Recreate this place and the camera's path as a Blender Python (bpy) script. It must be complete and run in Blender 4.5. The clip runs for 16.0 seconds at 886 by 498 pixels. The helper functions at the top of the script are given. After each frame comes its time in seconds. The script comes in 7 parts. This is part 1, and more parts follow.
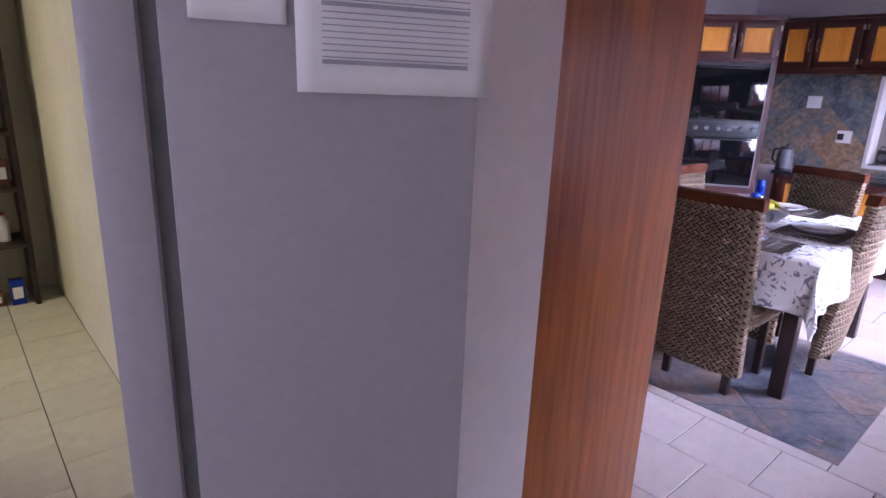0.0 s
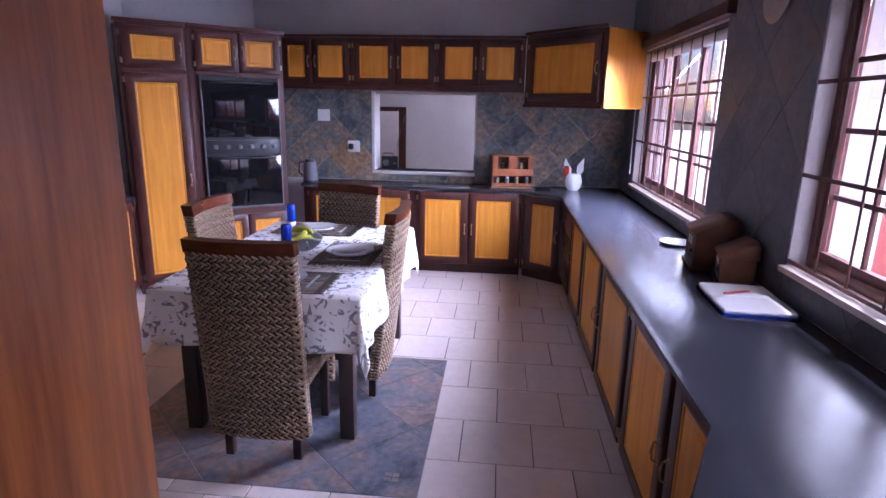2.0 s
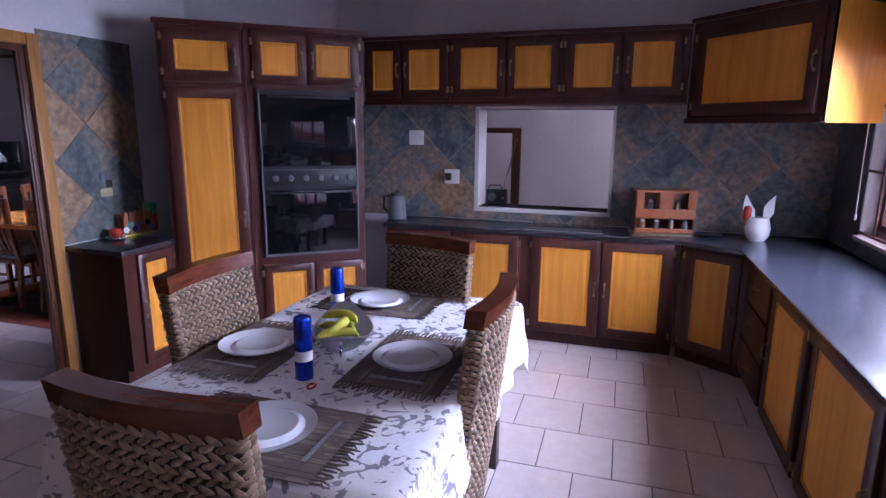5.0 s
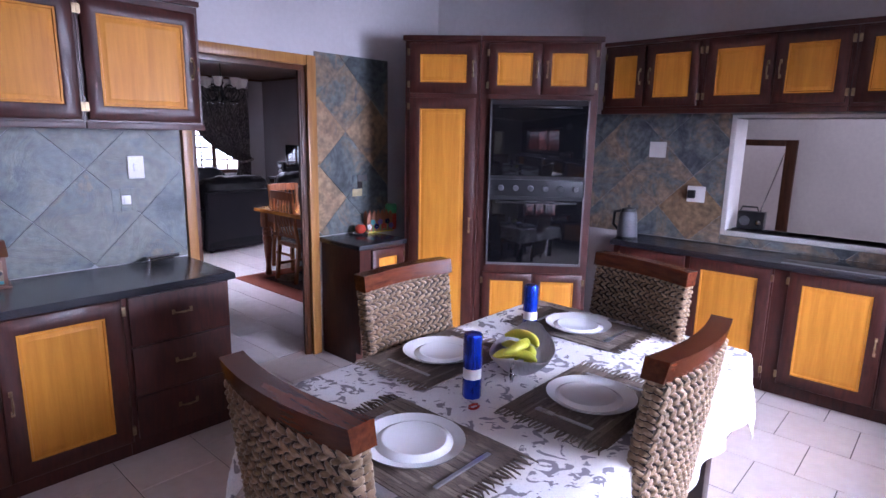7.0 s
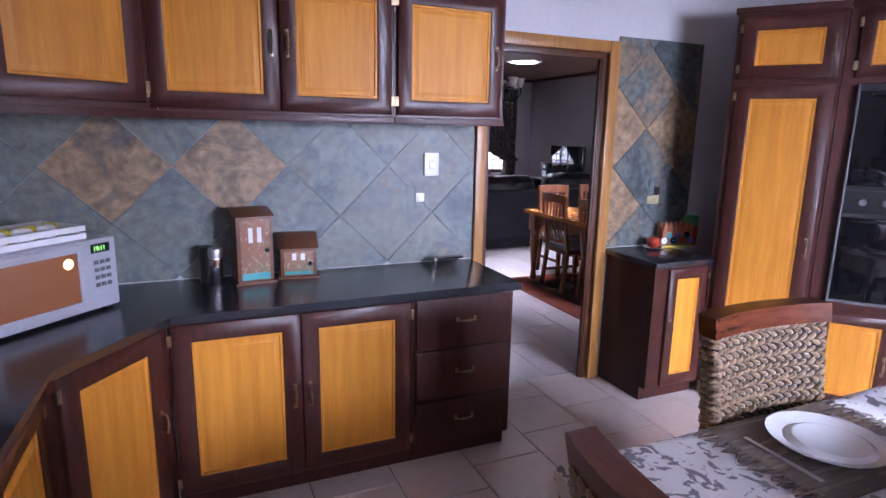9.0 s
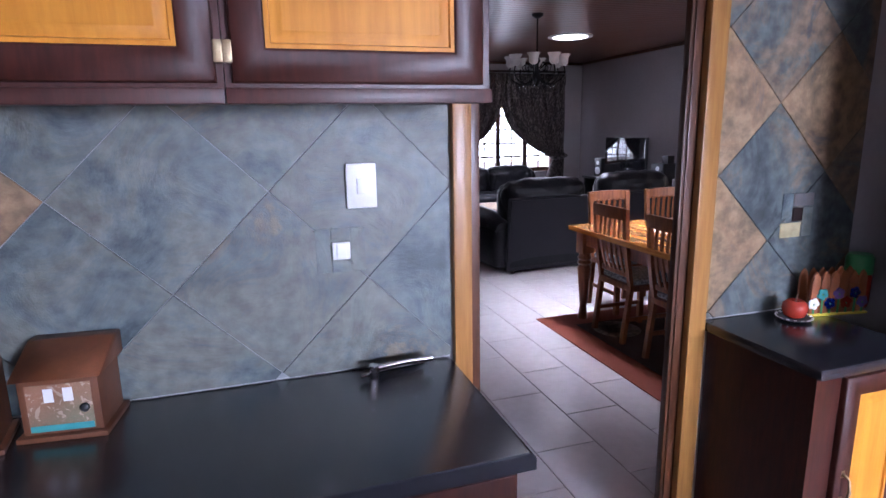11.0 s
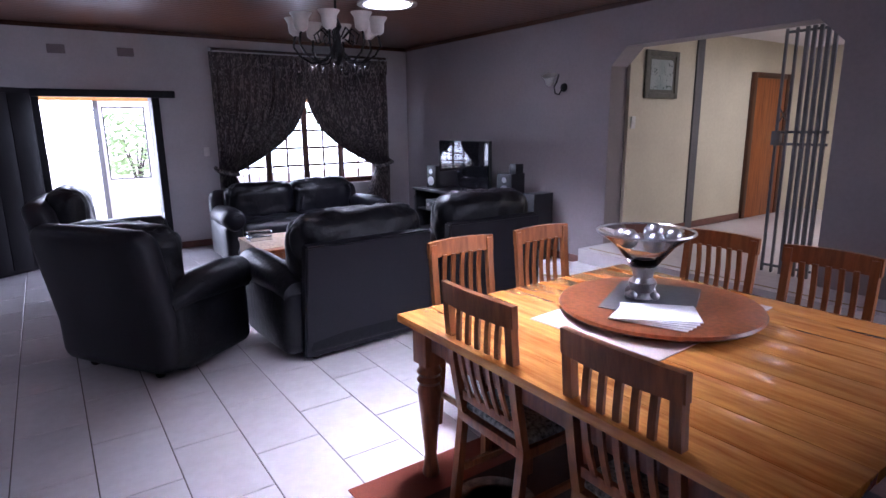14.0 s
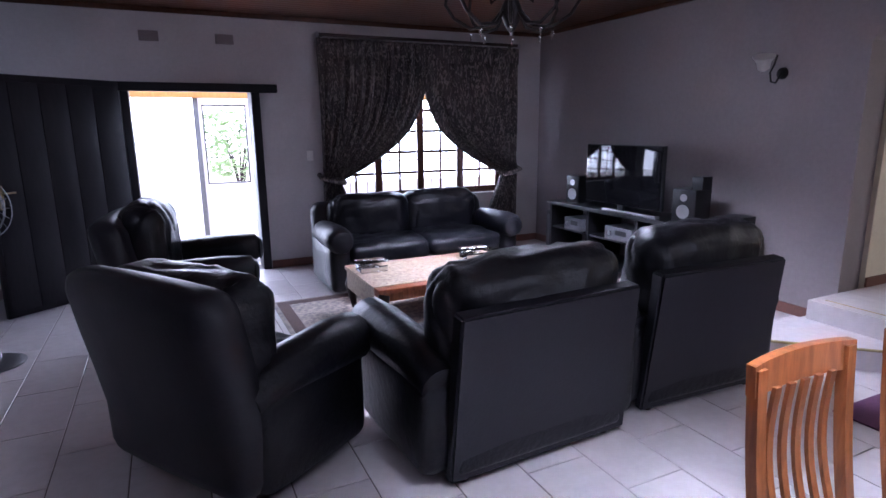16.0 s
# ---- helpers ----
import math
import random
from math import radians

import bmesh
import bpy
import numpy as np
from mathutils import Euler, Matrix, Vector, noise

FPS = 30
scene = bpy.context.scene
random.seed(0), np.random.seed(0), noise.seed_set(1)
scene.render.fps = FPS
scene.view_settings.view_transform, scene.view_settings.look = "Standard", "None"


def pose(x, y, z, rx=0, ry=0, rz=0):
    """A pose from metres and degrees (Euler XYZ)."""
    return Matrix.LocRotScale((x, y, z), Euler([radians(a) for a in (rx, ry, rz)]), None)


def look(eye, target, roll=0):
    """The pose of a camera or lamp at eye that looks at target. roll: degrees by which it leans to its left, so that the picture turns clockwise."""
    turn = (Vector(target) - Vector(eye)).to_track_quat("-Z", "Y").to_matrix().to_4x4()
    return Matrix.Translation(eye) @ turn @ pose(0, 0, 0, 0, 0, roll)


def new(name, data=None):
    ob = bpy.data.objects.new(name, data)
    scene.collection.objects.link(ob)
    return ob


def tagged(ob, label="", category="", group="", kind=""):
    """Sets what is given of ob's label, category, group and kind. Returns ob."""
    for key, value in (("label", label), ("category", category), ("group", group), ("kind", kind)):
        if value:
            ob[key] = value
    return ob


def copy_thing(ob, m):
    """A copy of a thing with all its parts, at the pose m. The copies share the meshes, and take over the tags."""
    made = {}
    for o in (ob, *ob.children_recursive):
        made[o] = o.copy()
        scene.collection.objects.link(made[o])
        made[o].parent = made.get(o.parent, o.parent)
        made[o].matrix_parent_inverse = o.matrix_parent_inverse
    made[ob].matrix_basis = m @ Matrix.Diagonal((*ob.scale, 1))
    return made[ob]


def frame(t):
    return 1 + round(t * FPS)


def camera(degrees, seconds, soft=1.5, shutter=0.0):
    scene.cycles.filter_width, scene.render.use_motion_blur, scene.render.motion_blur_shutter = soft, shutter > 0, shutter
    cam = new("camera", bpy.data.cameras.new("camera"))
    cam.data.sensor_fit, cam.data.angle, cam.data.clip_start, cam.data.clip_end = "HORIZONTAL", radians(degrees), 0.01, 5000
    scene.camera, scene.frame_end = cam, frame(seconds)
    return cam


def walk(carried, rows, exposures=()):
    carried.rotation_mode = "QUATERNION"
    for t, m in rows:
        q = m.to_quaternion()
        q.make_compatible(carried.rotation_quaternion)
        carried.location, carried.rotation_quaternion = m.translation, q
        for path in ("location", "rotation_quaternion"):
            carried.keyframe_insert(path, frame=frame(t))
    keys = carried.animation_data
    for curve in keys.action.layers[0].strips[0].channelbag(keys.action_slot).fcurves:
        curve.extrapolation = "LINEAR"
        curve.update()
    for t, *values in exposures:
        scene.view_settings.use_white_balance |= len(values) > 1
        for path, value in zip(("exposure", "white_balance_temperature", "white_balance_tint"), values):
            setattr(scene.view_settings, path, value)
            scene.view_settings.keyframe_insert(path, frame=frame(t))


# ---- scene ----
cam = camera(75.4, 16.0)
PATH = [
    (0, (0.159, 0.152, 1.577), (1.437, 1.59, 1.03), 2.3),
    (0.5, (0.295, 0.175, 1.6), (1.838, 1.325, 1.056), 2.2),
    (1, (0.419, 0.222, 1.663), (2.179, 0.997, 1.113), 2.0),
    (1.5, (0.579, 0.259, 1.663), (2.466, 0.658, 1.134), 1.3),
    (2, (0.841, 0.315, 1.68), (2.773, 0.501, 1.197), 1.2),
    (2.5, (1.081, 0.365, 1.697), (3.033, 0.476, 1.278), 1.0),
    (3, (1.381, 0.416, 1.675), (3.335, 0.514, 1.263), 0.9),
    (5.3, (2.319, 0.504, 1.635), (4.156, 1.179, 1.225), 0.7),
    (5.5, (2.357, 0.477, 1.642), (4.17, 1.214, 1.23), 0.9),
    (6, (2.45, 0.407, 1.651), (4.163, 1.355, 1.242), 0.9),
    (6.5, (2.486, 0.379, 1.643), (4.077, 1.524, 1.244), 1.0),
    (7, (2.476, 0.386, 1.645), (3.928, 1.705, 1.255), 1.1),
    (7.5, (2.473, 0.393, 1.646), (3.764, 1.872, 1.262), 1.3),
    (8, (2.485, 0.453, 1.627), (3.613, 2.059, 1.242), 1.3),
    (8.5, (2.505, 0.607, 1.622), (3.433, 2.335, 1.229), 1.0),
    (8.7, (2.504, 0.723, 1.617), (3.36, 2.486, 1.221), 1.2),
    (10.8, (3.32, 2.115, 1.591), (3.886, 3.989, 1.181), -0.9),
    (11, (3.438, 2.256, 1.588), (4.032, 4.121, 1.176), -1.0),
    (11.5, (3.755, 2.628, 1.567), (4.428, 4.465, 1.148), -0.9),
    (12, (4.052, 3.0, 1.584), (4.825, 4.796, 1.165), -0.8),
    (12.5, (4.318, 3.322, 1.596), (5.201, 5.066, 1.175), -0.7),
    (13, (4.479, 3.582, 1.63), (5.444, 5.28, 1.2), -0.9),
    (13.5, (4.569, 3.913, 1.638), (5.626, 5.555, 1.208), -0.8),
    (14, (4.636, 4.258, 1.616), (5.741, 5.869, 1.188), -0.7),
    (14.5, (4.691, 4.708, 1.615), (5.785, 6.328, 1.19), -0.6),
    (15, (4.666, 5.119, 1.612), (5.644, 6.812, 1.189), -0.6),
    (15.5, (4.771, 5.449, 1.596), (5.623, 7.209, 1.175), -0.7),
    (16, (4.946, 5.813, 1.605), (5.788, 7.578, 1.184), -0.6),
]
EXPOSURES = [(0.0, 0.2, 5500, 38), (1.0, 0.15, 5500, 38), (2.0, -0.05, 5450, 36), (3.0, -0.22, 5450, 36), (5.5, -0.6, 5400, 34), (6.5, -0.25, 5550, 32), (8.5, 0.1, 5650, 30), (11.0, 0.12, 5650, 26), (13.5, 0.3, 5500, 28), (16.0, 0.24, 5450, 26)]
walk(cam, [(t, look(eye, target, roll)) for t, eye, target, roll in PATH], EXPOSURES)

KN, KE, KS, KW = 3.87, 6.96, -0.93, 0.95     # kitchen inner faces
LS, LN, LE, LW = 3.975, 12.54, 9.635, 3.37   # lounge inner faces

SKX, SKY = 6.25, 6.35                        # unseen second skylight tube, assumed above the dining table

# ---- daylight and lamps ----
world = bpy.data.worlds.new("daylight")
scene.world = world
world.use_nodes = True
wn = world.node_tree
sky = wn.nodes.new("ShaderNodeTexSky")
sky.sky_type, sky.sun_disc = "NISHITA", False
sky.sun_elevation, sky.sun_rotation = radians(73), radians(180)
wn.links.new(sky.outputs[0], wn.nodes["Background"].inputs[0])
wn.nodes["Background"].inputs[1].default_value = 0.15

sun = new("sun", bpy.data.lights.new("sun", "SUN"))
sun.data.energy, sun.data.angle, sun.data.color = 5.0, radians(3), (1.0, 0.95, 0.88)
sun.matrix_world = look((0, 0, 20), (0.8, 4.0, 6.9))


def area_light(name, eye, target, w, h, watts, color=(0.80, 0.89, 1.0), spread=180):
    lamp = bpy.data.lights.new(name, "AREA")
    lamp.shape, lamp.size, lamp.size_y = "RECTANGLE", w, h
    lamp.energy, lamp.color, lamp.spread = watts, color, radians(spread)
    ob = new(name, lamp)
    ob.matrix_world = look(eye, target)
    return ob


area_light("sky_light_sink_window", (5.25, -1.30, 1.68), (4.75, 1.1, -0.1), 1.5, 1.0, 305, spread=112)
area_light("sky_light_side_window", (2.3, -1.30, 1.68), (3.0, 0.6, -0.3), 1.7, 1.0, 24, spread=100)
area_light("sky_light_front_door", (5.35, 12.74, 1.0), (5.6, 8.0, 0.2), 1.1, 1.9, 22)
area_light("sky_light_lounge_window", (7.9, 12.74, 1.45), (7.6, 8.0, 0.2), 2.2, 1.1, 52)
area_light("skylight_tube", (7.65, 9.58, 2.755), (7.65, 9.58, 0), 0.5, 0.5, 88, (0.92, 0.95, 1.0), 100)
# fill at the assumed tube, makes the bright pool on the dining floor
area_light("dining_skylight_tube", (SKX, SKY, 2.755), (SKX, SKY, 0), 0.5, 0.5, 27, (0.92, 0.95, 1.0), 74)
# added fill for the dining table, set in an unseen wall opening
area_light("dining_daylight", (8.4, LS + 0.02, 1.6), (7.1, 5.7, 0.7), 1.7, 1.1, 12, (0.95, 0.96, 1.0), 100)
# added fill under the passage ceiling, no opening or fixture there
area_light("passage_daylight", (12.0, 6.6, 2.55), (12.0, 6.6, 0.3), 1.6, 1.2, 31, (1.0, 0.95, 0.84))
area_light("store_lamp", (-1.2, 4.0, 2.6), (-1.2, 4.0, 0), 0.5, 0.5, 32, (1.0, 0.97, 0.58))
# added fill from behind the viewpoint for fridge, door and wall end
area_light("entrance_window", (-2.85, 0.1, 1.6), (0.2, 0.5, 1.3), 1.2, 1.0, 21, (0.96, 0.95, 1.0))
# added fill floating inside the hatch room, which has no window
area_light("hatch_room_daylight", (8.0, -0.6, 2.3), (8.2, 1.6, 1.0), 1.2, 1.0, 22, (0.95, 0.95, 1.0))

# ---- materials ----
def mat(name, c1, c2=None, scale=8.0, rough=0.5, bump=0.04, metal=0.0, stretch=(1, 1, 1), coat=0.0, rand=0.0, rvar=0.12, spec=0.5, big=0.18, world_coords=False):
    m = bpy.data.materials.new(name)
    m.use_nodes = True
    t = m.node_tree
    n, l = t.nodes, t.links
    b = n["Principled BSDF"]
    c2 = c2 or tuple(v * 0.75 for v in c1)
    tc = n.new("ShaderNodeTexCoord")
    mp = n.new("ShaderNodeMapping")
    mp.inputs["Scale"].default_value = stretch
    coords = tc.outputs["Object"]
    if world_coords:
        coords = n.new("ShaderNodeNewGeometry").outputs["Position"]
    l.new(coords, mp.inputs[0])
    fine = n.new("ShaderNodeTexNoise")
    fine.inputs["Scale"].default_value, fine.inputs["Detail"].default_value, fine.inputs["Roughness"].default_value = scale, 8, 0.62
    l.new(mp.outputs[0], fine.inputs["Vector"])
    ramp = n.new("ShaderNodeValToRGB")
    ramp.color_ramp.elements[0].position, ramp.color_ramp.elements[1].position = 0.32, 0.68
    ramp.color_ramp.elements[0].color, ramp.color_ramp.elements[1].color = (*c1, 1), (*c2, 1)
    l.new(fine.outputs["Fac"], ramp.inputs[0])
    wide = n.new("ShaderNodeTexNoise")
    wide.inputs["Scale"].default_value, wide.inputs["Detail"].default_value = 1.7, 3
    l.new(coords, wide.inputs["Vector"])
    hsv = n.new("ShaderNodeHueSaturation")
    span = n.new("ShaderNodeMapRange")
    span.inputs["To Min"].default_value, span.inputs["To Max"].default_value = 1 - big, 1 + big
    l.new(wide.outputs["Fac"], span.inputs["Value"])
    value = span.outputs[0]
    if rand:
        info = n.new("ShaderNodeObjectInfo")
        each = n.new("ShaderNodeMapRange")
        each.inputs["To Min"].default_value, each.inputs["To Max"].default_value = 1 - rand, 1 + rand
        l.new(info.outputs["Random"], each.inputs["Value"])
        mul = n.new("ShaderNodeMath")
        mul.operation = "MULTIPLY"
        l.new(value, mul.inputs[0]), l.new(each.outputs[0], mul.inputs[1])
        value = mul.outputs[0]
    l.new(value, hsv.inputs["Value"])
    l.new(ramp.outputs[0], hsv.inputs["Color"])
    l.new(hsv.outputs[0], b.inputs["Base Color"])
    rr = n.new("ShaderNodeMapRange")
    lo, hi = max(0.02, rough - rvar * rough * 2), min(1, rough + rvar * rough * 2)
    if rough > 0.275:
        lo = max(lo, 0.285)
    else:
        hi = min(hi, 0.262)
    rr.inputs["To Min"].default_value, rr.inputs["To Max"].default_value = lo, hi
    l.new(wide.outputs["Fac"], rr.inputs["Value"])
    l.new(rr.outputs[0], b.inputs["Roughness"])
    b.inputs["Metallic"].default_value = metal
    b.inputs["Specular IOR Level"].default_value = spec
    b.inputs["Coat Weight"].default_value = coat
    b.inputs["Coat Roughness"].default_value = 0.12
    if bump:
        bp = n.new("ShaderNodeBump")
        bp.inputs["Strength"].default_value, bp.inputs["Distance"].default_value = bump, 0.02
        l.new(fine.outputs["Fac"], bp.inputs["Height"])
        l.new(bp.outputs[0], b.inputs["Normal"])
    return m


def stone(name, colours, scale=3.5, rough=0.45, bump=0.35, grit=0.3):
    """Slate: each piece takes its own colours by its random number, with clouds and veins."""
    m = bpy.data.materials.new(name)
    m.use_nodes = True
    t = m.node_tree
    n, l = t.nodes, t.links
    b = n["Principled BSDF"]
    tc, info = n.new("ShaderNodeTexCoord"), n.new("ShaderNodeObjectInfo")
    shift = n.new("ShaderNodeVectorMath")
    shift.operation = "MULTIPLY_ADD"
    shift.inputs[1].default_value = (7.3, 5.1, 9.7)
    comb = n.new("ShaderNodeCombineXYZ")
    for i in range(3):
        l.new(info.outputs["Random"], comb.inputs[i])
    l.new(comb.outputs[0], shift.inputs[0]), l.new(tc.outputs["Object"], shift.inputs[2])
    cloud = n.new("ShaderNodeTexNoise")
    cloud.inputs["Scale"].default_value, cloud.inputs["Detail"].default_value, cloud.inputs["Distortion"].default_value = scale, 9, 0.9
    cloud.inputs["Roughness"].default_value = 0.7
    l.new(shift.outputs[0], cloud.inputs["Vector"])
    mix = n.new("ShaderNodeMath")
    mix.operation = "MULTIPLY_ADD"
    mix.inputs[1].default_value = 0.72
    stretch = n.new("ShaderNodeMapRange")
    stretch.inputs["From Min"].default_value, stretch.inputs["From Max"].default_value = 0.28, 0.72
    l.new(cloud.outputs["Fac"], stretch.inputs["Value"])
    l.new(stretch.outputs[0], mix.inputs[0])
    half = n.new("ShaderNodeMath")
    half.operation = "MULTIPLY"
    half.inputs[1].default_value = 0.26
    l.new(info.outputs["Random"], half.inputs[0]), l.new(half.outputs[0], mix.inputs[2])
    ramp = n.new("ShaderNodeValToRGB")
    e = ramp.color_ramp.elements
    while len(e) < len(colours):
        e.new(0.5)
    for i, c in enumerate(colours):
        e[i].position, e[i].color = 0.18 + 0.66 * i / (len(colours) - 1), (*c, 1)
    l.new(mix.outputs[0], ramp.inputs[0])
    grain = n.new("ShaderNodeTexNoise")
    grain.inputs["Scale"].default_value, grain.inputs["Detail"].default_value = 24, 8
    l.new(shift.outputs[0], grain.inputs["Vector"])
    hsv, span = n.new("ShaderNodeHueSaturation"), n.new("ShaderNodeMapRange")
    span.inputs["From Min"].default_value, span.inputs["From Max"].default_value = 0.3, 0.7
    span.inputs["To Min"].default_value, span.inputs["To Max"].default_value = 1 - grit, 1 + grit * 0.9
    l.new(grain.outputs["Fac"], span.inputs["Value"]), l.new(span.outputs[0], hsv.inputs["Value"])
    l.new(ramp.outputs[0], hsv.inputs["Color"]), l.new(hsv.outputs[0], b.inputs["Base Color"])
    b.inputs["Roughness"].default_value = rough
    bp = n.new("ShaderNodeBump")
    bp.inputs["Strength"].default_value, bp.inputs["Distance"].default_value = bump, 0.02
    l.new(cloud.outputs["Fac"], bp.inputs["Height"]), l.new(bp.outputs[0], b.inputs["Normal"])
    return m


def glow(name, color, strength):
    m = bpy.data.materials.new(name)
    m.use_nodes = True
    b = m.node_tree.nodes["Principled BSDF"]
    b.inputs["Base Color"].default_value = (*color, 1)
    b.inputs["Emission Color"].default_value = (*color, 1)
    b.inputs["Emission Strength"].default_value = strength
    return m


def clear(name, color=(1, 1, 1), rough=0.02):
    m = bpy.data.materials.new(name)
    m.use_nodes = True
    b = m.node_tree.nodes["Principled BSDF"]
    b.inputs["Base Color"].default_value = (*color, 1)
    b.inputs["Transmission Weight"].default_value, b.inputs["Roughness"].default_value, b.inputs["IOR"].default_value = 1.0, rough, 1.45
    return m


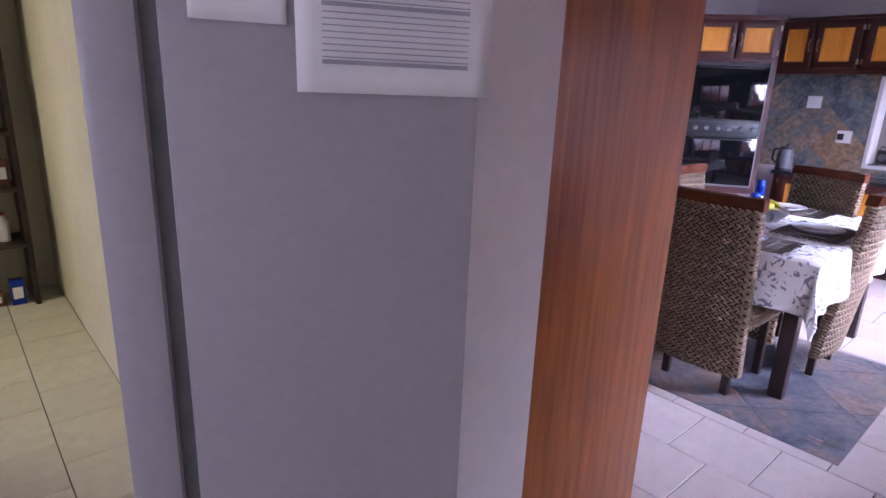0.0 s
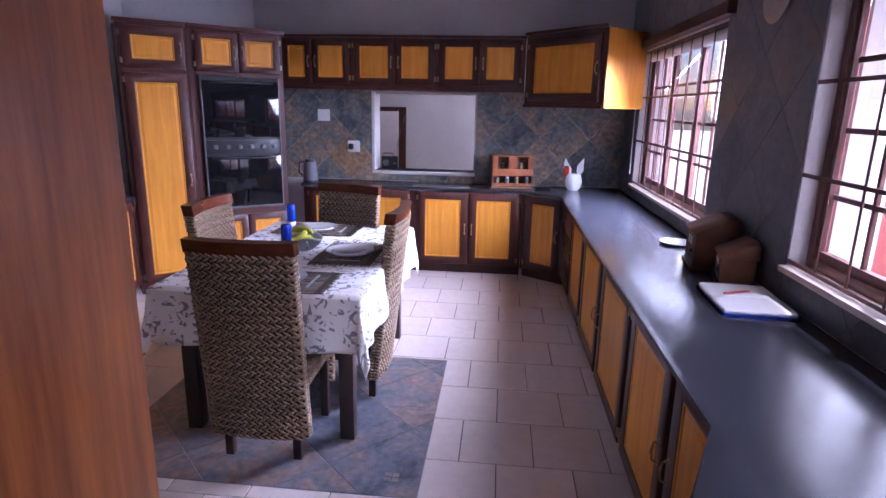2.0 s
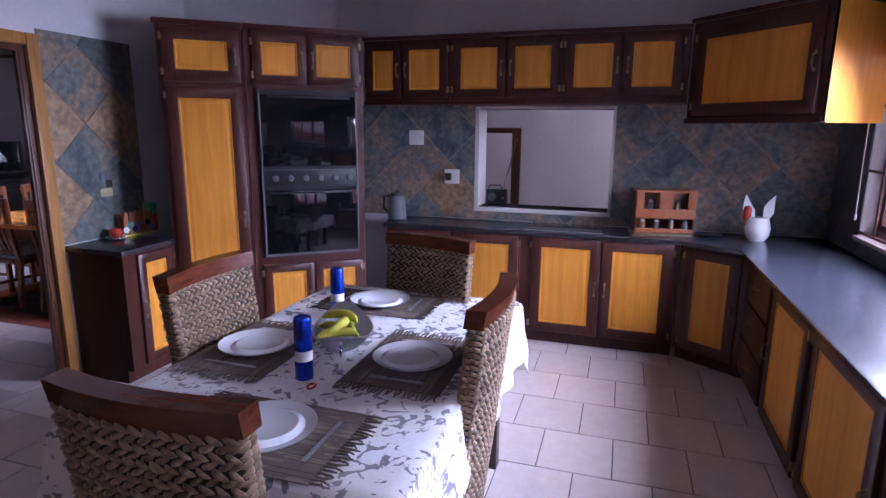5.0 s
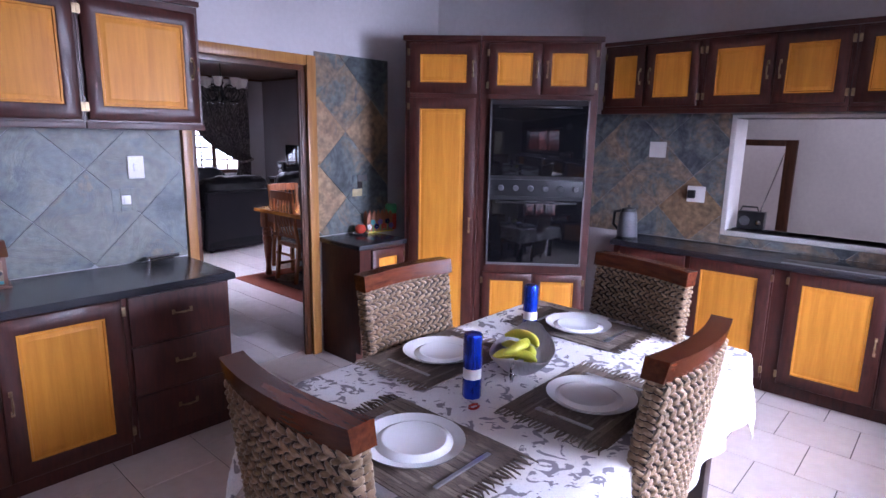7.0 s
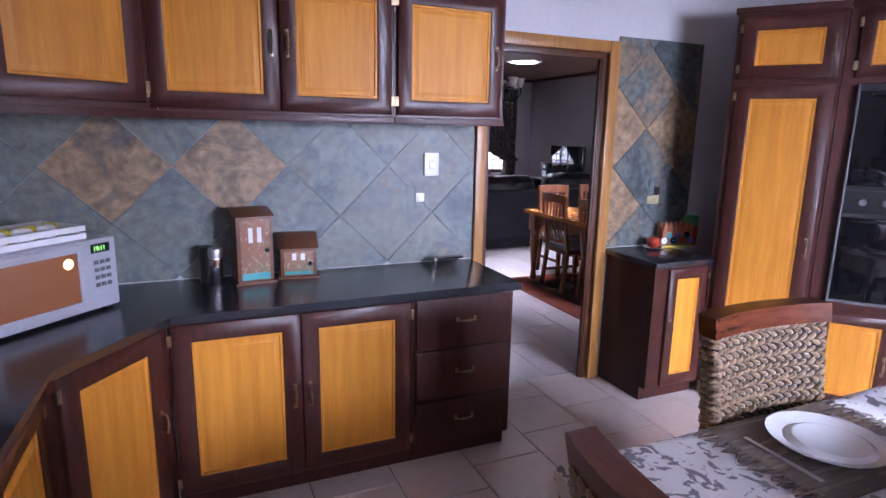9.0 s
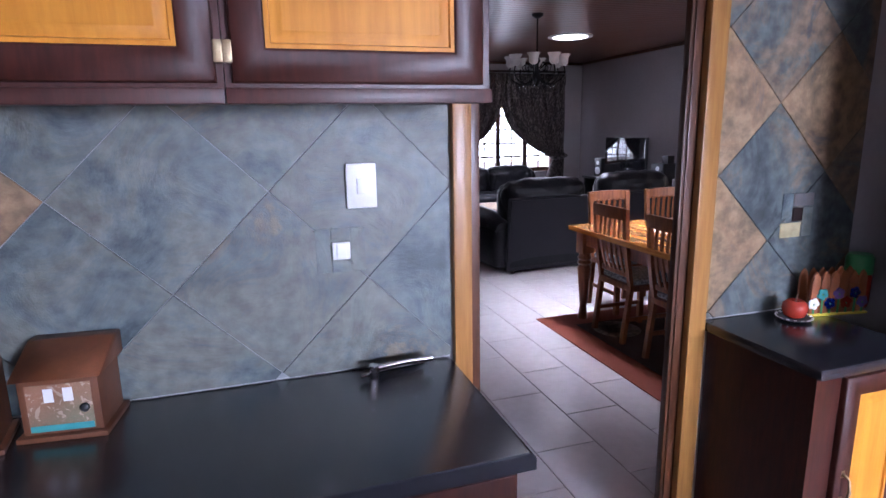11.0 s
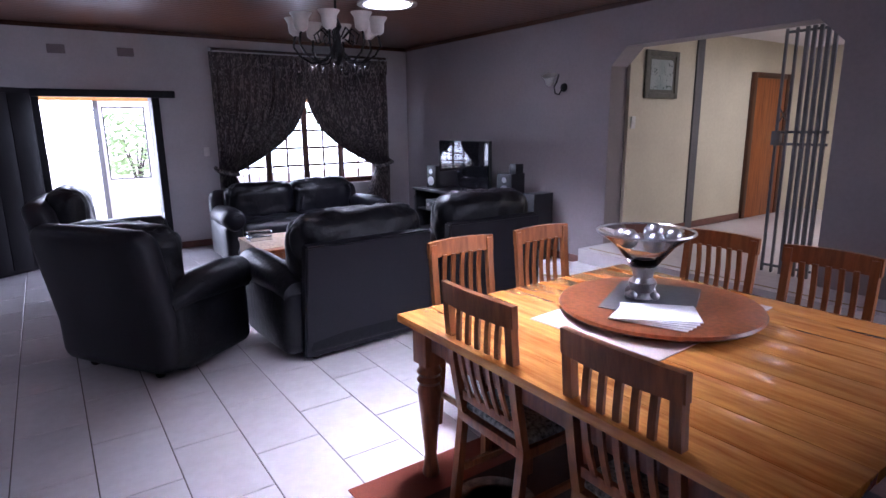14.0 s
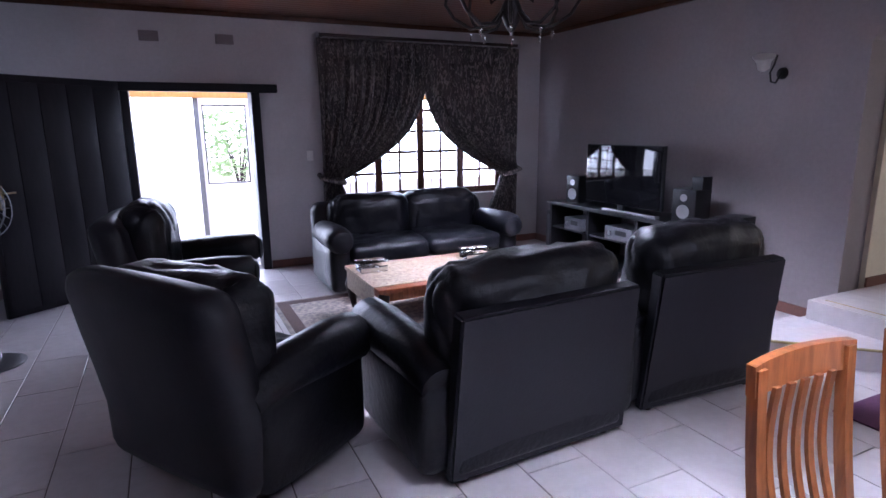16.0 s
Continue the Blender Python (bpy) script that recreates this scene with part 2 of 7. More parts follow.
M = {
    "plaster": mat("painted_plaster", (0.72, 0.68, 0.65), (0.66, 0.62, 0.6), 30, 0.7, 0.03),
    "white": mat("white_plaster", (0.58, 0.555, 0.56), (0.54, 0.515, 0.52), 30, 0.75, 0.03),
    "taupe": mat("taupe_wall_paint", (0.27, 0.235, 0.24), (0.245, 0.215, 0.22), 25, 0.7, 0.04),
    "cream": mat("cream_wall_paint", (0.66, 0.61, 0.47), (0.60, 0.55, 0.41), 25, 0.6, 0.03),
    "ceiling": mat("white_ceiling_paint", (0.74, 0.71, 0.71), (0.70, 0.67, 0.67), 20, 0.8, 0.02),
    "ceil_wood": mat("varnished_ceiling_board", (0.20, 0.075, 0.04), (0.11, 0.04, 0.022), 5, 0.3, 0.03, stretch=(1, 9, 9), coat=0.3),
    "mahogany": mat("mahogany_stained_wood", (0.066, 0.016, 0.010), (0.033, 0.009, 0.007), 9, 0.4, 0.04, stretch=(6, 6, 1), coat=0.04, spec=0.34),
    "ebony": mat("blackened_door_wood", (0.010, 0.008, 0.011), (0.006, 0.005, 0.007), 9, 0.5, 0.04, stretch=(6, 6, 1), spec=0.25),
    "orange": mat("varnished_pine_panel", (0.62, 0.26, 0.028), (0.47, 0.175, 0.016), 3.2, 0.45, 0.01, stretch=(8, 8, 0.6), coat=0.0, rand=0.12, spec=0.22),
    "doorwood": mat("varnished_door_wood", (0.42, 0.135, 0.032), (0.17, 0.046, 0.012), 4, 0.40, 0.02, stretch=(7, 7, 0.5), coat=0.0, spec=0.35),
    "framewood": mat("brown_door_frame_wood", (0.095, 0.031, 0.012), (0.048, 0.016, 0.007), 6, 0.36, 0.03, stretch=(8, 8, 0.8), coat=0.1, spec=0.35),
    "pine": mat("light_pine_architrave", (0.38, 0.18, 0.046), (0.26, 0.11, 0.028), 6, 0.35, 0.03, stretch=(9, 9, 0.7), coat=0.08, spec=0.35),
    "tabletop": mat("amber_varnished_table_wood", (0.66, 0.29, 0.07), (0.38, 0.12, 0.022), 4, 0.2, 0.02, stretch=(9, 0.9, 9), coat=0.5, rand=0.18),
    "chairwood": mat("reddish_chair_wood", (0.26, 0.08, 0.028), (0.13, 0.036, 0.014), 6, 0.3, 0.03, stretch=(8, 8, 0.9), coat=0.12, spec=0.38),
    "darkchair": mat("dark_turned_wood", (0.30, 0.10, 0.03), (0.15, 0.045, 0.014), 6, 0.32, 0.03, stretch=(8, 8, 0.9), coat=0.08, spec=0.35),
    "darkleg": mat("black_brown_leg_wood", (0.03, 0.014, 0.011), (0.018, 0.009, 0.008), 9, 0.4, 0.03),
    "weave": mat("woven_seagrass", (0.32, 0.215, 0.13), (0.12, 0.072, 0.04), 45, 0.34, 0.3, rand=0.1),
    "weave_gap_shade": mat("seagrass_gap_shade", (0.035, 0.017, 0.010), (0.016, 0.009, 0.006), 60, 0.7, 0.2),
    "redrail": mat("glossy_mahogany_rail", (0.10, 0.026, 0.010), (0.04, 0.011, 0.006), 6, 0.24, 0.02, stretch=(1.0, 8, 8), coat=0.0, spec=0.3),
    "leather": mat("black_leather", (0.006, 0.006, 0.009), (0.004, 0.004, 0.006), 24, 0.29, 0.3, rvar=0.3, spec=0.3),
    "leather_back": mat("black_vinyl_back", (0.014, 0.013, 0.018), (0.010, 0.009, 0.013), 80, 0.45, 0.1, spec=0.32),
    "worktop": mat("black_speckled_worktop", (0.026, 0.026, 0.034), (0.012, 0.012, 0.016), 120, 0.27, 0.0, rvar=0.1, big=0.1, spec=1.0),
    "slate": stone("slate_tile", [(0.05, 0.06, 0.07), (0.09, 0.105, 0.115), (0.13, 0.145, 0.145), (0.21, 0.165, 0.125), (0.30, 0.215, 0.145), (0.12, 0.13, 0.14)], 3.6, grit=0.42),
    "slate_north": stone("grey_green_slate_tile", [(0.040, 0.054, 0.060), (0.080, 0.103, 0.108), (0.115, 0.135, 0.132), (0.145, 0.155, 0.135), (0.130, 0.128, 0.108), (0.085, 0.106, 0.108), (0.155, 0.130, 0.095)], 3.4, grit=0.3),
    "slate_rust": stone("rust_brown_slate_tile", [(0.075, 0.07, 0.062), (0.18, 0.118, 0.066), (0.28, 0.185, 0.105), (0.24, 0.145, 0.078), (0.115, 0.10, 0.088)], 4.2, grit=0.42),
    "slate_door": stone("rust_and_green_slate_tile", [(0.045, 0.05, 0.05), (0.075, 0.09, 0.092), (0.10, 0.112, 0.105), (0.17, 0.125, 0.085), (0.22, 0.15, 0.095), (0.10, 0.10, 0.098)], 3.2, grit=0.45),
    "sand_tile": stone("sand_yellow_tile", [(0.34, 0.27, 0.13), (0.42, 0.35, 0.19), (0.38, 0.30, 0.16)], 6, grit=0.2),
    "slate_south": stone("blue_grey_slate_tile", [(0.045, 0.052, 0.068), (0.075, 0.085, 0.105), (0.10, 0.105, 0.12), (0.14, 0.12, 0.115), (0.09, 0.095, 0.11)], 2.6, grit=0.2),
    "slate_floor": stone("floor_slate", [(0.05, 0.05, 0.06), (0.10, 0.11, 0.14), (0.15, 0.14, 0.15), (0.24, 0.16, 0.13), (0.12, 0.10, 0.10)], 4, 0.3),
    "grout": mat("grey_grout", (0.40, 0.41, 0.42), (0.30, 0.31, 0.32), 40, 0.85, 0.05),
    "grout_floor": mat("brown_grout", (0.14, 0.11, 0.095), (0.10, 0.08, 0.07), 40, 0.85, 0.05),
    "tile_k": mat("beige_ceramic_floor_tile", (0.64, 0.55, 0.51), (0.58, 0.49, 0.45), 14, 0.32, 0.0, rand=0.05, rvar=0.06, big=0.05, world_coords=True),
    "tile_l": mat("pale_ceramic_floor_tile", (0.68, 0.63, 0.63), (0.62, 0.57, 0.57), 14, 0.24, 0.0, rand=0.04, rvar=0.08, big=0.05, world_coords=True),
    "tile_s": mat("cream_ceramic_floor_tile", (0.60, 0.56, 0.42), (0.52, 0.48, 0.36), 14, 0.32, 0.0, rand=0.05, rvar=0.06, big=0.05, world_coords=True),
    "blackglass": mat("black_oven_glass", (0.006, 0.006, 0.007), (0.004, 0.004, 0.005), 4, 0.05, 0.0, rvar=0.05),
    "black": mat("black_plastic", (0.014, 0.014, 0.016), (0.009, 0.009, 0.01), 30, 0.35, 0.03),
    "grey": mat("grey_plastic", (0.12, 0.12, 0.13), (0.09, 0.09, 0.1), 30, 0.4, 0.03),
    "silver": mat("brushed_steel", (0.55, 0.55, 0.57), (0.42, 0.42, 0.44), 20, 0.3, 0.02, metal=1.0, stretch=(1, 12, 1)),
    "chrome": mat("chrome", (0.75, 0.75, 0.77), (0.65, 0.65, 0.67), 20, 0.12, 0.0, metal=1.0),
    "brass": mat("aged_brass", (0.36, 0.28, 0.17), (0.22, 0.16, 0.09), 40, 0.4, 0.05, metal=1.0),
    "fridge": mat("grey_fridge_enamel", (0.36, 0.335, 0.36), (0.33, 0.31, 0.335), 60, 0.3, 0.02, rvar=0.2, big=0.06),
    "ceramic": mat("white_glazed_china", (0.80, 0.81, 0.83), (0.76, 0.77, 0.79), 6, 0.12, 0.0, coat=0.5, big=0.03),
    "plastic_w": mat("white_plastic", (0.78, 0.77, 0.75), (0.72, 0.71, 0.69), 12, 0.35, 0.01, big=0.04),
    "paper": mat("white_paper", (0.80, 0.79, 0.80), (0.76, 0.75, 0.76), 20, 0.8, 0.02, big=0.04),
    "ink": mat("grey_print", (0.36, 0.36, 0.40), (0.28, 0.28, 0.33), 40, 0.8, 0.0),
    "blue": mat("metallic_blue_paint", (0.008, 0.05, 0.50), (0.006, 0.03, 0.36), 20, 0.22, 0.0, metal=0.75, coat=0.4),
    "banana": mat("banana_skin", (0.62, 0.56, 0.05), (0.42, 0.46, 0.04), 9, 0.45, 0.04),
    "red": mat("red_glaze", (0.45, 0.05, 0.03), (0.32, 0.035, 0.02), 9, 0.25, 0.02),
    "green": mat("green_paint", (0.05, 0.28, 0.10), (0.03, 0.2, 0.07), 9, 0.35, 0.02),
    "violet": mat("violet_paint", (0.16, 0.08, 0.34), (0.11, 0.06, 0.26), 9, 0.4, 0.02),
    "teal": mat("teal_paint", (0.05, 0.33, 0.33), (0.04, 0.25, 0.26), 9, 0.4, 0.02),
    "yellow": mat("yellow_plastic", (0.75, 0.60, 0.06), (0.62, 0.5, 0.05), 9, 0.4, 0.02),
    "terracotta": mat("orange_brown_craft_wood", (0.17, 0.06, 0.026), (0.09, 0.033, 0.016), 9, 0.45, 0.06),
    "iron": mat("black_wrought_iron", (0.02, 0.018, 0.018), (0.013, 0.012, 0.012), 40, 0.42, 0.06, metal=0.6),
    "rust": mat("reddish_burglar_bar_paint", (0.14, 0.05, 0.04), (0.08, 0.03, 0.025), 20, 0.45, 0.05),
    "redwall": mat("red_outside_wall", (0.62, 0.16, 0.15), (0.54, 0.13, 0.125), 9, 0.8, 0.1),
    "paving": mat("pale_outside_paving", (0.62, 0.58, 0.52), (0.5, 0.47, 0.42), 9, 0.85, 0.1),
    "glass": clear("clear_glass"),
    "frost": mat("frosted_lamp_glass", (0.70, 0.66, 0.62), (0.6, 0.57, 0.54), 25, 0.3, 0.03),
    "rug_red": mat("rust_red_rug", (0.30, 0.07, 0.035), (0.22, 0.05, 0.028), 160, 0.95, 0.3),
    "rug_dark": mat("rug_pattern_and_shade", (0.085, 0.035, 0.026), (0.045, 0.024, 0.02), 160, 0.95, 0.3),
    "rug_lounge": mat("patterned_lounge_rug", (0.36, 0.29, 0.24), (0.10, 0.085, 0.085), 26, 0.95, 0.3),
    "leaf": mat("garden_foliage", (0.40, 0.53, 0.26), (0.28, 0.42, 0.16), 12, 0.6, 0.1, rand=0.3),
    "gate": mat("grey_gate_paint", (0.16, 0.16, 0.17), (0.13, 0.13, 0.14), 40, 0.45, 0.03),
    "olive_frame": mat("dull_olive_picture_frame", (0.13, 0.125, 0.095), (0.08, 0.08, 0.06), 20, 0.5, 0.08),
    "chairblack": mat("black_figured_upholstery", (0.012, 0.011, 0.012), (0.004, 0.004, 0.005), 40, 0.75, 0.1, spec=0.2),
    "ochre": mat("ochre_edge_strip", (0.36, 0.30, 0.14), (0.28, 0.23, 0.10), 20, 0.5, 0.03),
    "silver_paint": mat("silver_grey_appliance_paint", (0.42, 0.42, 0.46), (0.38, 0.38, 0.42), 60, 0.35, 0.0, big=0.05),
    "entry": mat("cream_grey_wall_paint", (0.80, 0.76, 0.74), (0.75, 0.71, 0.69), 30, 0.75, 0.03),
    "skirt": mat("red_brown_skirting", (0.20, 0.085, 0.06), (0.14, 0.06, 0.045), 9, 0.4, 0.03),
}

# ---- building helpers ----
def link_mesh(name, bm, material, parent=None, label=""):
    me = bpy.data.meshes.new(name)
    bmesh.ops.recalc_face_normals(bm, faces=bm.faces)
    for f in bm.faces:
        f.smooth = not all(e.calc_face_angle(3.0) > 0.3 for e in f.edges)
    bm.to_mesh(me)
    bm.free()
    me.materials.append(material)
    ob = new(name, me)
    if parent:
        ob.parent = parent
    if label:
        ob["label"] = label
    return ob


def smooth(ob, angle=50):
    ob.data.set_sharp_from_angle(angle=radians(angle))
    return ob


def part(name, bm, material, parent, label=""):
    return smooth(link_mesh(name, bm, material, parent, label))


def structure(name, bm, material, label, category):
    return tagged(smooth(link_mesh(name, bm, material)), label, category, kind="structure")


def thing(name, label, category, m=None, group=""):
    e = new(name)
    e.empty_display_size = 0.1
    if m is not None:
        e.matrix_world = m
    return tagged(e, label, category, group)


def add_box(bm, x0, x1, y0, y1, z0, z1, bev=0.0, m=None):
    x0, x1, y0, y1, z0, z1 = min(x0, x1), max(x0, x1), min(y0, y1), max(y0, y1), min(z0, z1), max(z0, z1)
    co = [(x, y, z) for z in (z0, z1) for y in (y0, y1) for x in (x0, x1)]
    v = [bm.verts.new(m @ Vector(c) if m else c) for c in co]
    f = [bm.faces.new([v[i] for i in q]) for q in ((0, 2, 3, 1), (4, 5, 7, 6), (0, 1, 5, 4), (2, 6, 7, 3), (0, 4, 6, 2), (1, 3, 7, 5))]
    if bev:
        edges = {e for q in f for e in q.edges}
        bmesh.ops.bevel(bm, geom=list(edges), offset=bev, segments=2, profile=0.6, affect="EDGES", clamp_overlap=True)


def box(*a, **k):
    bm = bmesh.new()
    add_box(bm, *a, **k)
    return bm


def boxes(*rows, bev=0.0):
    bm = bmesh.new()
    for r in rows:
        add_box(bm, *r, bev=bev)
    return bm


def add_tube(bm, points, radius, seg=8, cap=True):
    """A round bar along points; radius is a number or one for each point."""
    pts = [Vector(p) for p in points]
    rs = radius if isinstance(radius, (list, tuple)) else [radius] * len(pts)
    rings = []
    side = None
    for i, p in enumerate(pts):
        d = (pts[min(i + 1, len(pts) - 1)] - pts[max(i - 1, 0)]).normalized()
        if side is None:
            side = d.orthogonal().normalized()
        side = (side - d * side.dot(d)).normalized()
        up = d.cross(side)
        rings.append([bm.verts.new(p + rs[i] * (math.cos(a) * side + math.sin(a) * up)) for a in (2 * math.pi * k / seg for k in range(seg))])
    for a, b in zip(rings, rings[1:]):
        for k in range(seg):
            bm.faces.new((a[k], a[(k + 1) % seg], b[(k + 1) % seg], b[k]))
    if cap:
        bm.faces.new(rings[0][::-1])
        bm.faces.new(rings[-1])


def tube(points, radius, seg=8, cap=True):
    bm = bmesh.new()
    add_tube(bm, points, radius, seg, cap)
    return bm


def add_lathe(bm, profile, seg=24, at=(0, 0, 0)):
    """Turned shape from (radius, height) pairs."""
    rings = []
    for r, z in profile:
        rings.append([bm.verts.new((at[0] + max(r, 1e-4) * math.cos(2 * math.pi * k / seg), at[1] + max(r, 1e-4) * math.sin(2 * math.pi * k / seg), at[2] + z)) for k in range(seg)])
    for a, b in zip(rings, rings[1:]):
        for k in range(seg):
            bm.faces.new((a[k], a[(k + 1) % seg], b[(k + 1) % seg], b[k]))
    bm.faces.new(rings[0][::-1])
    bm.faces.new(rings[-1])


def lathe(profile, seg=24, at=(0, 0, 0)):
    bm = bmesh.new()
    add_lathe(bm, profile, seg, at)
    return bm


def add_prism(bm, poly, z0, z1, bev=0.0):
    lo, hi = [bm.verts.new((x, y, z0)) for x, y in poly], [bm.verts.new((x, y, z1)) for x, y in poly]
    top = bm.faces.new(hi)
    bm.faces.new(lo[::-1])
    n = len(poly)
    for i in range(n):
        bm.faces.new((lo[i], lo[(i + 1) % n], hi[(i + 1) % n], hi[i]))
    if bev:
        bmesh.ops.bevel(bm, geom=list(top.edges), offset=bev, segments=3, profile=0.5, affect="EDGES", clamp_overlap=True)


def prism(poly, z0, z1, bev=0.0):
    bm = bmesh.new()
    add_prism(bm, poly, z0, z1, bev)
    return bm


def add_pillow(bm, x0, x1, y0, y1, z0, z1, r=0.06, puff=0.0, m=None, seg=4):
    """A soft block with rounded edges, its faces puffed out."""
    b = bmesh.new()
    add_box(b, x0, x1, y0, y1, z0, z1)
    bmesh.ops.bevel(b, geom=list(b.edges), offset=min(r, 0.48 * min(x1 - x0, y1 - y0, z1 - z0)), segments=seg, profile=0.5, affect="EDGES", clamp_overlap=True)
    bmesh.ops.subdivide_edges(b, edges=[e for e in b.edges if e.calc_length() > 0.12], cuts=3, use_grid_fill=True)
    c = Vector(((x0 + x1) / 2, (y0 + y1) / 2, (z0 + z1) / 2))
    h = Vector(((x1 - x0) / 2, (y1 - y0) / 2, (z1 - z0) / 2))
    made = {}
    for v in b.verts:
        q = Vector(((v.co[i] - c[i]) / h[i] for i in range(3)))
        w = [max(0.0, 1 - q[i] ** 4) for i in range(3)]
        k = Vector((q[0] * w[1] * w[2], q[1] * w[0] * w[2], q[2] * w[0] * w[1])) * puff
        k += 0.15 * puff * noise.noise_vector(v.co * 6.0)
        p = v.co + k
        made[v] = bm.verts.new(m @ p if m else p)
    for f in b.faces:
        bm.faces.new([made[v] for v in f.verts])
    b.free()


def pillow(*a, **k):
    bm = bmesh.new()
    add_pillow(bm, *a, **k)
    return bm


def run_pose(p0, p1, z=0.0):
    """Local x runs from p0 to p1, the front looks along local -y."""
    return pose(p0[0], p0[1], z, 0, 0, math.degrees(math.atan2(p1[1] - p0[1], p1[0] - p0[0])))


def wall(name, material, label, along, a0, a1, b0, b1, z0, z1, holes=()):
    """A wall along x or y with openings (from, to, bottom, top)."""
    bm = bmesh.new()
    cuts = sorted({a0, a1, *[h[0] for h in holes], *[h[1] for h in holes]})
    for s, e in zip(cuts, cuts[1:]):
        zs = [(z0, z1)]
        for h in holes:
            if h[0] <= s and e <= h[1]:
                zs = [(lo, hi) for p, q in zs for lo, hi in ((p, min(q, h[2])), (max(p, h[3]), q)) if hi - lo > 1e-4]
        for lo, hi in zs:
            add_box(bm, *((s, e, b0, b1) if along == "x" else (b0, b1, s, e)), lo, hi)
    bmesh.ops.remove_doubles(bm, verts=bm.verts, dist=1e-5)
    return structure(name, bm, material, label, "wall")

# ---- setting: walls, floors, ceilings ----
HK, HL = 2.78, 2.79

structure("floor", box(-3.0, 7.2, -1.1, 12.8, -0.15, -0.006), M["grout_floor"], "grey-brown grout bed under the ceramic floor tiles", "floor")
wall("wall_north", M["white"], "white plastered kitchen wall with doorway to the lounge", "x", 0.72, 7.2, KN, LS, 0, 2.8, [(4.03, 4.92, 0, 2.10)])
wall("wall_east", M["white"], "white plastered kitchen wall with serving hatch", "y", -1.1, KN, KE, 7.2, 0, 2.8, [(0.60, 1.67, 1.0, 1.80)])
wall("wall_south", M["white"], "kitchen wall with two large barred windows", "x", 0.72, KE, -1.18, KS, 0, 2.8, [(1.45, 3.35, 1.05, 2.19), (4.40, 6.38, 1.01, 2.19)])
wall("wall_west", M["entry"], "white plastered wall with the entrance doorway", "y", KS, KN, 0.72, KW, 0, 2.8, [(0.05, 0.77, 0, 2.08)])
structure("wall_corner", prism([(6.20, KN), (KE, 2.93), (KE, KN)], 0, 2.78), M["white"], "white wall cutting the corner behind the oven tower", "wall")
structure("ceiling_kitchen", box(0.72, 7.2, -1.1, KN, HK, 2.95), M["ceiling"], "flat white painted kitchen ceiling", "ceiling")

# the opening is unseen, made only for the dining fill
wall("wall_lounge_south", M["white"], "pale wall behind the dining table", "x", 7.2, 9.9, 3.87, LS, 0, 2.95, [(7.5, 9.3, 1.0, 2.15)])
wall("wall_lounge_south_west", M["white"], "pale wall beside the kitchen doorway", "x", 3.1, 3.9, LS, LS + 0.02, 0, 2.95)
wall("wall_lounge_north", M["white"], "pale lounge wall with front door and window", "x", 3.1, 9.9, LN, 12.8, 0, 2.95, [(4.66, 5.86, 0, 2.0), (6.72, 9.1, 0.72, 2.10)])
wall("wall_lounge_west", M["white"], "pale lounge wall with a side doorway", "y", LS, LN, 3.1, LW, 0, 2.95, [(8.0, 8.85, 0, 2.05)])
wall("wall_lounge_east", M["taupe"], "taupe painted lounge wall with an archway", "y", LS, LN, LE, 9.9, 0, 2.95, [(6.25, 8.40, 0, 2.36)])
for k, (a, b) in enumerate(((8.40, -1), (6.25, 1))):
    poly = [(a, 2.36), (a, 2.18), (a + b * 0.19, 2.36)]
    bm = bmesh.new()
    lo, hi = [bm.verts.new((LE, y, z)) for y, z in poly], [bm.verts.new((9.9, y, z)) for y, z in poly]
    bm.faces.new(lo), bm.faces.new(hi[::-1])
    for i in range(3):
        bm.faces.new((lo[i], lo[(i + 1) % 3], hi[(i + 1) % 3], hi[i]))
    structure("trim_arch_corner", bm, M["taupe"], "taupe corner wedge of the archway", "trim")
structure("ceiling_lounge_deck", box(3.1, 9.9, LS, 12.8, 2.81, 2.95), M["ceil_wood"], "dark deck above the ceiling boards", "ceiling")
bm = bmesh.new()
k, y = 0, LS
while y < LN:
    add_box(bm, LW, LE, y, min(y + 0.098, LN), 2.79, 2.81, 0.003)
    y += 0.1
structure("ceiling_lounge", bm, M["ceil_wood"], "varnished dark wooden board ceiling", "ceiling")
bm = boxes((LW, LE, LN - 0.03, LN, 2.74, 2.79), (LW, LW + 0.03, LS, LN, 2.74, 2.79), (LE - 0.03, LE, LS, LN, 2.74, 2.79), bev=0.006)
structure("trim_cornice", bm, M["framewood"], "dark wooden cornice below the ceiling boards", "trim")
bm = boxes((LW, 4.59, LN - 0.018, LN, 0, 0.09), (5.95, LE, LN - 0.018, LN, 0, 0.09), (LE - 0.018, LE, 8.42, LN - 0.02, 0, 0.09), (LE - 0.018, LE, LS, 6.2, 0, 0.09), (LW, LW + 0.018, 8.95, LN - 0.02, 0, 0.09), (LW, LW + 0.018, LS, 7.9, 0, 0.09), bev=0.004)
structure("baseboard", bm, M["skirt"], "red-brown skirting along the lounge walls", "skirting")

# passage behind the archway, two steps up
structure("floor_passage", box(9.2, 14.0, 5.2, 8.36, -0.1, 0.296), M["tile_l"], "pale tiled raised passage floor", "floor")
wall("wall_passage_north", M["cream"], "cream painted passage wall", "x", 9.9, 14.0, 8.36, 8.6, 0, 2.8)
wall("wall_passage_south", M["cream"], "cream painted passage wall", "x", 9.9, 14.0, 5.0, 5.2, 0, 2.8)
wall("wall_passage_end", M["cream"], "cream painted end wall of the passage", "y", 5.0, 8.6, 14.0, 14.2, 0, 2.8)
structure("ceiling_passage", box(9.9, 14.2, 5.0, 8.6, 2.62, 2.75), M["ceiling"], "white passage ceiling", "ceiling")
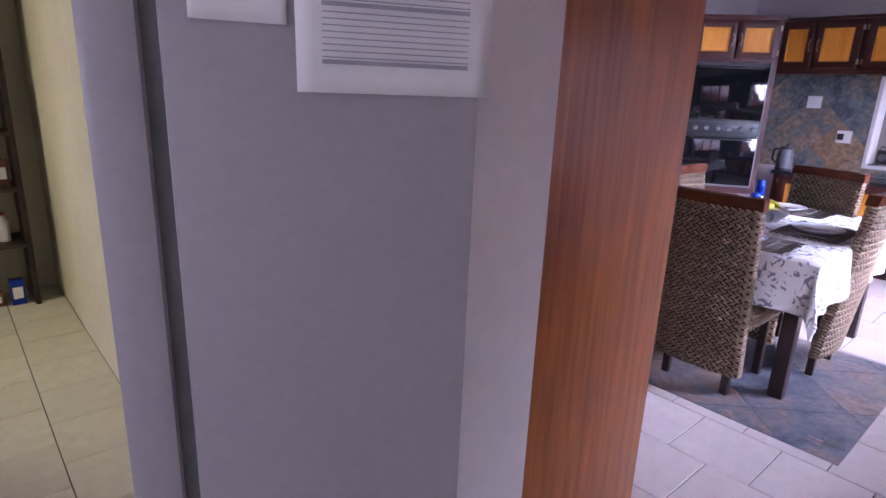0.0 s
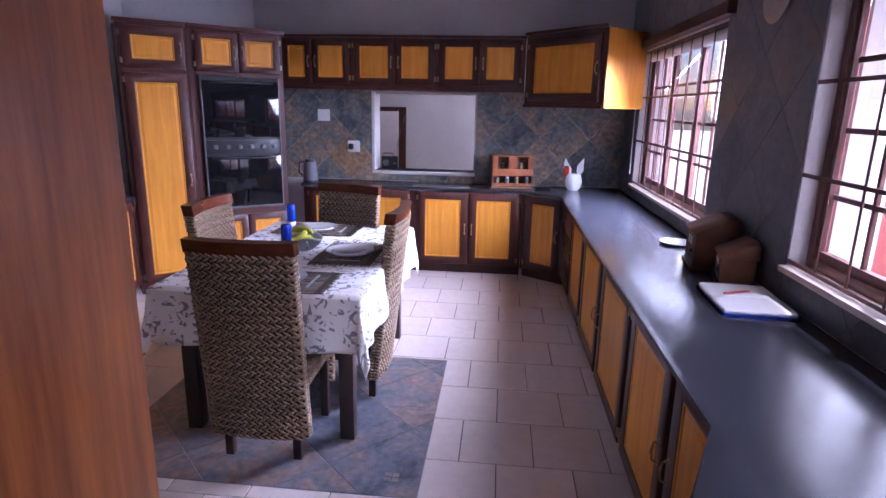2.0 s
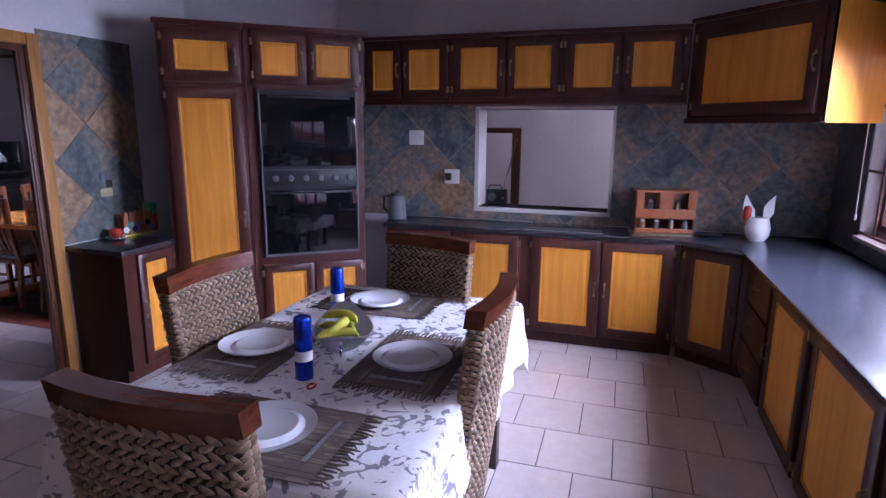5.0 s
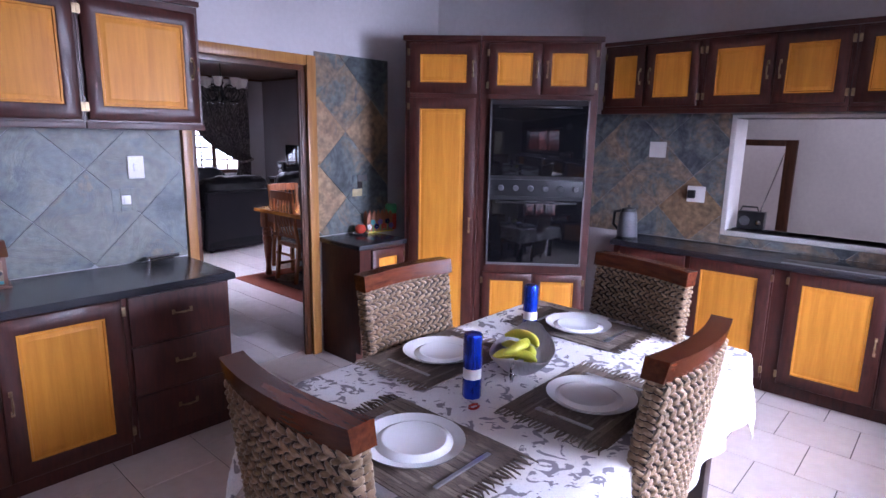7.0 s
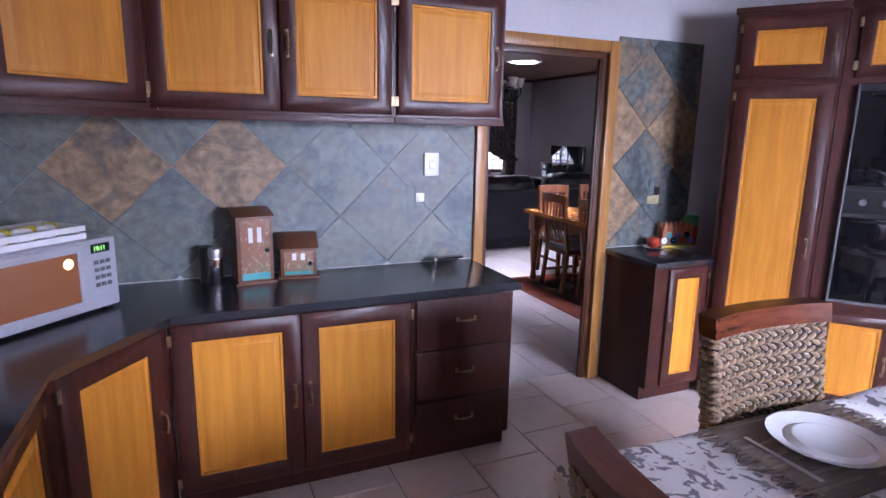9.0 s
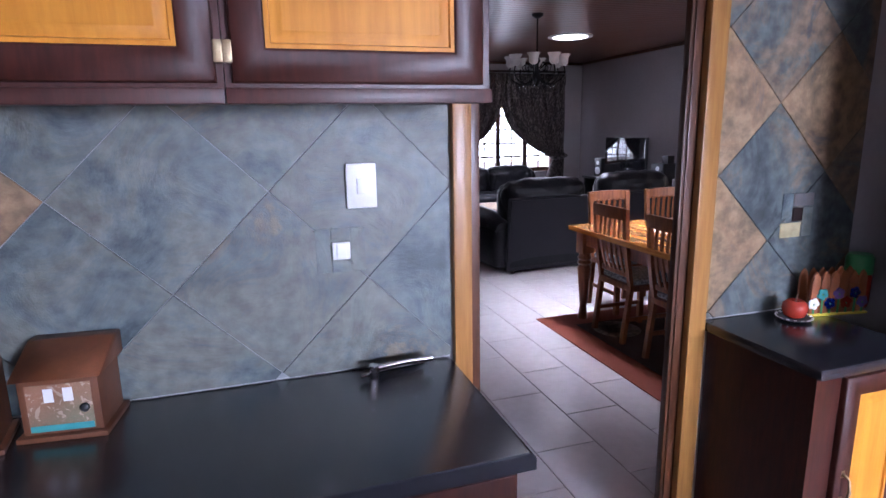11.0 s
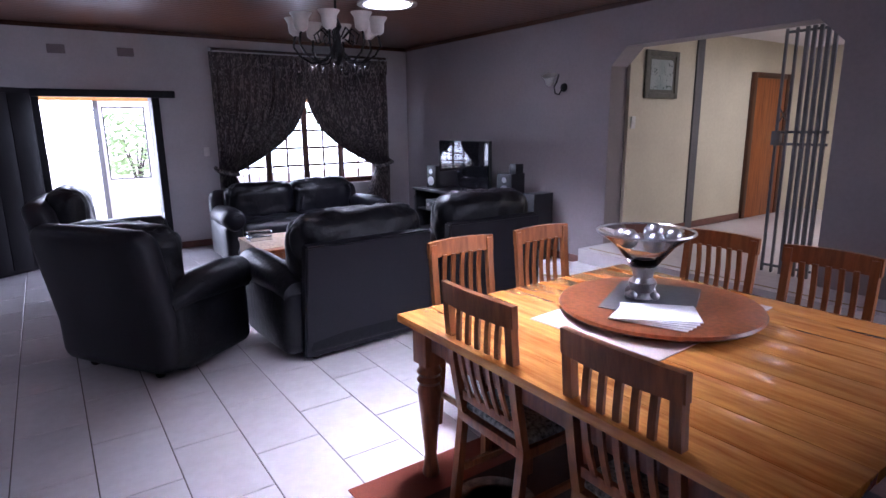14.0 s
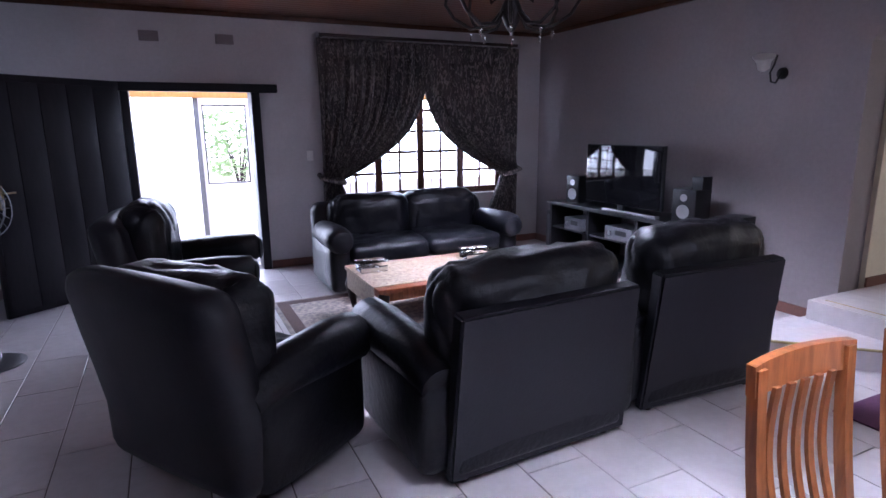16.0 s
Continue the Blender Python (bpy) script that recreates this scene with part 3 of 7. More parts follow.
structure("trim_passage_skirting", box(9.905, 13.0, 8.343, 8.36, 0.30, 0.38, 0.004), M["skirt"], "red-brown skirting of the passage", "skirting")

# store room beside the entrance
wall("wall_store_north", M["cream"], "cream store wall behind the shelves", "x", -3.0, 0.72, 5.2, 5.4, 0, 2.8)
# opening in the west wall is invented to go with the entrance fill
wall("wall_store_west", M["cream"], "cream store wall", "y", -1.1, 5.2, -3.2, -3.0, 0, 2.8, [(-0.6, 0.8, 1.0, 2.2)])
wall("wall_store_south", M["cream"], "cream wall behind the walker", "x", -3.0, 0.72, -1.3, -1.1, 0, 2.8)
structure("wall_store_east", box(0.70, 0.718, 0.80, 5.2, 0, 2.8), M["cream"], "cream side of the kitchen wall", "wall")
structure("ceiling_store", box(-3.2, 0.72, -1.3, 5.4, 2.7, 2.85), M["ceiling"], "white ceiling of the store", "ceiling")

# room seen through the hatch
wall("wall_hatch_room", M["plaster"], "bright cream wall of the room beyond the hatch", "y", -1.1, 3.87, 8.9, 9.1, -0.45, 2.8, [(1.72, 2.5, -0.45, 1.62)])
structure("floor_hatch_room", box(7.2, 8.9, -1.1, 3.87, -0.48, -0.38), M["tile_l"], "pale floor of the room beyond the hatch", "floor")
structure("ceiling_hatch_room", box(7.2, 9.1, -1.1, 3.87, 2.7, 2.85), M["ceiling"], "white ceiling of the room beyond the hatch", "ceiling")
wall("wall_hatch_south", M["plaster"], "cream wall of the room beyond the hatch", "x", 7.2, 9.1, -1.3, -1.1, 0, 2.8)

# outside
structure("ground", box(-60, 60, -60, 80, -0.5, -0.16), M["paving"], "pale sunlit ground around the house", "ground")
structure("wall_outside_red", box(-3, 8.0, -4.4, -4.2, -0.16, 3.0), M["redwall"], "red painted outside wall in daylight", "wall")
structure("floor_veranda", box(2.5, 10.5, 12.8, 15.2, -0.16, -0.012), M["paving"], "pale veranda floor", "floor")
# glowing sheets for the sky; the south one is boosted for worktop glare
structure("backdrop_north", box(-160, 160, 54, 54.2, -0.16, 40), glow("sky_glow_north", (0.95, 0.98, 1.0), 3.2), "glowing sheet standing in for overexposed sky beyond the garden", "backdrop")
structure("backdrop_south", box(-160, 160, -54.2, -54, -0.16, 95), glow("sky_glow_south", (0.94, 0.97, 1.0), 8.0), "glowing sheet standing in for overexposed sky beyond the yard", "backdrop")
wall("wall_veranda", M["plaster"], "low white veranda wall", "x", 2.5, 10.5, 15.2, 15.4, -0.16, 2.5, [(3.2, 5.40, 0.0, 2.15), (5.50, 6.12, 0.77, 1.94), (6.6, 10.2, 0.75, 2.1)])
structure("floor_lounge_east", box(7.2, 9.9, 3.87, 12.8, -0.15, -0.006), M["grout_floor"], "grey-brown grout bed under the lounge tiles", "floor")
structure("wall_behind_hatch_door", box(9.6, 9.63, 1.2, 3.0, -0.45, 2.2), M["taupe"], "dim wall behind the hatch room doorway", "wall")

# ---- kitchen cabinets ----


def handle(parent, x, z, tall=True, y=-0.022):
    """An aged brass pull with two rosettes and a bowed grip."""
    bm = bmesh.new()
    h = 0.045
    pts = [(0, y, -h), (0, y - 0.02, -h * 0.8), (0, y - 0.026, 0), (0, y - 0.02, h * 0.8), (0, y, h)]
    pts = [(x + (p[0] if tall else p[2]), p[1], z + (p[2] if tall else 0)) for p in pts]
    add_tube(bm, pts, [0.006, 0.004, 0.006, 0.004, 0.006], 6)
    for s in (-h, h):
        a, b = (x, z + s) if tall else (x + s, z)
        add_box(bm, a - 0.008, a + 0.008, y, y + 0.004, b - 0.013, b + 0.013, 0.002)
    return part("handle", bm, M["brass"], parent, "aged brass pull handle")


def add_rings(bm, rects, close=True):
    """Nested rectangles (x0, x1, z0, z1, y) joined ring to ring; the last one is closed."""
    rings = [[bm.verts.new(p) for p in ((a, y, c), (b, y, c), (b, y, d), (a, y, d))] for a, b, c, d, y in rects]
    for p, q in zip(rings, rings[1:]):
        for i in range(4):
            bm.faces.new((p[i], p[(i + 1) % 4], q[(i + 1) % 4], q[i]))
    if close:
        bm.faces.new(rings[-1])


def cab_door(parent, x0, x1, z0, z1, side="r", stile=0.075, hinges=True, grip=True):
    bm = bmesh.new()
    r = lambda d, y: (x0 + d, x1 - d, z0 + d, z1 - d, y)
    add_rings(bm, [r(0, 0), r(0, -0.017), r(0.004, -0.021), r(stile - 0.006, -0.021), r(stile, -0.016), r(stile, 0)], False)
    d = part("door", bm, M["mahogany"], parent, "dark stained cabinet door frame")
    bm = bmesh.new()
    e = stile
    add_rings(bm, [r(e, -0.001), r(e, -0.016), r(e + 0.009, -0.016), r(e + 0.012, -0.010), r(e + 0.020, -0.010), r(e + 0.034, -0.018), r(e + 0.036, -0.018)])
    part("panel", bm, M["orange"], d, "raised amber pine panel")
    if grip:
        hz = z1 - 0.13 if z0 < 0.5 and z1 < 1.0 else ((z0 + z1) / 2 if z1 - z0 > 1 else z0 + 0.12)
        handle(d, x1 - 0.03 if side == "r" else x0 + 0.03, (z0 + z1) / 2 if z1 - z0 < 0.75 else hz)
    if hinges:
        hx = x0 - 0.006 if side == "r" else x1 + 0.006
        for z in (z0 + 0.06, z1 - 0.06):
            part("hinge", box(hx - 0.009, hx + 0.009, -0.024, -0.004, z - 0.022, z + 0.022, 0.002), M["brass"], d, "brass butt hinge")
    return d


def drawer(parent, x0, x1, z0, z1):
    bm = box(x0, x1, -0.022, 0, z0, z1, 0.006)
    d = part("drawer", bm, M["mahogany"], parent, "dark stained drawer front")
    handle(d, (x0 + x1) / 2, (z0 + z1) / 2 + 0.01, False, -0.024)
    return d


def base_unit(p0, p1, depth, doors=(), drawers=(), label="", back=None, cat="cabinet", name="base_cabinet", z1=0.852):
    m = run_pose(p0, p1)
    w = math.dist(p0, p1)
    e = thing(name, label or "dark stained base cabinet with amber pine door panels", cat, m, "kitchen base cabinets")
    bm = prism(back, 0.09, z1) if back else box(0, w, 0, depth, 0.09, z1)
    part("body", bm, M["mahogany"], e)
    bm = prism([(p[0], max(p[1], 0.05)) for p in back], 0.0, 0.09) if back else box(0, w, 0.05, depth, 0, 0.09)
    part("plinth", bm, M["mahogany"], e)
    for d in doors:
        cab_door(e, *d)
    for d in drawers:
        drawer(e, *d)
    return e


def wall_unit(p0, p1, depth, z0, z1, doors, label="", back=None):
    m = run_pose(p0, p1)
    w = math.dist(p0, p1)
    e = thing("wall_cabinet", label or "dark stained wall cabinet with amber pine door panels", "cabinet", m, "kitchen wall cabinets")
    part("body", prism(back, z0, z1) if back else box(0, w, 0, depth, z0, z1), M["mahogany"], e)
    bm = box(-0.004, w + 0.004, -0.028, 0, z1, z1 + 0.028, 0.006)
    part("cornice", bm, M["mahogany"], e)
    part("light_rail", box(0, w, -0.022, 0.0, z0 - 0.012, z0 + 0.02, 0.004), M["mahogany"], e)
    for d in doors:
        cab_door(e, *d)
    return e


BZ = (0.105, 0.845)
# east run
base_unit((6.55, 2.32), (6.55, 1.22), 0.40, [(0.06, 0.54, *BZ, "r"), (0.58, 1.09, *BZ, "l")])
base_unit((6.55, 1.218), (6.55, 0.08), 0.40, [(0.09, 0.60, *BZ, "r"), (0.61, 1.10, *BZ, "l")])
# south-east corner across the angle
d_se = math.dist((6.55, 0.08), (6.27, -0.32))
base_unit((6.55, 0.075), (6.27, -0.323), 0.5, [(0.05, d_se - 0.05, *BZ, "r")], back=[(0, 0), (d_se, 0), (d_se + 0.12, 0.4), (0.1, 0.5)])
# south run
base_unit((6.26, -0.325), (5.62, -0.325), 0.52, [], [(0.03, 0.61, 0.11, 0.33), (0.03, 0.61, 0.345, 0.58), (0.03, 0.61, 0.595, 0.845)], "dark stained drawer unit below the worktop", cat="drawers")
xs = [5.618, 4.91, 4.145, 3.37, 2.70, 2.25]
for a, b in zip(xs, xs[1:]):
    w = a - b - 0.002
    base_unit((a, -0.325), (b + 0.002, -0.325), 0.52, [(0.03, w - 0.03, *BZ, "r" if (xs.index(a) % 2) else "l")])
# end piece by the entrance
base_unit((2.245, -0.30), (1.85, -0.10), 0.5, [(0.05, 0.39, *BZ, "r")], back=[(0, 0), (0.44, 0), (0.75, 0.45), (0.2, 0.5)])
# north run with drawers at the door
base_unit((3.40, 3.30), (3.935, 3.30), 0.56, [], [(0.02, 0.525, 0.11, 0.33), (0.02, 0.525, 0.345, 0.59), (0.02, 0.525, 0.605, 0.845)], "dark stained three-drawer unit beside the doorway", cat="drawers")
base_unit((2.38, 3.30), (3.398, 3.30), 0.56, [(0.01, 0.51, *BZ, "r"), (0.515, 1.01, *BZ, "l")])
d_nw = math.dist((2.05, 2.85), (2.375, 3.295))
base_unit((2.05, 2.85), (2.375, 3.295), 0.6, [(0.05, d_nw - 0.05, *BZ, "r")], back=[(0, 0), (d_nw, 0), (d_nw + 0.1, 0.28), (0.1, 0.75), (-0.35, 0.6)])
base_unit((2.05, 1.75), (2.05, 2.845), 0.95, [(0.05, 0.52, *BZ, "r"), (0.57, 1.04, *BZ, "l")])


def worktop(poly, label):
    return tagged(part("worktop", prism(poly, 0.853, 0.89, 0.012), M["worktop"], None), label, "worktop")


worktop([(KE - 0.002, 2.42), (6.52, 2.34), (6.52, 0.09), (6.255, -0.27), (2.235, -0.27), (1.835, -0.06), (1.60, -0.30), (1.60, KS + 0.002), (KE - 0.002, KS + 0.002)], "long black speckled laminate worktop along two walls")
worktop([(3.968, KN - 0.002), (1.10, KN - 0.002), (1.10, 1.75), (2.08, 1.75), (2.08, 2.84), (2.395, 3.272), (3.968, 3.272)], "black speckled laminate worktop beside the doorway")

# wall cabinets
for a, b, c, d, e in ((2.53, 2.215, 2.205, 1.835, 1.81), (1.808, 1.385, 1.375, 0.99, 0.97), (0.968, 0.56, 0.55, 0.165, 0.12)):
    wall_unit((6.62, a), (6.62, e), 0.335, 1.835, 2.31, [(0.02, a - b, 1.875, 2.295, "r", 0.062), (a - c, a - d, 1.875, 2.295, "l", 0.062)])
d_su = math.dist((6.62, 0.11), (5.95, -0.52))
wall_unit((6.62, 0.11), (5.95, -0.52), 0.4, 1.70, 2.34, [(0.05, d_su - 0.04, 1.74, 2.30, "r", 0.075)], "large angled corner wall cabinet with a wide pine door", back=[(0, 0), (d_su, 0), (d_su - 0.02, 0.50), (0.22, 0.25)])
corner_unit = bpy.data.objects["wall_cabinet.003"]
side = part("end_panel", prism([(5.955, -0.545), (5.935, -0.53), (6.30, -0.928), (6.32, -0.928)], 1.69, 2.34), M["orange"], None)
side["label"] = "bright amber pine end panel"
side.parent = corner_unit
side.matrix_parent_inverse = run_pose((6.62, 0.11), (5.95, -0.52)).inverted()
wall_unit((2.40, 3.54), (3.388, 3.54), 0.325, 1.655, 2.28, [(-0.03, 0.475, 1.685, 2.245, "r", 0.068), (0.48, 0.975, 1.685, 2.245, "l", 0.068)])
wall_unit((3.39, 3.54), (3.966, 3.54), 0.325, 1.655, 2.28, [(0.015, 0.555, 1.685, 2.245, "r", 0.068)])
d_nu = math.dist((1.75, 3.10), (2.395, 3.54))
wall_unit((1.75, 3.10), (2.395, 3.54), 0.3, 1.655, 2.28, [(0.2, d_nu - 0.05, 1.70, 2.26, "l", 0.07)], "angled corner wall cabinet with pine panel", back=[(0, 0), (d_nu, 0), (d_nu, 0.25), (0.2, 0.5)])

# tall pantry and oven tower across the corner
P0, P1 = (5.37, 3.40), (6.205, 2.355)
tower = run_pose(P0, P1)
TL = math.dist(P0, P1)
pantry = thing("pantry_cabinet", "tall dark stained pantry cabinet with long pine door", "cabinet", tower)
part("body", prism([(0, 0), (0.52, 0), (0.52, 0.6), (0.22, 0.6), (0.0, 0.30)], 0.08, 2.28), M["mahogany"], pantry)
part("plinth", box(0.0, 0.52, 0.05, 0.3, 0, 0.08), M["mahogany"], pantry)
part("cornice", box(-0.015, 0.522, -0.03, 0.01, 2.28, 2.315, 0.006), M["mahogany"], pantry)
cab_door(pantry, 0.03, 0.50, 0.11, 1.90, "r", 0.075)
cab_door(pantry, 0.03, 0.50, 1.93, 2.265, "r", 0.075)
cabinet_o = thing("oven_tower", "tall dark stained oven housing with small pine doors", "cabinet", tower)
for nm, q in (("side_panel", (0.525, 0.60, 0, 0.55, 0.08, 2.28)), ("side_panel", (TL - 0.05, TL, 0, 0.55, 0.08, 2.28)), ("top_box", (0.60, TL - 0.05, 0, 0.55, 1.90, 2.28)), ("bottom_box", (0.60, TL - 0.05, 0, 0.55, 0.08, 0.72)), ("back_panel", (0.60, TL - 0.05, 0.5, 0.55, 0.72, 1.90))):
    part(nm, box(*q), M["mahogany"], cabinet_o)
part("plinth", box(0.525, TL, 0.05, 0.5, 0, 0.08), M["mahogany"], cabinet_o)
part("cornice", box(0.525, TL + 0.02, -0.03, 0.01, 2.28, 2.315, 0.006), M["mahogany"], cabinet_o)
mid = (0.58 + TL - 0.03) / 2
for z0, z1 in ((1.93, 2.265), (0.12, 0.66)):
    cab_door(cabinet_o, 0.58, mid - 0.005, z0, z1, "r", 0.06)
    cab_door(cabinet_o, mid + 0.005, TL - 0.03, z0, z1, "l", 0.06)
oven = thing("double_oven", "black glass double oven built into the tower", "oven", tower)
ox0, ox1 = 0.603, TL - 0.053
part("case", box(ox0, ox1, -0.004, 0.48, 0.725, 1.895), M["black"], oven)
part("upper_door", box(ox0 + 0.01, ox1 - 0.01, -0.03, -0.006, 1.37, 1.86, 0.006), M["blackglass"], oven, "black mirror-glass grill door")
part("lower_door", box(ox0 + 0.01, ox1 - 0.01, -0.03, -0.006, 0.74, 1.20, 0.006), M["blackglass"], oven, "black mirror-glass oven door")
cp = part("control_panel", box(ox0 + 0.01, ox1 - 0.01, -0.026, -0.006, 1.225, 1.345, 0.004), M["black"], oven)
for i in range(6):
    x = ox0 + 0.09 + i * 0.105
    bm = lathe([(0.021, 0), (0.021, 0.012), (0.016, 0.02), (0.012, 0.02)], 14)
    bmesh.ops.transform(bm, matrix=pose(x, -0.026, 1.285, 90), verts=bm.verts)
    part("knob", bm, M["grey"], cp, "dark grey round knob")
for z in (1.845, 1.185):
    bm = tube([(ox0 + 0.06, -0.03, z), (ox0 + 0.07, -0.055, z), (ox1 - 0.07, -0.055, z), (ox1 - 0.06, -0.03, z)], 0.008)
    part("door_handle", bm, M["black"], oven, "slim black bar handle")
part("trim", boxes((ox0, ox0 + 0.009, -0.034, -0.004, 0.725, 1.895), (ox1 - 0.009, ox1, -0.034, -0.004, 0.725, 1.895), (ox0, ox1, -0.033, -0.004, 0.724, 0.738)), M["grey"], oven)

# small sideboard beside the doorway
sb = base_unit((4.96, 3.42), (5.38, 3.42), 0.44, [(0.10, 0.40, 0.105, 0.84, "l", 0.065)], label="narrow dark stained side cabinet beside the doorway")
tagged(part("sideboard_top", box(4.93, 5.40, 3.385, KN - 0.002, 0.853, 0.89, 0.012), M["worktop"], None), "black laminate top of the narrow side cabinet", "worktop")

# ---- windows, doors, frames ----
def barred_window(name, x0, x1, z0, z1, y, inward, cols, rows, material, label, fine=3, pitch=0.21, bar=0.010):
    """Timber window with mullions, panes, glazing bars and burglar bars on the inside."""
    e = thing(name, label, "window")
    e["kind"] = "structure"
    f = 0.045
    part("window_frame", boxes((x0, x0 + f, y - 0.03, y + 0.03, z0, z1), (x1 - f, x1, y - 0.03, y + 0.03, z0, z1), (x0 + f, x1 - f, y - 0.03, y + 0.03, z0, z0 + f), (x0 + f, x1 - f, y - 0.03, y + 0.03, z1 - f, z1), bev=0.006), material, e)
    w = (x1 - x0 - 2 * f) / cols
    for c in range(1, cols):
        part("mullion", box(x0 + f + c * w - 0.02, x0 + f + c * w + 0.02, y - 0.025, y + 0.025, z0 + f, z1 - f, 0.005), material, e)
    h = (z1 - z0 - 2 * f) / rows
    for c in range(cols):
        a, b = x0 + f + c * w + (0.02 if c else 0), x0 + f + (c + 1) * w - (0.02 if c < cols - 1 else 0)
        sash = part("sash", boxes((a, a + 0.024, y - 0.018, y + 0.018, z0 + f, z1 - f), (b - 0.024, b, y - 0.018, y + 0.018, z0 + f, z1 - f), (a, b, y - 0.017, y + 0.017, z0 + f, z0 + f + 0.035), (a, b, y - 0.017, y + 0.017, z1 - f - 0.035, z1 - f)), material, e)
        for r in range(1, rows):
            part("glazing_bar", box(a + 0.035, b - 0.035, y - 0.010, y + 0.010, z0 + f + r * h - bar, z0 + f + r * h + bar), material, sash)
        part("glazing_bar", box((a + b) / 2 - 0.8 * bar, (a + b) / 2 + 0.8 * bar, y - 0.009, y + 0.009, z0 + f + 0.035, z1 - f - 0.035), material, sash)
        g = part("pane", box(a + 0.03, b - 0.03, y - 0.002, y + 0.002, z0 + f + 0.03, z1 - f - 0.03), M["glass"], sash, "clear glass pane")
        g.visible_shadow = False
    yb = y + inward * 0.10
    n = max(3, round((x1 - x0) / pitch))
    for k in range(1, n):
        x = x0 + k * (x1 - x0) / n
        part("burglar_bar", tube([(x, yb, z0 + 0.02), (x, yb, z1 - 0.02)], 0.005, 6), M["rust"], e)
    for k in range(fine + 1):
        z = z0 + 0.02 + k * (z1 - z0 - 0.04) / fine
        part("cross_bar", box(x0, x1, yb - 0.004, yb + 0.004, z - 0.008, z + 0.008), M["rust"], e)
    return e


barred_window("window_1", 4.40, 6.38, 1.01, 2.19, -1.03, 1, 3, 4, M["rust"], "wide red-brown timber kitchen window with burglar bars, bright daylight")
barred_window("window_2", 1.45, 3.35, 1.05, 2.19, -1.03, 1, 3, 4, M["rust"], "red-brown timber kitchen window with burglar bars over the worktop")
barred_window("window_3", 6.72, 9.1, 0.72, 2.10, 12.68, -1, 4, 5, M["framewood"], "timber lounge window with small panes and burglar bars", bar=0.017)
structure("window_sill", box(4.40, 6.38, -1.03, -0.89, 0.985, 1.012, 0.006), M["tile_k"], "tiled sill of the kitchen window", "sill")
structure("window_sill_side", box(1.45, 3.35, -1.03, -0.89, 1.025, 1.052, 0.006), M["tile_k"], "tiled sill of the side window", "sill")
structure("trim_window_head", boxes((4.3, 6.45, -0.925, -0.87, 2.20, 2.27), (1.4, 3.45, -0.925, -0.87, 2.20, 2.27), bev=0.006), M["mahogany"], "dark wooden blind rail over the kitchen windows", "trim")
blind = thing("roller_blind", "rolled-up pale blind at the window head", "blind")
part("roll", tube([(4.44, -0.99, 2.13), (6.34, -0.99, 2.13)], 0.035, 12), M["white"], blind)
part("cord", tube([(6.40, -0.90, 2.12), (6.40, -0.895, 1.6), (6.40, -0.90, 1.12)], 0.004, 5), M["plastic_w"], blind)
part("cord_grip", lathe([(0.002, 0), (0.008, 0.005), (0.009, 0.03), (0.004, 0.045)], 8, (6.40, -0.90, 1.10)), M["plastic_w"], blind)

# doorway between kitchen and lounge: lining, stops, pine architrave
fr = thing("door_frame", "varnished brown door lining with pale pine architrave", "door frame")
fr["kind"] = "structure"
part("jamb", boxes((4.03, 4.068, KN - 0.01, LS, 0, 2.10), (4.032, 4.082, 3.905, 3.935, 0, 2.10), bev=0.004), M["framewood"], fr)
part("jamb", boxes((4.824, 4.92, KN + 0.001, 3.922, 0, 2.10), (4.812, 4.858, 3.878, 3.904, 0, 2.10), bev=0.004), M["framewood"], fr)
part("head", box(4.068, 4.82, KN - 0.01, LS, 2.06, 2.10, 0.004), M["framewood"], fr)
part("architrave", box(3.975, 4.035, KN - 0.035, KN - 0.001, 0, 2.165, 0.01), M["pine"], fr, "pale pine architrave")
part("architrave", box(4.855, 4.93, KN - 0.035, KN - 0.001, 0, 2.165, 0.01), M["pine"], fr, "pale pine architrave")
part("architrave", box(4.035, 4.855, KN - 0.034, KN - 0.001, 2.095, 2.165, 0.01), M["pine"], fr, "pale pine architrave")

# entrance door, open into the kitchen, and its wall reveal
hx, hy, fx, fy = 0.955, 0.79, 1.69, 0.905
door = thing("door_1", "reddish-brown varnished flush wooden door standing open", "door", run_pose((hx, hy), (fx, fy)))
door["kind"] = "structure"
L = math.dist((hx, hy), (fx, fy))
part("leaf", box(0, L, 0, 0.04, 0.01, 2.05, 0.003), M["doorwood"], door)
for z in (0.25, 1.8):
    part("hinge", tube([(-0.004, 0.02, z), (-0.004, 0.02, z + 0.09)], 0.006, 8), M["brass"], door)

# serving hatch frame
hf = thing("hatch_frame", "cream painted frame of the serving hatch", "frame")
hf["kind"] = "structure"
for r in ((6.945, 7.21, 1.655, 1.69, 0.97, 1.82), (6.945, 7.21, 0.58, 0.60, 0.97, 1.82), (6.945, 7.21, 0.60, 1.655, 0.965, 1.0), (6.945, 7.21, 0.60, 1.655, 1.80, 1.82)):
    part("frame_board", box(*r, 0.004), M["plaster"], hf)
df = thing("door_frame", "red-brown wooden doorway beyond the hatch", "door frame")
df["kind"] = "structure"
for r in ((8.86, 9.1, 1.64, 1.74, -0.38, 1.66), (8.86, 9.1, 2.48, 2.56, -0.38, 1.66), (8.86, 9.1, 1.74, 2.48, 1.60, 1.66)):
    part("jamb", box(*r, 0.005), M["framewood"], df)

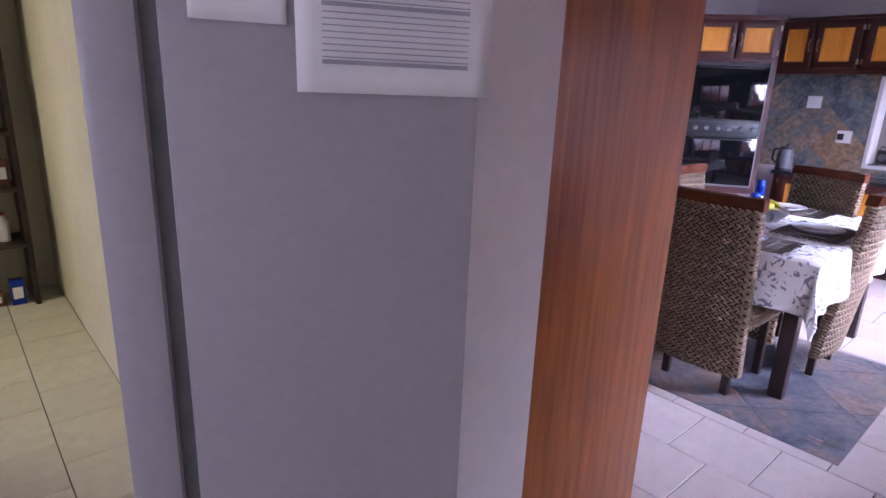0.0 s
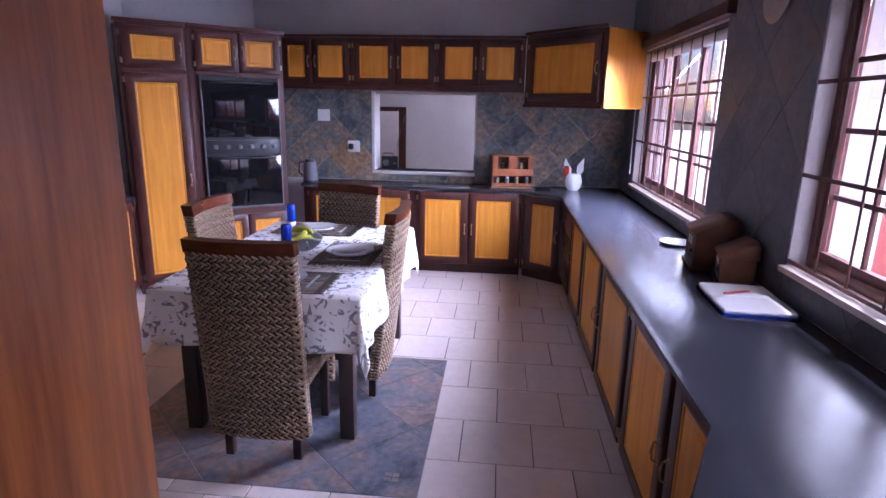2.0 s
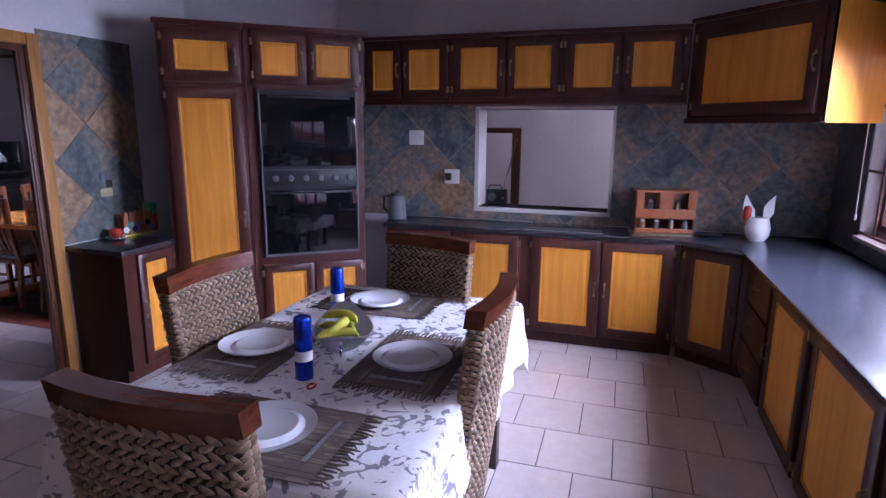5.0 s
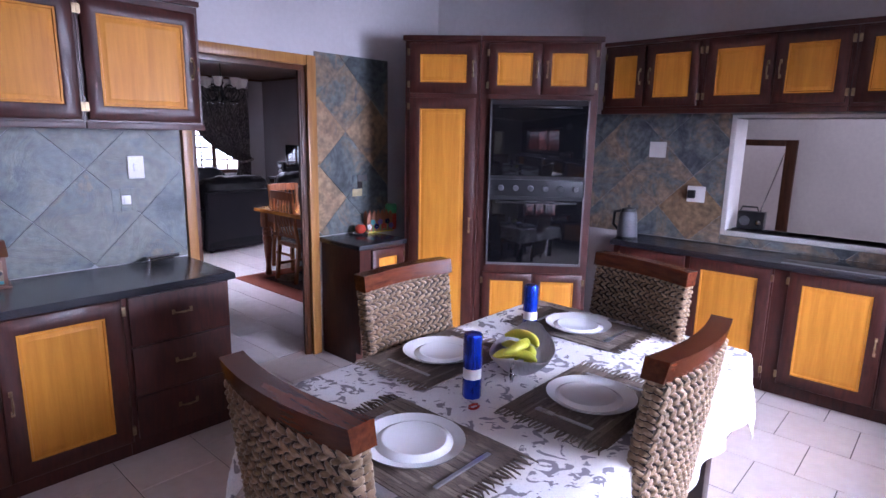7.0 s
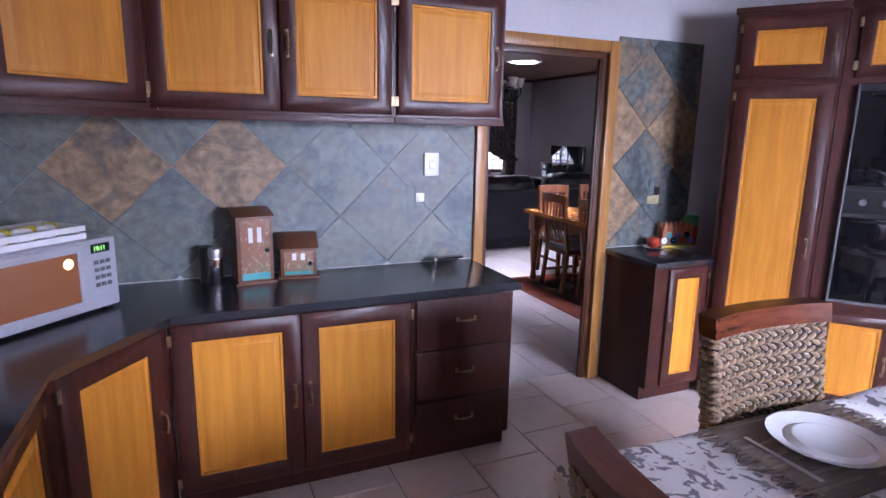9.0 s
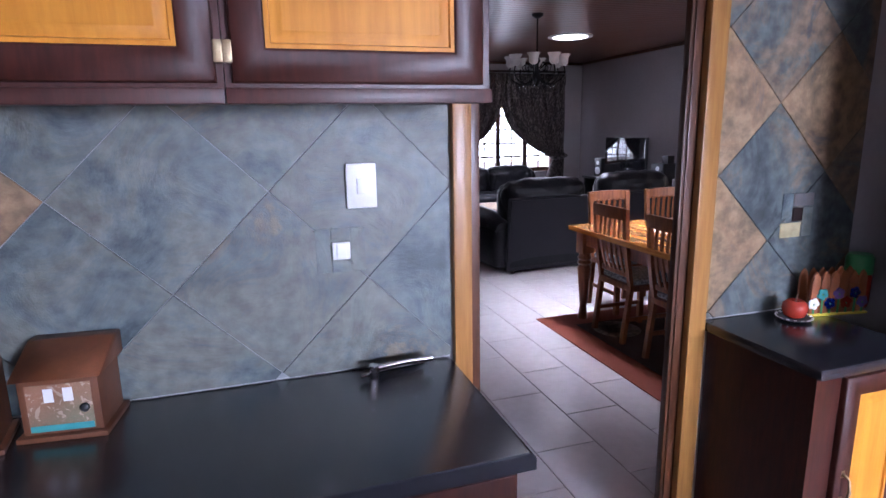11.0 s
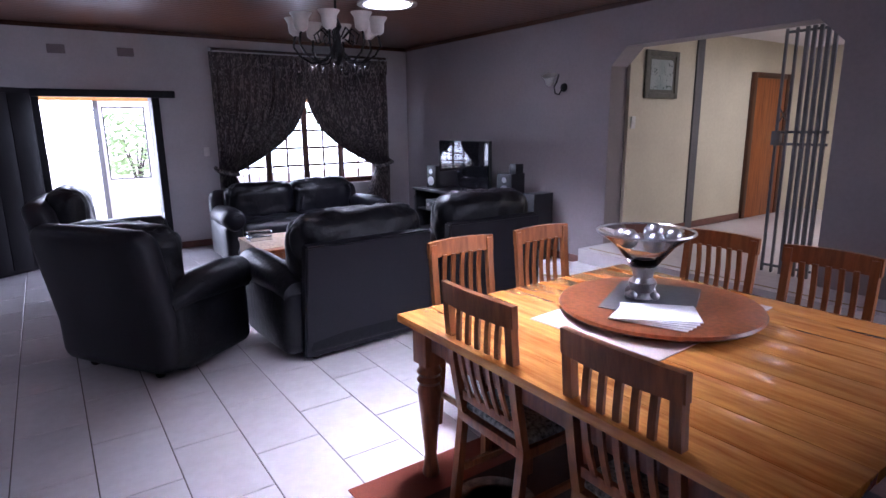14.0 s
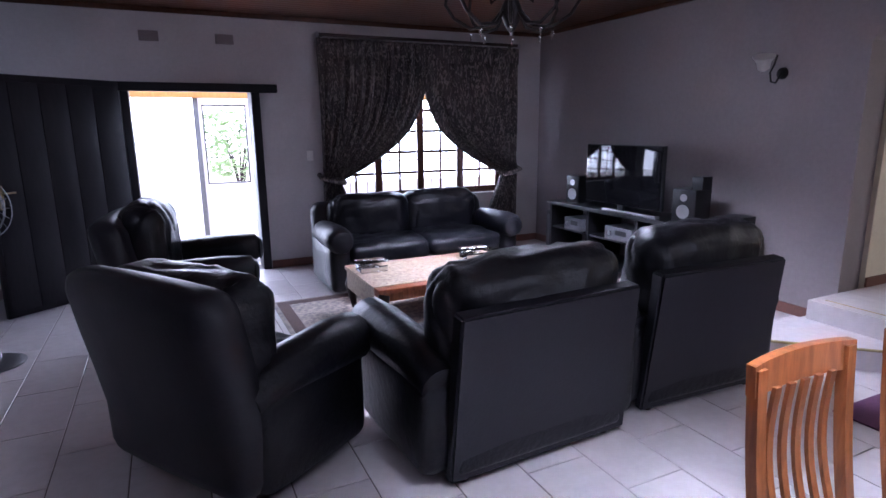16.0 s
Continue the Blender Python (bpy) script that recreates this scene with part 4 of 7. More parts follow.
# front door, wide open into the lounge
ff = thing("door_frame", "dark wooden front door frame with long lintel board", "door frame")
ff["kind"] = "structure"
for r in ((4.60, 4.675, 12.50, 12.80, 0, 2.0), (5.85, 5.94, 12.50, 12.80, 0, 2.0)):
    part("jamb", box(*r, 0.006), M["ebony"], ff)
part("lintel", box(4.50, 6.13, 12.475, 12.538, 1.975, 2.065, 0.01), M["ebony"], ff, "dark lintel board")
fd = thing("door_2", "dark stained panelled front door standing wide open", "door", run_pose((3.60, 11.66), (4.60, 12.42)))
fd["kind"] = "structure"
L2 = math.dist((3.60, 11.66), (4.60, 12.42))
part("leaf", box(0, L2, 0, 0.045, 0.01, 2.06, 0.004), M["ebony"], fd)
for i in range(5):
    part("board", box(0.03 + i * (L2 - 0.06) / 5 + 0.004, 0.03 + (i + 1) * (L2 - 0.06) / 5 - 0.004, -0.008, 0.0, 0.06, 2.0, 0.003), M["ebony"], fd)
part("door_handle", boxes((0.07, 0.11, -0.014, -0.008, 0.95, 1.15), (0.08, 0.19, -0.05, -0.038, 1.08, 1.095), (0.083, 0.097, -0.05, -0.008, 1.08, 1.095)), M["brass"], fd, "aged brass lever handle and plate")

# side doorway in the lounge's west wall
wf = thing("door_frame", "brown wooden frame of the side doorway", "door frame")
wf["kind"] = "structure"
for r in ((3.09, LW + 0.03, 8.81, 8.93, 0, 2.10), (3.09, LW + 0.03, 7.92, 8.02, 0, 2.10), (3.09, LW + 0.03, 8.02, 8.81, 2.03, 2.10)):
    part("jamb", box(*r, 0.006), M["framewood"], wf)
structure("wall_side_room", box(1.6, 1.75, 6.5, 10.5, 0, 2.8), M["white"], "pale wall of the side room", "wall")
structure("ceiling_side_room", box(1.6, 3.1, 6.5, 10.5, 2.5, 2.6), M["ceiling"], "white ceiling of the side room", "ceiling")
structure("wall_side_room_north", box(1.75, 3.1, 10.3, 10.5, 0, 2.5), M["white"], "pale wall of the side room", "wall")
structure("wall_side_room_south", box(1.75, 3.1, 6.5, 6.7, 0, 2.5), M["white"], "pale wall of the side room", "wall")

# sliding door frames and foliage on the veranda
vd = thing("sliding_door", "aluminium framed glass sliding door on the veranda", "door")
for r in ((5.38, 5.45, 15.15, 15.197, 0, 2.15), (3.2, 3.24, 15.17, 15.21, 0, 2.15)):
    part("stile", box(*r), M["grey"], vd)
part("head_rail", box(3.24, 5.38, 15.17, 15.21, 2.11, 2.15), M["grey"], vd)
vw = thing("veranda_window", "dark framed veranda window with a view of foliage", "window")
for r in ((5.50, 5.52, 15.2, 15.24, 0.77, 1.94), (6.10, 6.12, 15.2, 15.24, 0.77, 1.94), (5.52, 6.10, 15.2, 15.24, 0.77, 0.79), (5.52, 6.10, 15.2, 15.24, 1.92, 1.94), (5.52, 6.10, 15.21, 15.23, 1.16, 1.17), (5.52, 6.10, 15.21, 15.23, 1.54, 1.55)):
    part("frame_bar", box(*r), M["black"], vw)
tagged(part("veranda_beam", box(2.6, 10.4, 15.0, 15.08, 2.03, 2.12, 0.01), M["pine"], None), "pale timber beam along the veranda edge", "beam")
rng = random.Random(5)
for bx0, by0, hh in ((6.6, 21.0, 2.2), (7.9, 22.5, 2.6), (9.6, 21.5, 2.0), (11.2, 23.0, 2.4), (12.9, 22.0, 2.0)):
    bush = thing("garden_bush", "sunlit green garden bush beyond the veranda", "bush", pose(bx0, by0, -0.16))
    bm = bmesh.new()
    for k in range(5):
        a = k * 1.3
        add_tube(bm, [(0, 0, 0), (0.15 * math.cos(a), 0.15 * math.sin(a), hh * 0.4), (0.5 * math.cos(a), 0.5 * math.sin(a), hh * 0.85)], [0.04, 0.025, 0.008], 5)
    part("stem_cluster", bm, M["darkleg"], bush)
    bm = bmesh.new()
    for k in range(800):
        a, r, z = rng.uniform(0, 6.28), rng.uniform(0.1, 0.9) ** 0.6 * 1.0, rng.uniform(0.25, 1) * hh
        c = Vector((r * math.cos(a), r * math.sin(a), z))
        m4 = Euler((rng.uniform(-1, 1), rng.uniform(-1, 1), a)).to_matrix()
        v = [bm.verts.new(c + m4 @ Vector(q)) for q in ((0, -0.1, 0), (0.04, 0, 0.012), (0, 0.12, 0), (-0.04, 0, 0.012))]
        bm.faces.new(v)
    part("leaves", bm, M["leaf"], bush)["kind"] = "stuff"

# ---- kitchen: table, chairs, table setting ----
def cloth_mat(name, base, prints, pale, scale, stretch=(1, 1, 1), cover=0.59):
    m = bpy.data.materials.new(name)
    m.use_nodes = True
    t = m.node_tree
    n, l = t.nodes, t.links
    b = n["Principled BSDF"]
    tc = n.new("ShaderNodeTexCoord")
    mp = n.new("ShaderNodeMapping")
    mp.inputs["Rotation"].default_value = (0, 0, 0.6 if stretch[0] == 1 else 0)
    mp.inputs["Scale"].default_value = stretch
    l.new(tc.outputs["Object"], mp.inputs[0])
    a = n.new("ShaderNodeTexNoise")
    a.inputs["Scale"].default_value, a.inputs["Detail"].default_value, a.inputs["Distortion"].default_value = scale, 2.5, 1.6
    l.new(mp.outputs[0], a.inputs["Vector"])
    r = n.new("ShaderNodeValToRGB")
    r.color_ramp.elements[0].position, r.color_ramp.elements[1].position = cover, cover + 0.03
    r.color_ramp.elements[0].color, r.color_ramp.elements[1].color = (0, 0, 0, 1), (1, 1, 1, 1)
    l.new(a.outputs["Fac"], r.inputs[0])
    w = n.new("ShaderNodeTexWave")
    w.wave_type, w.bands_direction = "BANDS", "Y"
    w.inputs["Scale"].default_value, w.inputs["Distortion"].default_value, w.inputs["Detail Scale"].default_value = 26, 14, 6
    l.new(mp.outputs[0], w.inputs["Vector"])
    r2 = n.new("ShaderNodeValToRGB")
    r2.color_ramp.elements[0].position, r2.color_ramp.elements[1].position = 0.86, 0.95
    r2.color_ramp.elements[0].color, r2.color_ramp.elements[1].color = (0, 0, 0, 1), (0.55, 0.55, 0.55, 1)
    l.new(w.outputs["Fac"], r2.inputs[0])
    big = n.new("ShaderNodeTexNoise")
    big.inputs["Scale"].default_value = 3.2
    l.new(tc.outputs["Object"], big.inputs["Vector"])
    r3 = n.new("ShaderNodeValToRGB")
    r3.color_ramp.elements[0].position, r3.color_ramp.elements[1].position = 0.42, 0.6
    r3.color_ramp.elements[0].color, r3.color_ramp.elements[1].color = (*base, 1), (*pale, 1)
    l.new(big.outputs["Fac"], r3.inputs[0])
    m1, m2 = n.new("ShaderNodeMixRGB"), n.new("ShaderNodeMixRGB")
    l.new(r2.outputs[0], m1.inputs[0]), l.new(r3.outputs[0], m1.inputs[1])
    m1.inputs[2].default_value = (*[0.5 * (x + y) for x, y in zip(prints, base)], 1)
    l.new(r.outputs[0], m2.inputs[0]), l.new(m1.outputs[0], m2.inputs[1])
    m2.inputs[2].default_value = (*prints, 1)
    l.new(m2.outputs[0], b.inputs["Base Color"])
    b.inputs["Roughness"].default_value = 0.7
    weave = n.new("ShaderNodeTexNoise")
    weave.inputs["Scale"].default_value = 300
    l.new(tc.outputs["Object"], weave.inputs["Vector"])
    bp = n.new("ShaderNodeBump")
    bp.inputs["Strength"].default_value, bp.inputs["Distance"].default_value = 0.15, 0.01
    l.new(weave.outputs["Fac"], bp.inputs["Height"]), l.new(bp.outputs[0], b.inputs["Normal"])
    return m


M["cloth"] = cloth_mat("printed_tablecloth", (0.80, 0.79, 0.81), (0.22, 0.20, 0.22), (0.72, 0.67, 0.62), 17, cover=0.565)
M["photo"] = cloth_mat("framed_landscape_print", (0.28, 0.36, 0.36), (0.10, 0.14, 0.12), (0.45, 0.50, 0.48), 14)

TX0, TX1, TY0, TY1, TZ = 3.31, 4.92, 0.95, 1.95, 0.82
tb = thing("kitchen_table", "dark wooden kitchen table under a printed cloth", "table")
part("tabletop", box(TX0 + 0.02, TX1 - 0.02, TY0 + 0.02, TY1 - 0.02, TZ - 0.04, TZ - 0.006, 0.005), M["darkleg"], tb)
for x in (TX0 + 0.10, TX1 - 0.17):
    for y in (TY0 + 0.05, TY1 - 0.13):
        part("leg", box(x, x + 0.075, y, y + 0.075, 0, TZ - 0.04, 0.006), M["darkleg"], tb)
part("apron", boxes((TX0 + 0.1, TX1 - 0.1, TY0 + 0.07, TY0 + 0.09, TZ - 0.13, TZ - 0.04), (TX0 + 0.1, TX1 - 0.1, TY1 - 0.09, TY1 - 0.07, TZ - 0.13, TZ - 0.04)), M["darkleg"], tb)

# cloth: flat on the top, falling in folds over the edge, longest at the corners
bm = bmesh.new()
cx, cy, hx2, hy2 = (TX0 + TX1) / 2, (TY0 + TY1) / 2, (TX1 - TX0) / 2 + 0.004, (TY1 - TY0) / 2 + 0.004
NX, NY, DROP = 104, 80, 0.29
gridv = {}
for i in range(NX + 1):
    for j in range(NY + 1):
        u, v = (i / NX * 2 - 1) * (hx2 + DROP), (j / NY * 2 - 1) * (hy2 + DROP)
        ox, oy = max(0, abs(u) - hx2), max(0, abs(v) - hy2)
        x, y = max(-hx2, min(hx2, u)), max(-hy2, min(hy2, v))
        d = math.hypot(ox, oy)
        z = TZ - d * (0.97 if d else 0)
        if d:
            sw = 0.018 + 0.10 * d * (0.5 + 0.5 * math.sin((u if oy > ox else v) * 17 + 1.3 * math.sin(u * 5 + v * 3)))
            sw += 0.16 * min(ox, oy)
            x += (math.copysign(1, u) * sw * (ox / d))
            y += (math.copysign(1, v) * sw * (oy / d))
        else:
            z += 0.0015 * math.sin(u * 9 + v * 4)
        gridv[i, j] = bm.verts.new((cx + x, cy + y, z))
for i in range(NX):
    for j in range(NY):
        bm.faces.new((gridv[i, j], gridv[i + 1, j], gridv[i + 1, j + 1], gridv[i, j + 1]))
cl = part("tablecloth", bm, M["cloth"], None)
tagged(cl, "white cotton tablecloth with grey animal-like prints hanging in folds", "tablecloth")
so = cl.modifiers.new("thickness", "SOLIDIFY")
so.thickness = 0.0025


def weave_panel(w, h, thick, lean=0.0, curve=0.0, px=0.033, pz=0.0195):
    """Core slab coloured dark as shade in the gaps, and the seagrass strands woven round it; returns both meshes."""
    core, rope = bmesh.new(), bmesh.new()
    def at(x, y, z):
        return Vector((x, y + curve * (1 - (2 * x / w) ** 2) - lean * z, z))
    n, m = 8, 6
    grid = {}
    for s in (-1, 1):
        for i in range(n + 1):
            for j in range(m + 1):
                grid[s, i, j] = core.verts.new(at(-w / 2 + w * i / n, s * thick / 2, h * j / m))
    for i in range(n):
        for j in range(m):
            core.faces.new([grid[-1, i + a, j + b] for a, b in ((0, 0), (1, 0), (1, 1), (0, 1))])
            core.faces.new([grid[1, i + a, j + b] for a, b in ((0, 0), (0, 1), (1, 1), (1, 0))])
    for i in range(n):
        for j in (0, m):
            core.faces.new([grid[s, i + a, j] for s, a in ((-1, 0), (-1, 1), (1, 1), (1, 0))])
    for j in range(m):
        for i in (0, n):
            core.faces.new([grid[s, i, j + a] for s, a in ((-1, 0), (-1, 1), (1, 1), (1, 0))])
    rnd = random.Random(11)
    def strand(c, d, out, length, fat):
        """One visible bight of seagrass: a short plump lens along d."""
        side = d.cross(out).normalized()
        rings = []
        for t, r in ((-1, 0.25), (-0.6, 0.8), (0, 1.0), (0.6, 0.8), (1, 0.25)):
            p = c + d * (t * length / 2) - out * (fat * 0.75 * t * t)
            rings.append([rope.verts.new(p + side * (fat * r * math.cos(a)) + out * (fat * 0.9 * r * math.sin(a))) for a in (math.pi * q / 3 for q in range(6))])
        for a, b in zip(rings, rings[1:]):
            for q in range(6):
                rope.faces.new((a[q], a[(q + 1) % 6], b[(q + 1) % 6], b[q]))
        rope.faces.new(rings[0][::-1]), rope.faces.new(rings[-1])
    rows, cols = int(h / pz), int(w / px)
    for r in range(rows):
        z = (r + 0.5) * h / rows
        for s in (-1, 1):
            for k in range(cols + 1):
                x = -w / 2 + (k + (0.0 if r % 2 else 0.5)) * w / cols
                if x > w / 2 + 0.001:
                    continue
                d = Vector((1, 0, (0.5 if r % 2 else -0.5) + rnd.uniform(-0.12, 0.12))).normalized()
                strand(at(max(-w / 2 + 0.012, min(w / 2 - 0.012, x)), s * (thick / 2 + 0.006), z), d, Vector((0, s, 0)), px * rnd.uniform(1.12, 1.3), 0.0076 * rnd.uniform(0.85, 1.1))
        for s in (-1, 1):
            for y in ((-0.25, 0.25) if thick < 0.06 else (-0.35, 0, 0.35)):
                d = Vector((0, 1, rnd.uniform(0.1, 0.4))).normalized()
                strand(at(s * (w / 2 + 0.003), y * thick, z), d, Vector((s, 0, 0)), 0.034, 0.0088)
    for f in rope.faces:
        f.smooth = True
    return core, rope


def woven(name, parent, m, *a):
    core, rope = weave_panel(*a)
    bmesh.ops.transform(core, matrix=m, verts=core.verts)
    bmesh.ops.transform(rope, matrix=m, verts=rope.verts)
    # near-black core paints the shade between the strands
    ob = part(name, core, M["weave_gap_shade"], parent)
    strands = part("seagrass_weave", rope, M["weave"], ob, "plaited tan seagrass strands")
    strands["kind"] = "stuff"
    return ob


# chair faces local +y; its back stands at local y = 0
kc = thing("woven_chair", "high-backed woven seagrass chair with a dark wooden top rail", "chair", pose(3.19, 1.40, 0, 0, 0, -90), "chairs round the kitchen table")
woven("backrest", kc, pose(0, 0.03, 0.13), 0.47, 0.93, 0.045, 0.12, -0.03)
bm = bmesh.new()
for k in range(12):
    x0, x1 = -0.245 + k * 0.49 / 12, -0.245 + (k + 1) * 0.49 / 12
    f = lambda x: -0.03 * (1 - (2 * x / 0.49) ** 2) - 0.105
    v = [bm.verts.new(p) for p in ((x0, f(x0) + 0.0, 1.055), (x1, f(x1) + 0.0, 1.055), (x1, f(x1) + 0.06, 1.055), (x0, f(x0) + 0.06, 1.055), (x0, f(x0) - 0.012, 1.115), (x1, f(x1) - 0.012, 1.115), (x1, f(x1) + 0.052, 1.115), (x0, f(x0) + 0.052, 1.115))]
    for q in ((0, 3, 2, 1), (4, 5, 6, 7), (0, 1, 5, 4), (2, 3, 7, 6)):
        bm.faces.new([v[i] for i in q])
    if k == 0:
        bm.faces.new([v[i] for i in (0, 4, 7, 3)])
    if k == 11:
        bm.faces.new([v[i] for i in (1, 2, 6, 5)])
bmesh.ops.remove_doubles(bm, verts=bm.verts, dist=1e-5)
part("top_rail", bm, M["redrail"], kc, "curved reddish-brown wooden top rail")
woven("seat", kc, pose(0, 0.5, 0.43, 90), 0.45, 0.44, 0.09)
woven("front_apron", kc, pose(0, 0.48, 0.20), 0.44, 0.20, 0.03)
for x, y in ((-0.19, 0.02), (0.15, 0.02), (-0.2, 0.43), (0.16, 0.43)):
    part("leg", box(x, x + 0.04, y, y + 0.04, 0, 0.40, 0.004), M["darkleg"], kc)
copy_thing(kc, pose(4.06, 0.97, 0, 0, 0, 0))
copy_thing(kc, pose(4.07, 1.955, 0, 0, 0, 180))
copy_thing(kc, pose(4.83, 1.42, 0, 0, 0, 76))

# place mats, plates, cutlery
def place(x, y, turn, first=False):
    m = pose(x, y, TZ, 0, 0, turn)
    mm = thing("place_mat", "brown striped woven place mat with fringed ends", "place mat", m, "place settings")
    rr = random.Random(int(x * 100))
    dark, pale = bmesh.new(), bmesh.new()
    n = 34
    for k in range(n):
        y0 = -0.175 + k * 0.35 / n
        cuts = [-0.235] + sorted(rr.uniform(-0.22, 0.22) for _ in range(3)) + [0.235]
        for q, (a, b) in enumerate(zip(cuts, cuts[1:])):
            add_box(pale if rr.random() < 0.2 else dark, a, b, y0 + 0.0006, y0 + 0.35 / n, 0.002, 0.005 + 0.002 * rr.random())
    part("mat", dark, M["mat"], mm)["kind"] = "stuff"
    part("pale_weave", pale, M["mat_pale"], mm, "beige strands woven into the mat")["kind"] = "stuff"
    bm = bmesh.new()
    for s in (-1, 1):
        for k in range(24):
            y0 = -0.168 + k * 0.35 / 24
            add_tube(bm, [(s * 0.232, y0, 0.005), (s * (0.255 + 0.01 * rr.random()), y0 + rr.uniform(-0.006, 0.006), 0.006), (s * (0.272 + 0.018 * rr.random()), y0 + rr.uniform(-0.012, 0.012), 0.004)], [0.0042, 0.0036, 0.002], 5)
    part("fringe", bm, M["mat"], mm)["kind"] = "stuff"
    big = thing("dinner_plate", "large white china dinner plate on the place mat", "plate", m @ pose(0, 0, 0.006), "place settings")
    part("dish", lathe([(0.001, 0.004), (0.085, 0.002), (0.095, 0.006), (0.138, 0.020), (0.142, 0.022), (0.138, 0.017), (0.098, 0.0), (0.06, 0.0)], 48), M["ceramic"], big)
    small = thing("side_plate", "small white china plate turned over on the dinner plate", "plate", m @ pose(-0.004, 0.01, 0.012), "place settings")
    part("dish", lathe([(0.001, 0.0105), (0.082, 0.0105), (0.085, 0.0122), (0.089, 0.0124), (0.092, 0.011), (0.095, 0.009), (0.108, 0.0035), (0.110, 0.002), (0.105, 0.0), (0.08, 0.006)], 48), M["ceramic"], small)
    for side, nm in ((0.175, "knife"), (-0.175, "fork")):
        k = thing(nm, "stainless steel table " + nm + " beside the plate", nm, m @ pose(side, 0, 0.007), "place settings")
        bm = boxes((-0.006, 0.006, -0.10, 0.01, 0, 0.004), bev=0.001)
        if nm == "knife":
            add_box(bm, -0.008, 0.006, 0.01, 0.11, 0.0005, 0.0025, 0.0006)
        else:
            add_box(bm, -0.010, 0.010, 0.03, 0.05, 0.0, 0.003)
            add_box(bm, -0.003, 0.003, 0.01, 0.03, 0.0, 0.003)
            for q in (-0.0085, -0.0028, 0.0028, 0.0085):
                add_box(bm, q - 0.0014, q + 0.0014, 0.05, 0.09, 0.0, 0.003)
        part("body", bm, M["silver"], k)


M["mat"] = mat("brown_woven_mat", (0.16, 0.115, 0.085), (0.055, 0.040, 0.032), 60, 0.9, 0.3, stretch=(1, 8, 1))
M["mat_pale"] = mat("beige_mat_strand", (0.26, 0.20, 0.155), (0.13, 0.10, 0.078), 60, 0.9, 0.3, stretch=(1, 8, 1))
place(3.47, 1.385, -90)
place(4.00, 1.775, 180)
place(4.06, 1.175, 0)
place(4.67, 1.565, 90)

for k, (x, y) in enumerate(((3.82, 1.47), (4.46, 1.68))):
    g = thing("pepper_mill", "tall octagonal metallic blue pepper mill on the table", "mill", pose(x, y, TZ + 0.001), "pepper mills")
    part("body", lathe([(0.031, 0), (0.031, 0.065)], 8), M["blue"], g)
    part("window", lathe([(0.0295, 0.065), (0.0295, 0.10)], 16), M["frost"], g, "clear salt window")
    part("cap", lathe([(0.031, 0.10), (0.031, 0.205), (0.028, 0.212), (0.01, 0.214)], 8), M["blue"], g)
bw = thing("fruit_bowl", "polished metal leaf-shaped fruit bowl", "bowl", pose(4.11, 1.475, TZ + 0.002, 0, 0, 25))
bm = bmesh.new()
rings = []
for r in range(9):
    f = r / 8
    rings.append([bm.verts.new(((0.03 + 0.13 * f) * math.cos(a) * (1.25 + 0.18 * f * (math.cos(a) > 0.9)), (0.03 + 0.085 * f) * math.sin(a), 0.075 * f ** 1.7 + 0.035 * f * f * abs(math.cos(a)) ** 3)) for a in (2 * math.pi * q / 36 for q in range(36))])
for a, b in zip(rings, rings[1:]):
    for q in range(36):
        bm.faces.new((a[q], a[(q + 1) % 36], b[(q + 1) % 36], b[q]))
bm.faces.new(rings[0][::-1])
shell = part("shell", bm, M["silver"], bw)
sm = shell.modifiers.new("thickness", "SOLIDIFY")
sm.thickness = 0.004
bm = bmesh.new()
add_tube(bm, [(-0.2 + 0.03 * math.cos(a), 0, 0.07 + 0.03 * math.sin(a)) for a in (k * 0.52 for k in range(12))], 0.004, 6)
part("loop_handle", bm, M["chrome"], bw)
for k, (x, y, z, t) in enumerate(((0.0, -0.03, 0.05, 10), (0.02, 0.03, 0.055, 30), (-0.03, 0.0, 0.085, -20), (0.05, 0.0, 0.095, 60), (-0.06, 0.02, 0.065, 100))):
    bn = thing("banana", "yellow-green banana lying in the metal bowl", "banana", pose(4.11, 1.475, TZ, 0, 0, 25) @ pose(x, y, z, 0, 0, t), "bananas")
    part("fruit", tube([(0.085 * math.sin(a), 0.05 * (1 - math.cos(a)), 0.02 * math.cos(a * 1.2)) for a in (-1.1 + 0.22 * q for q in range(11))], [0.005, 0.011, 0.016, 0.018, 0.019, 0.019, 0.019, 0.018, 0.015, 0.01, 0.005], 8), M["banana"], bn)
dn = tagged(part("napkin_ring", tube([(3.76 + 0.02 * math.cos(a), 1.41 + 0.012 * math.sin(a), TZ + 0.006) for a in (k * 0.7 for k in range(9))], 0.004, 5), M["red"], None), "small coral red ring on the cloth", "ring")

# ---- kitchen: on the worktops ----
M["craft_orange"] = mat("orange_craft_paint", (0.36, 0.11, 0.035), (0.24, 0.07, 0.025), 14, 0.45, 0.05)
M["craft_pale"] = cloth_mat("painted_house_front", (0.27, 0.115, 0.065), (0.38, 0.27, 0.20), (0.17, 0.15, 0.09), 40)


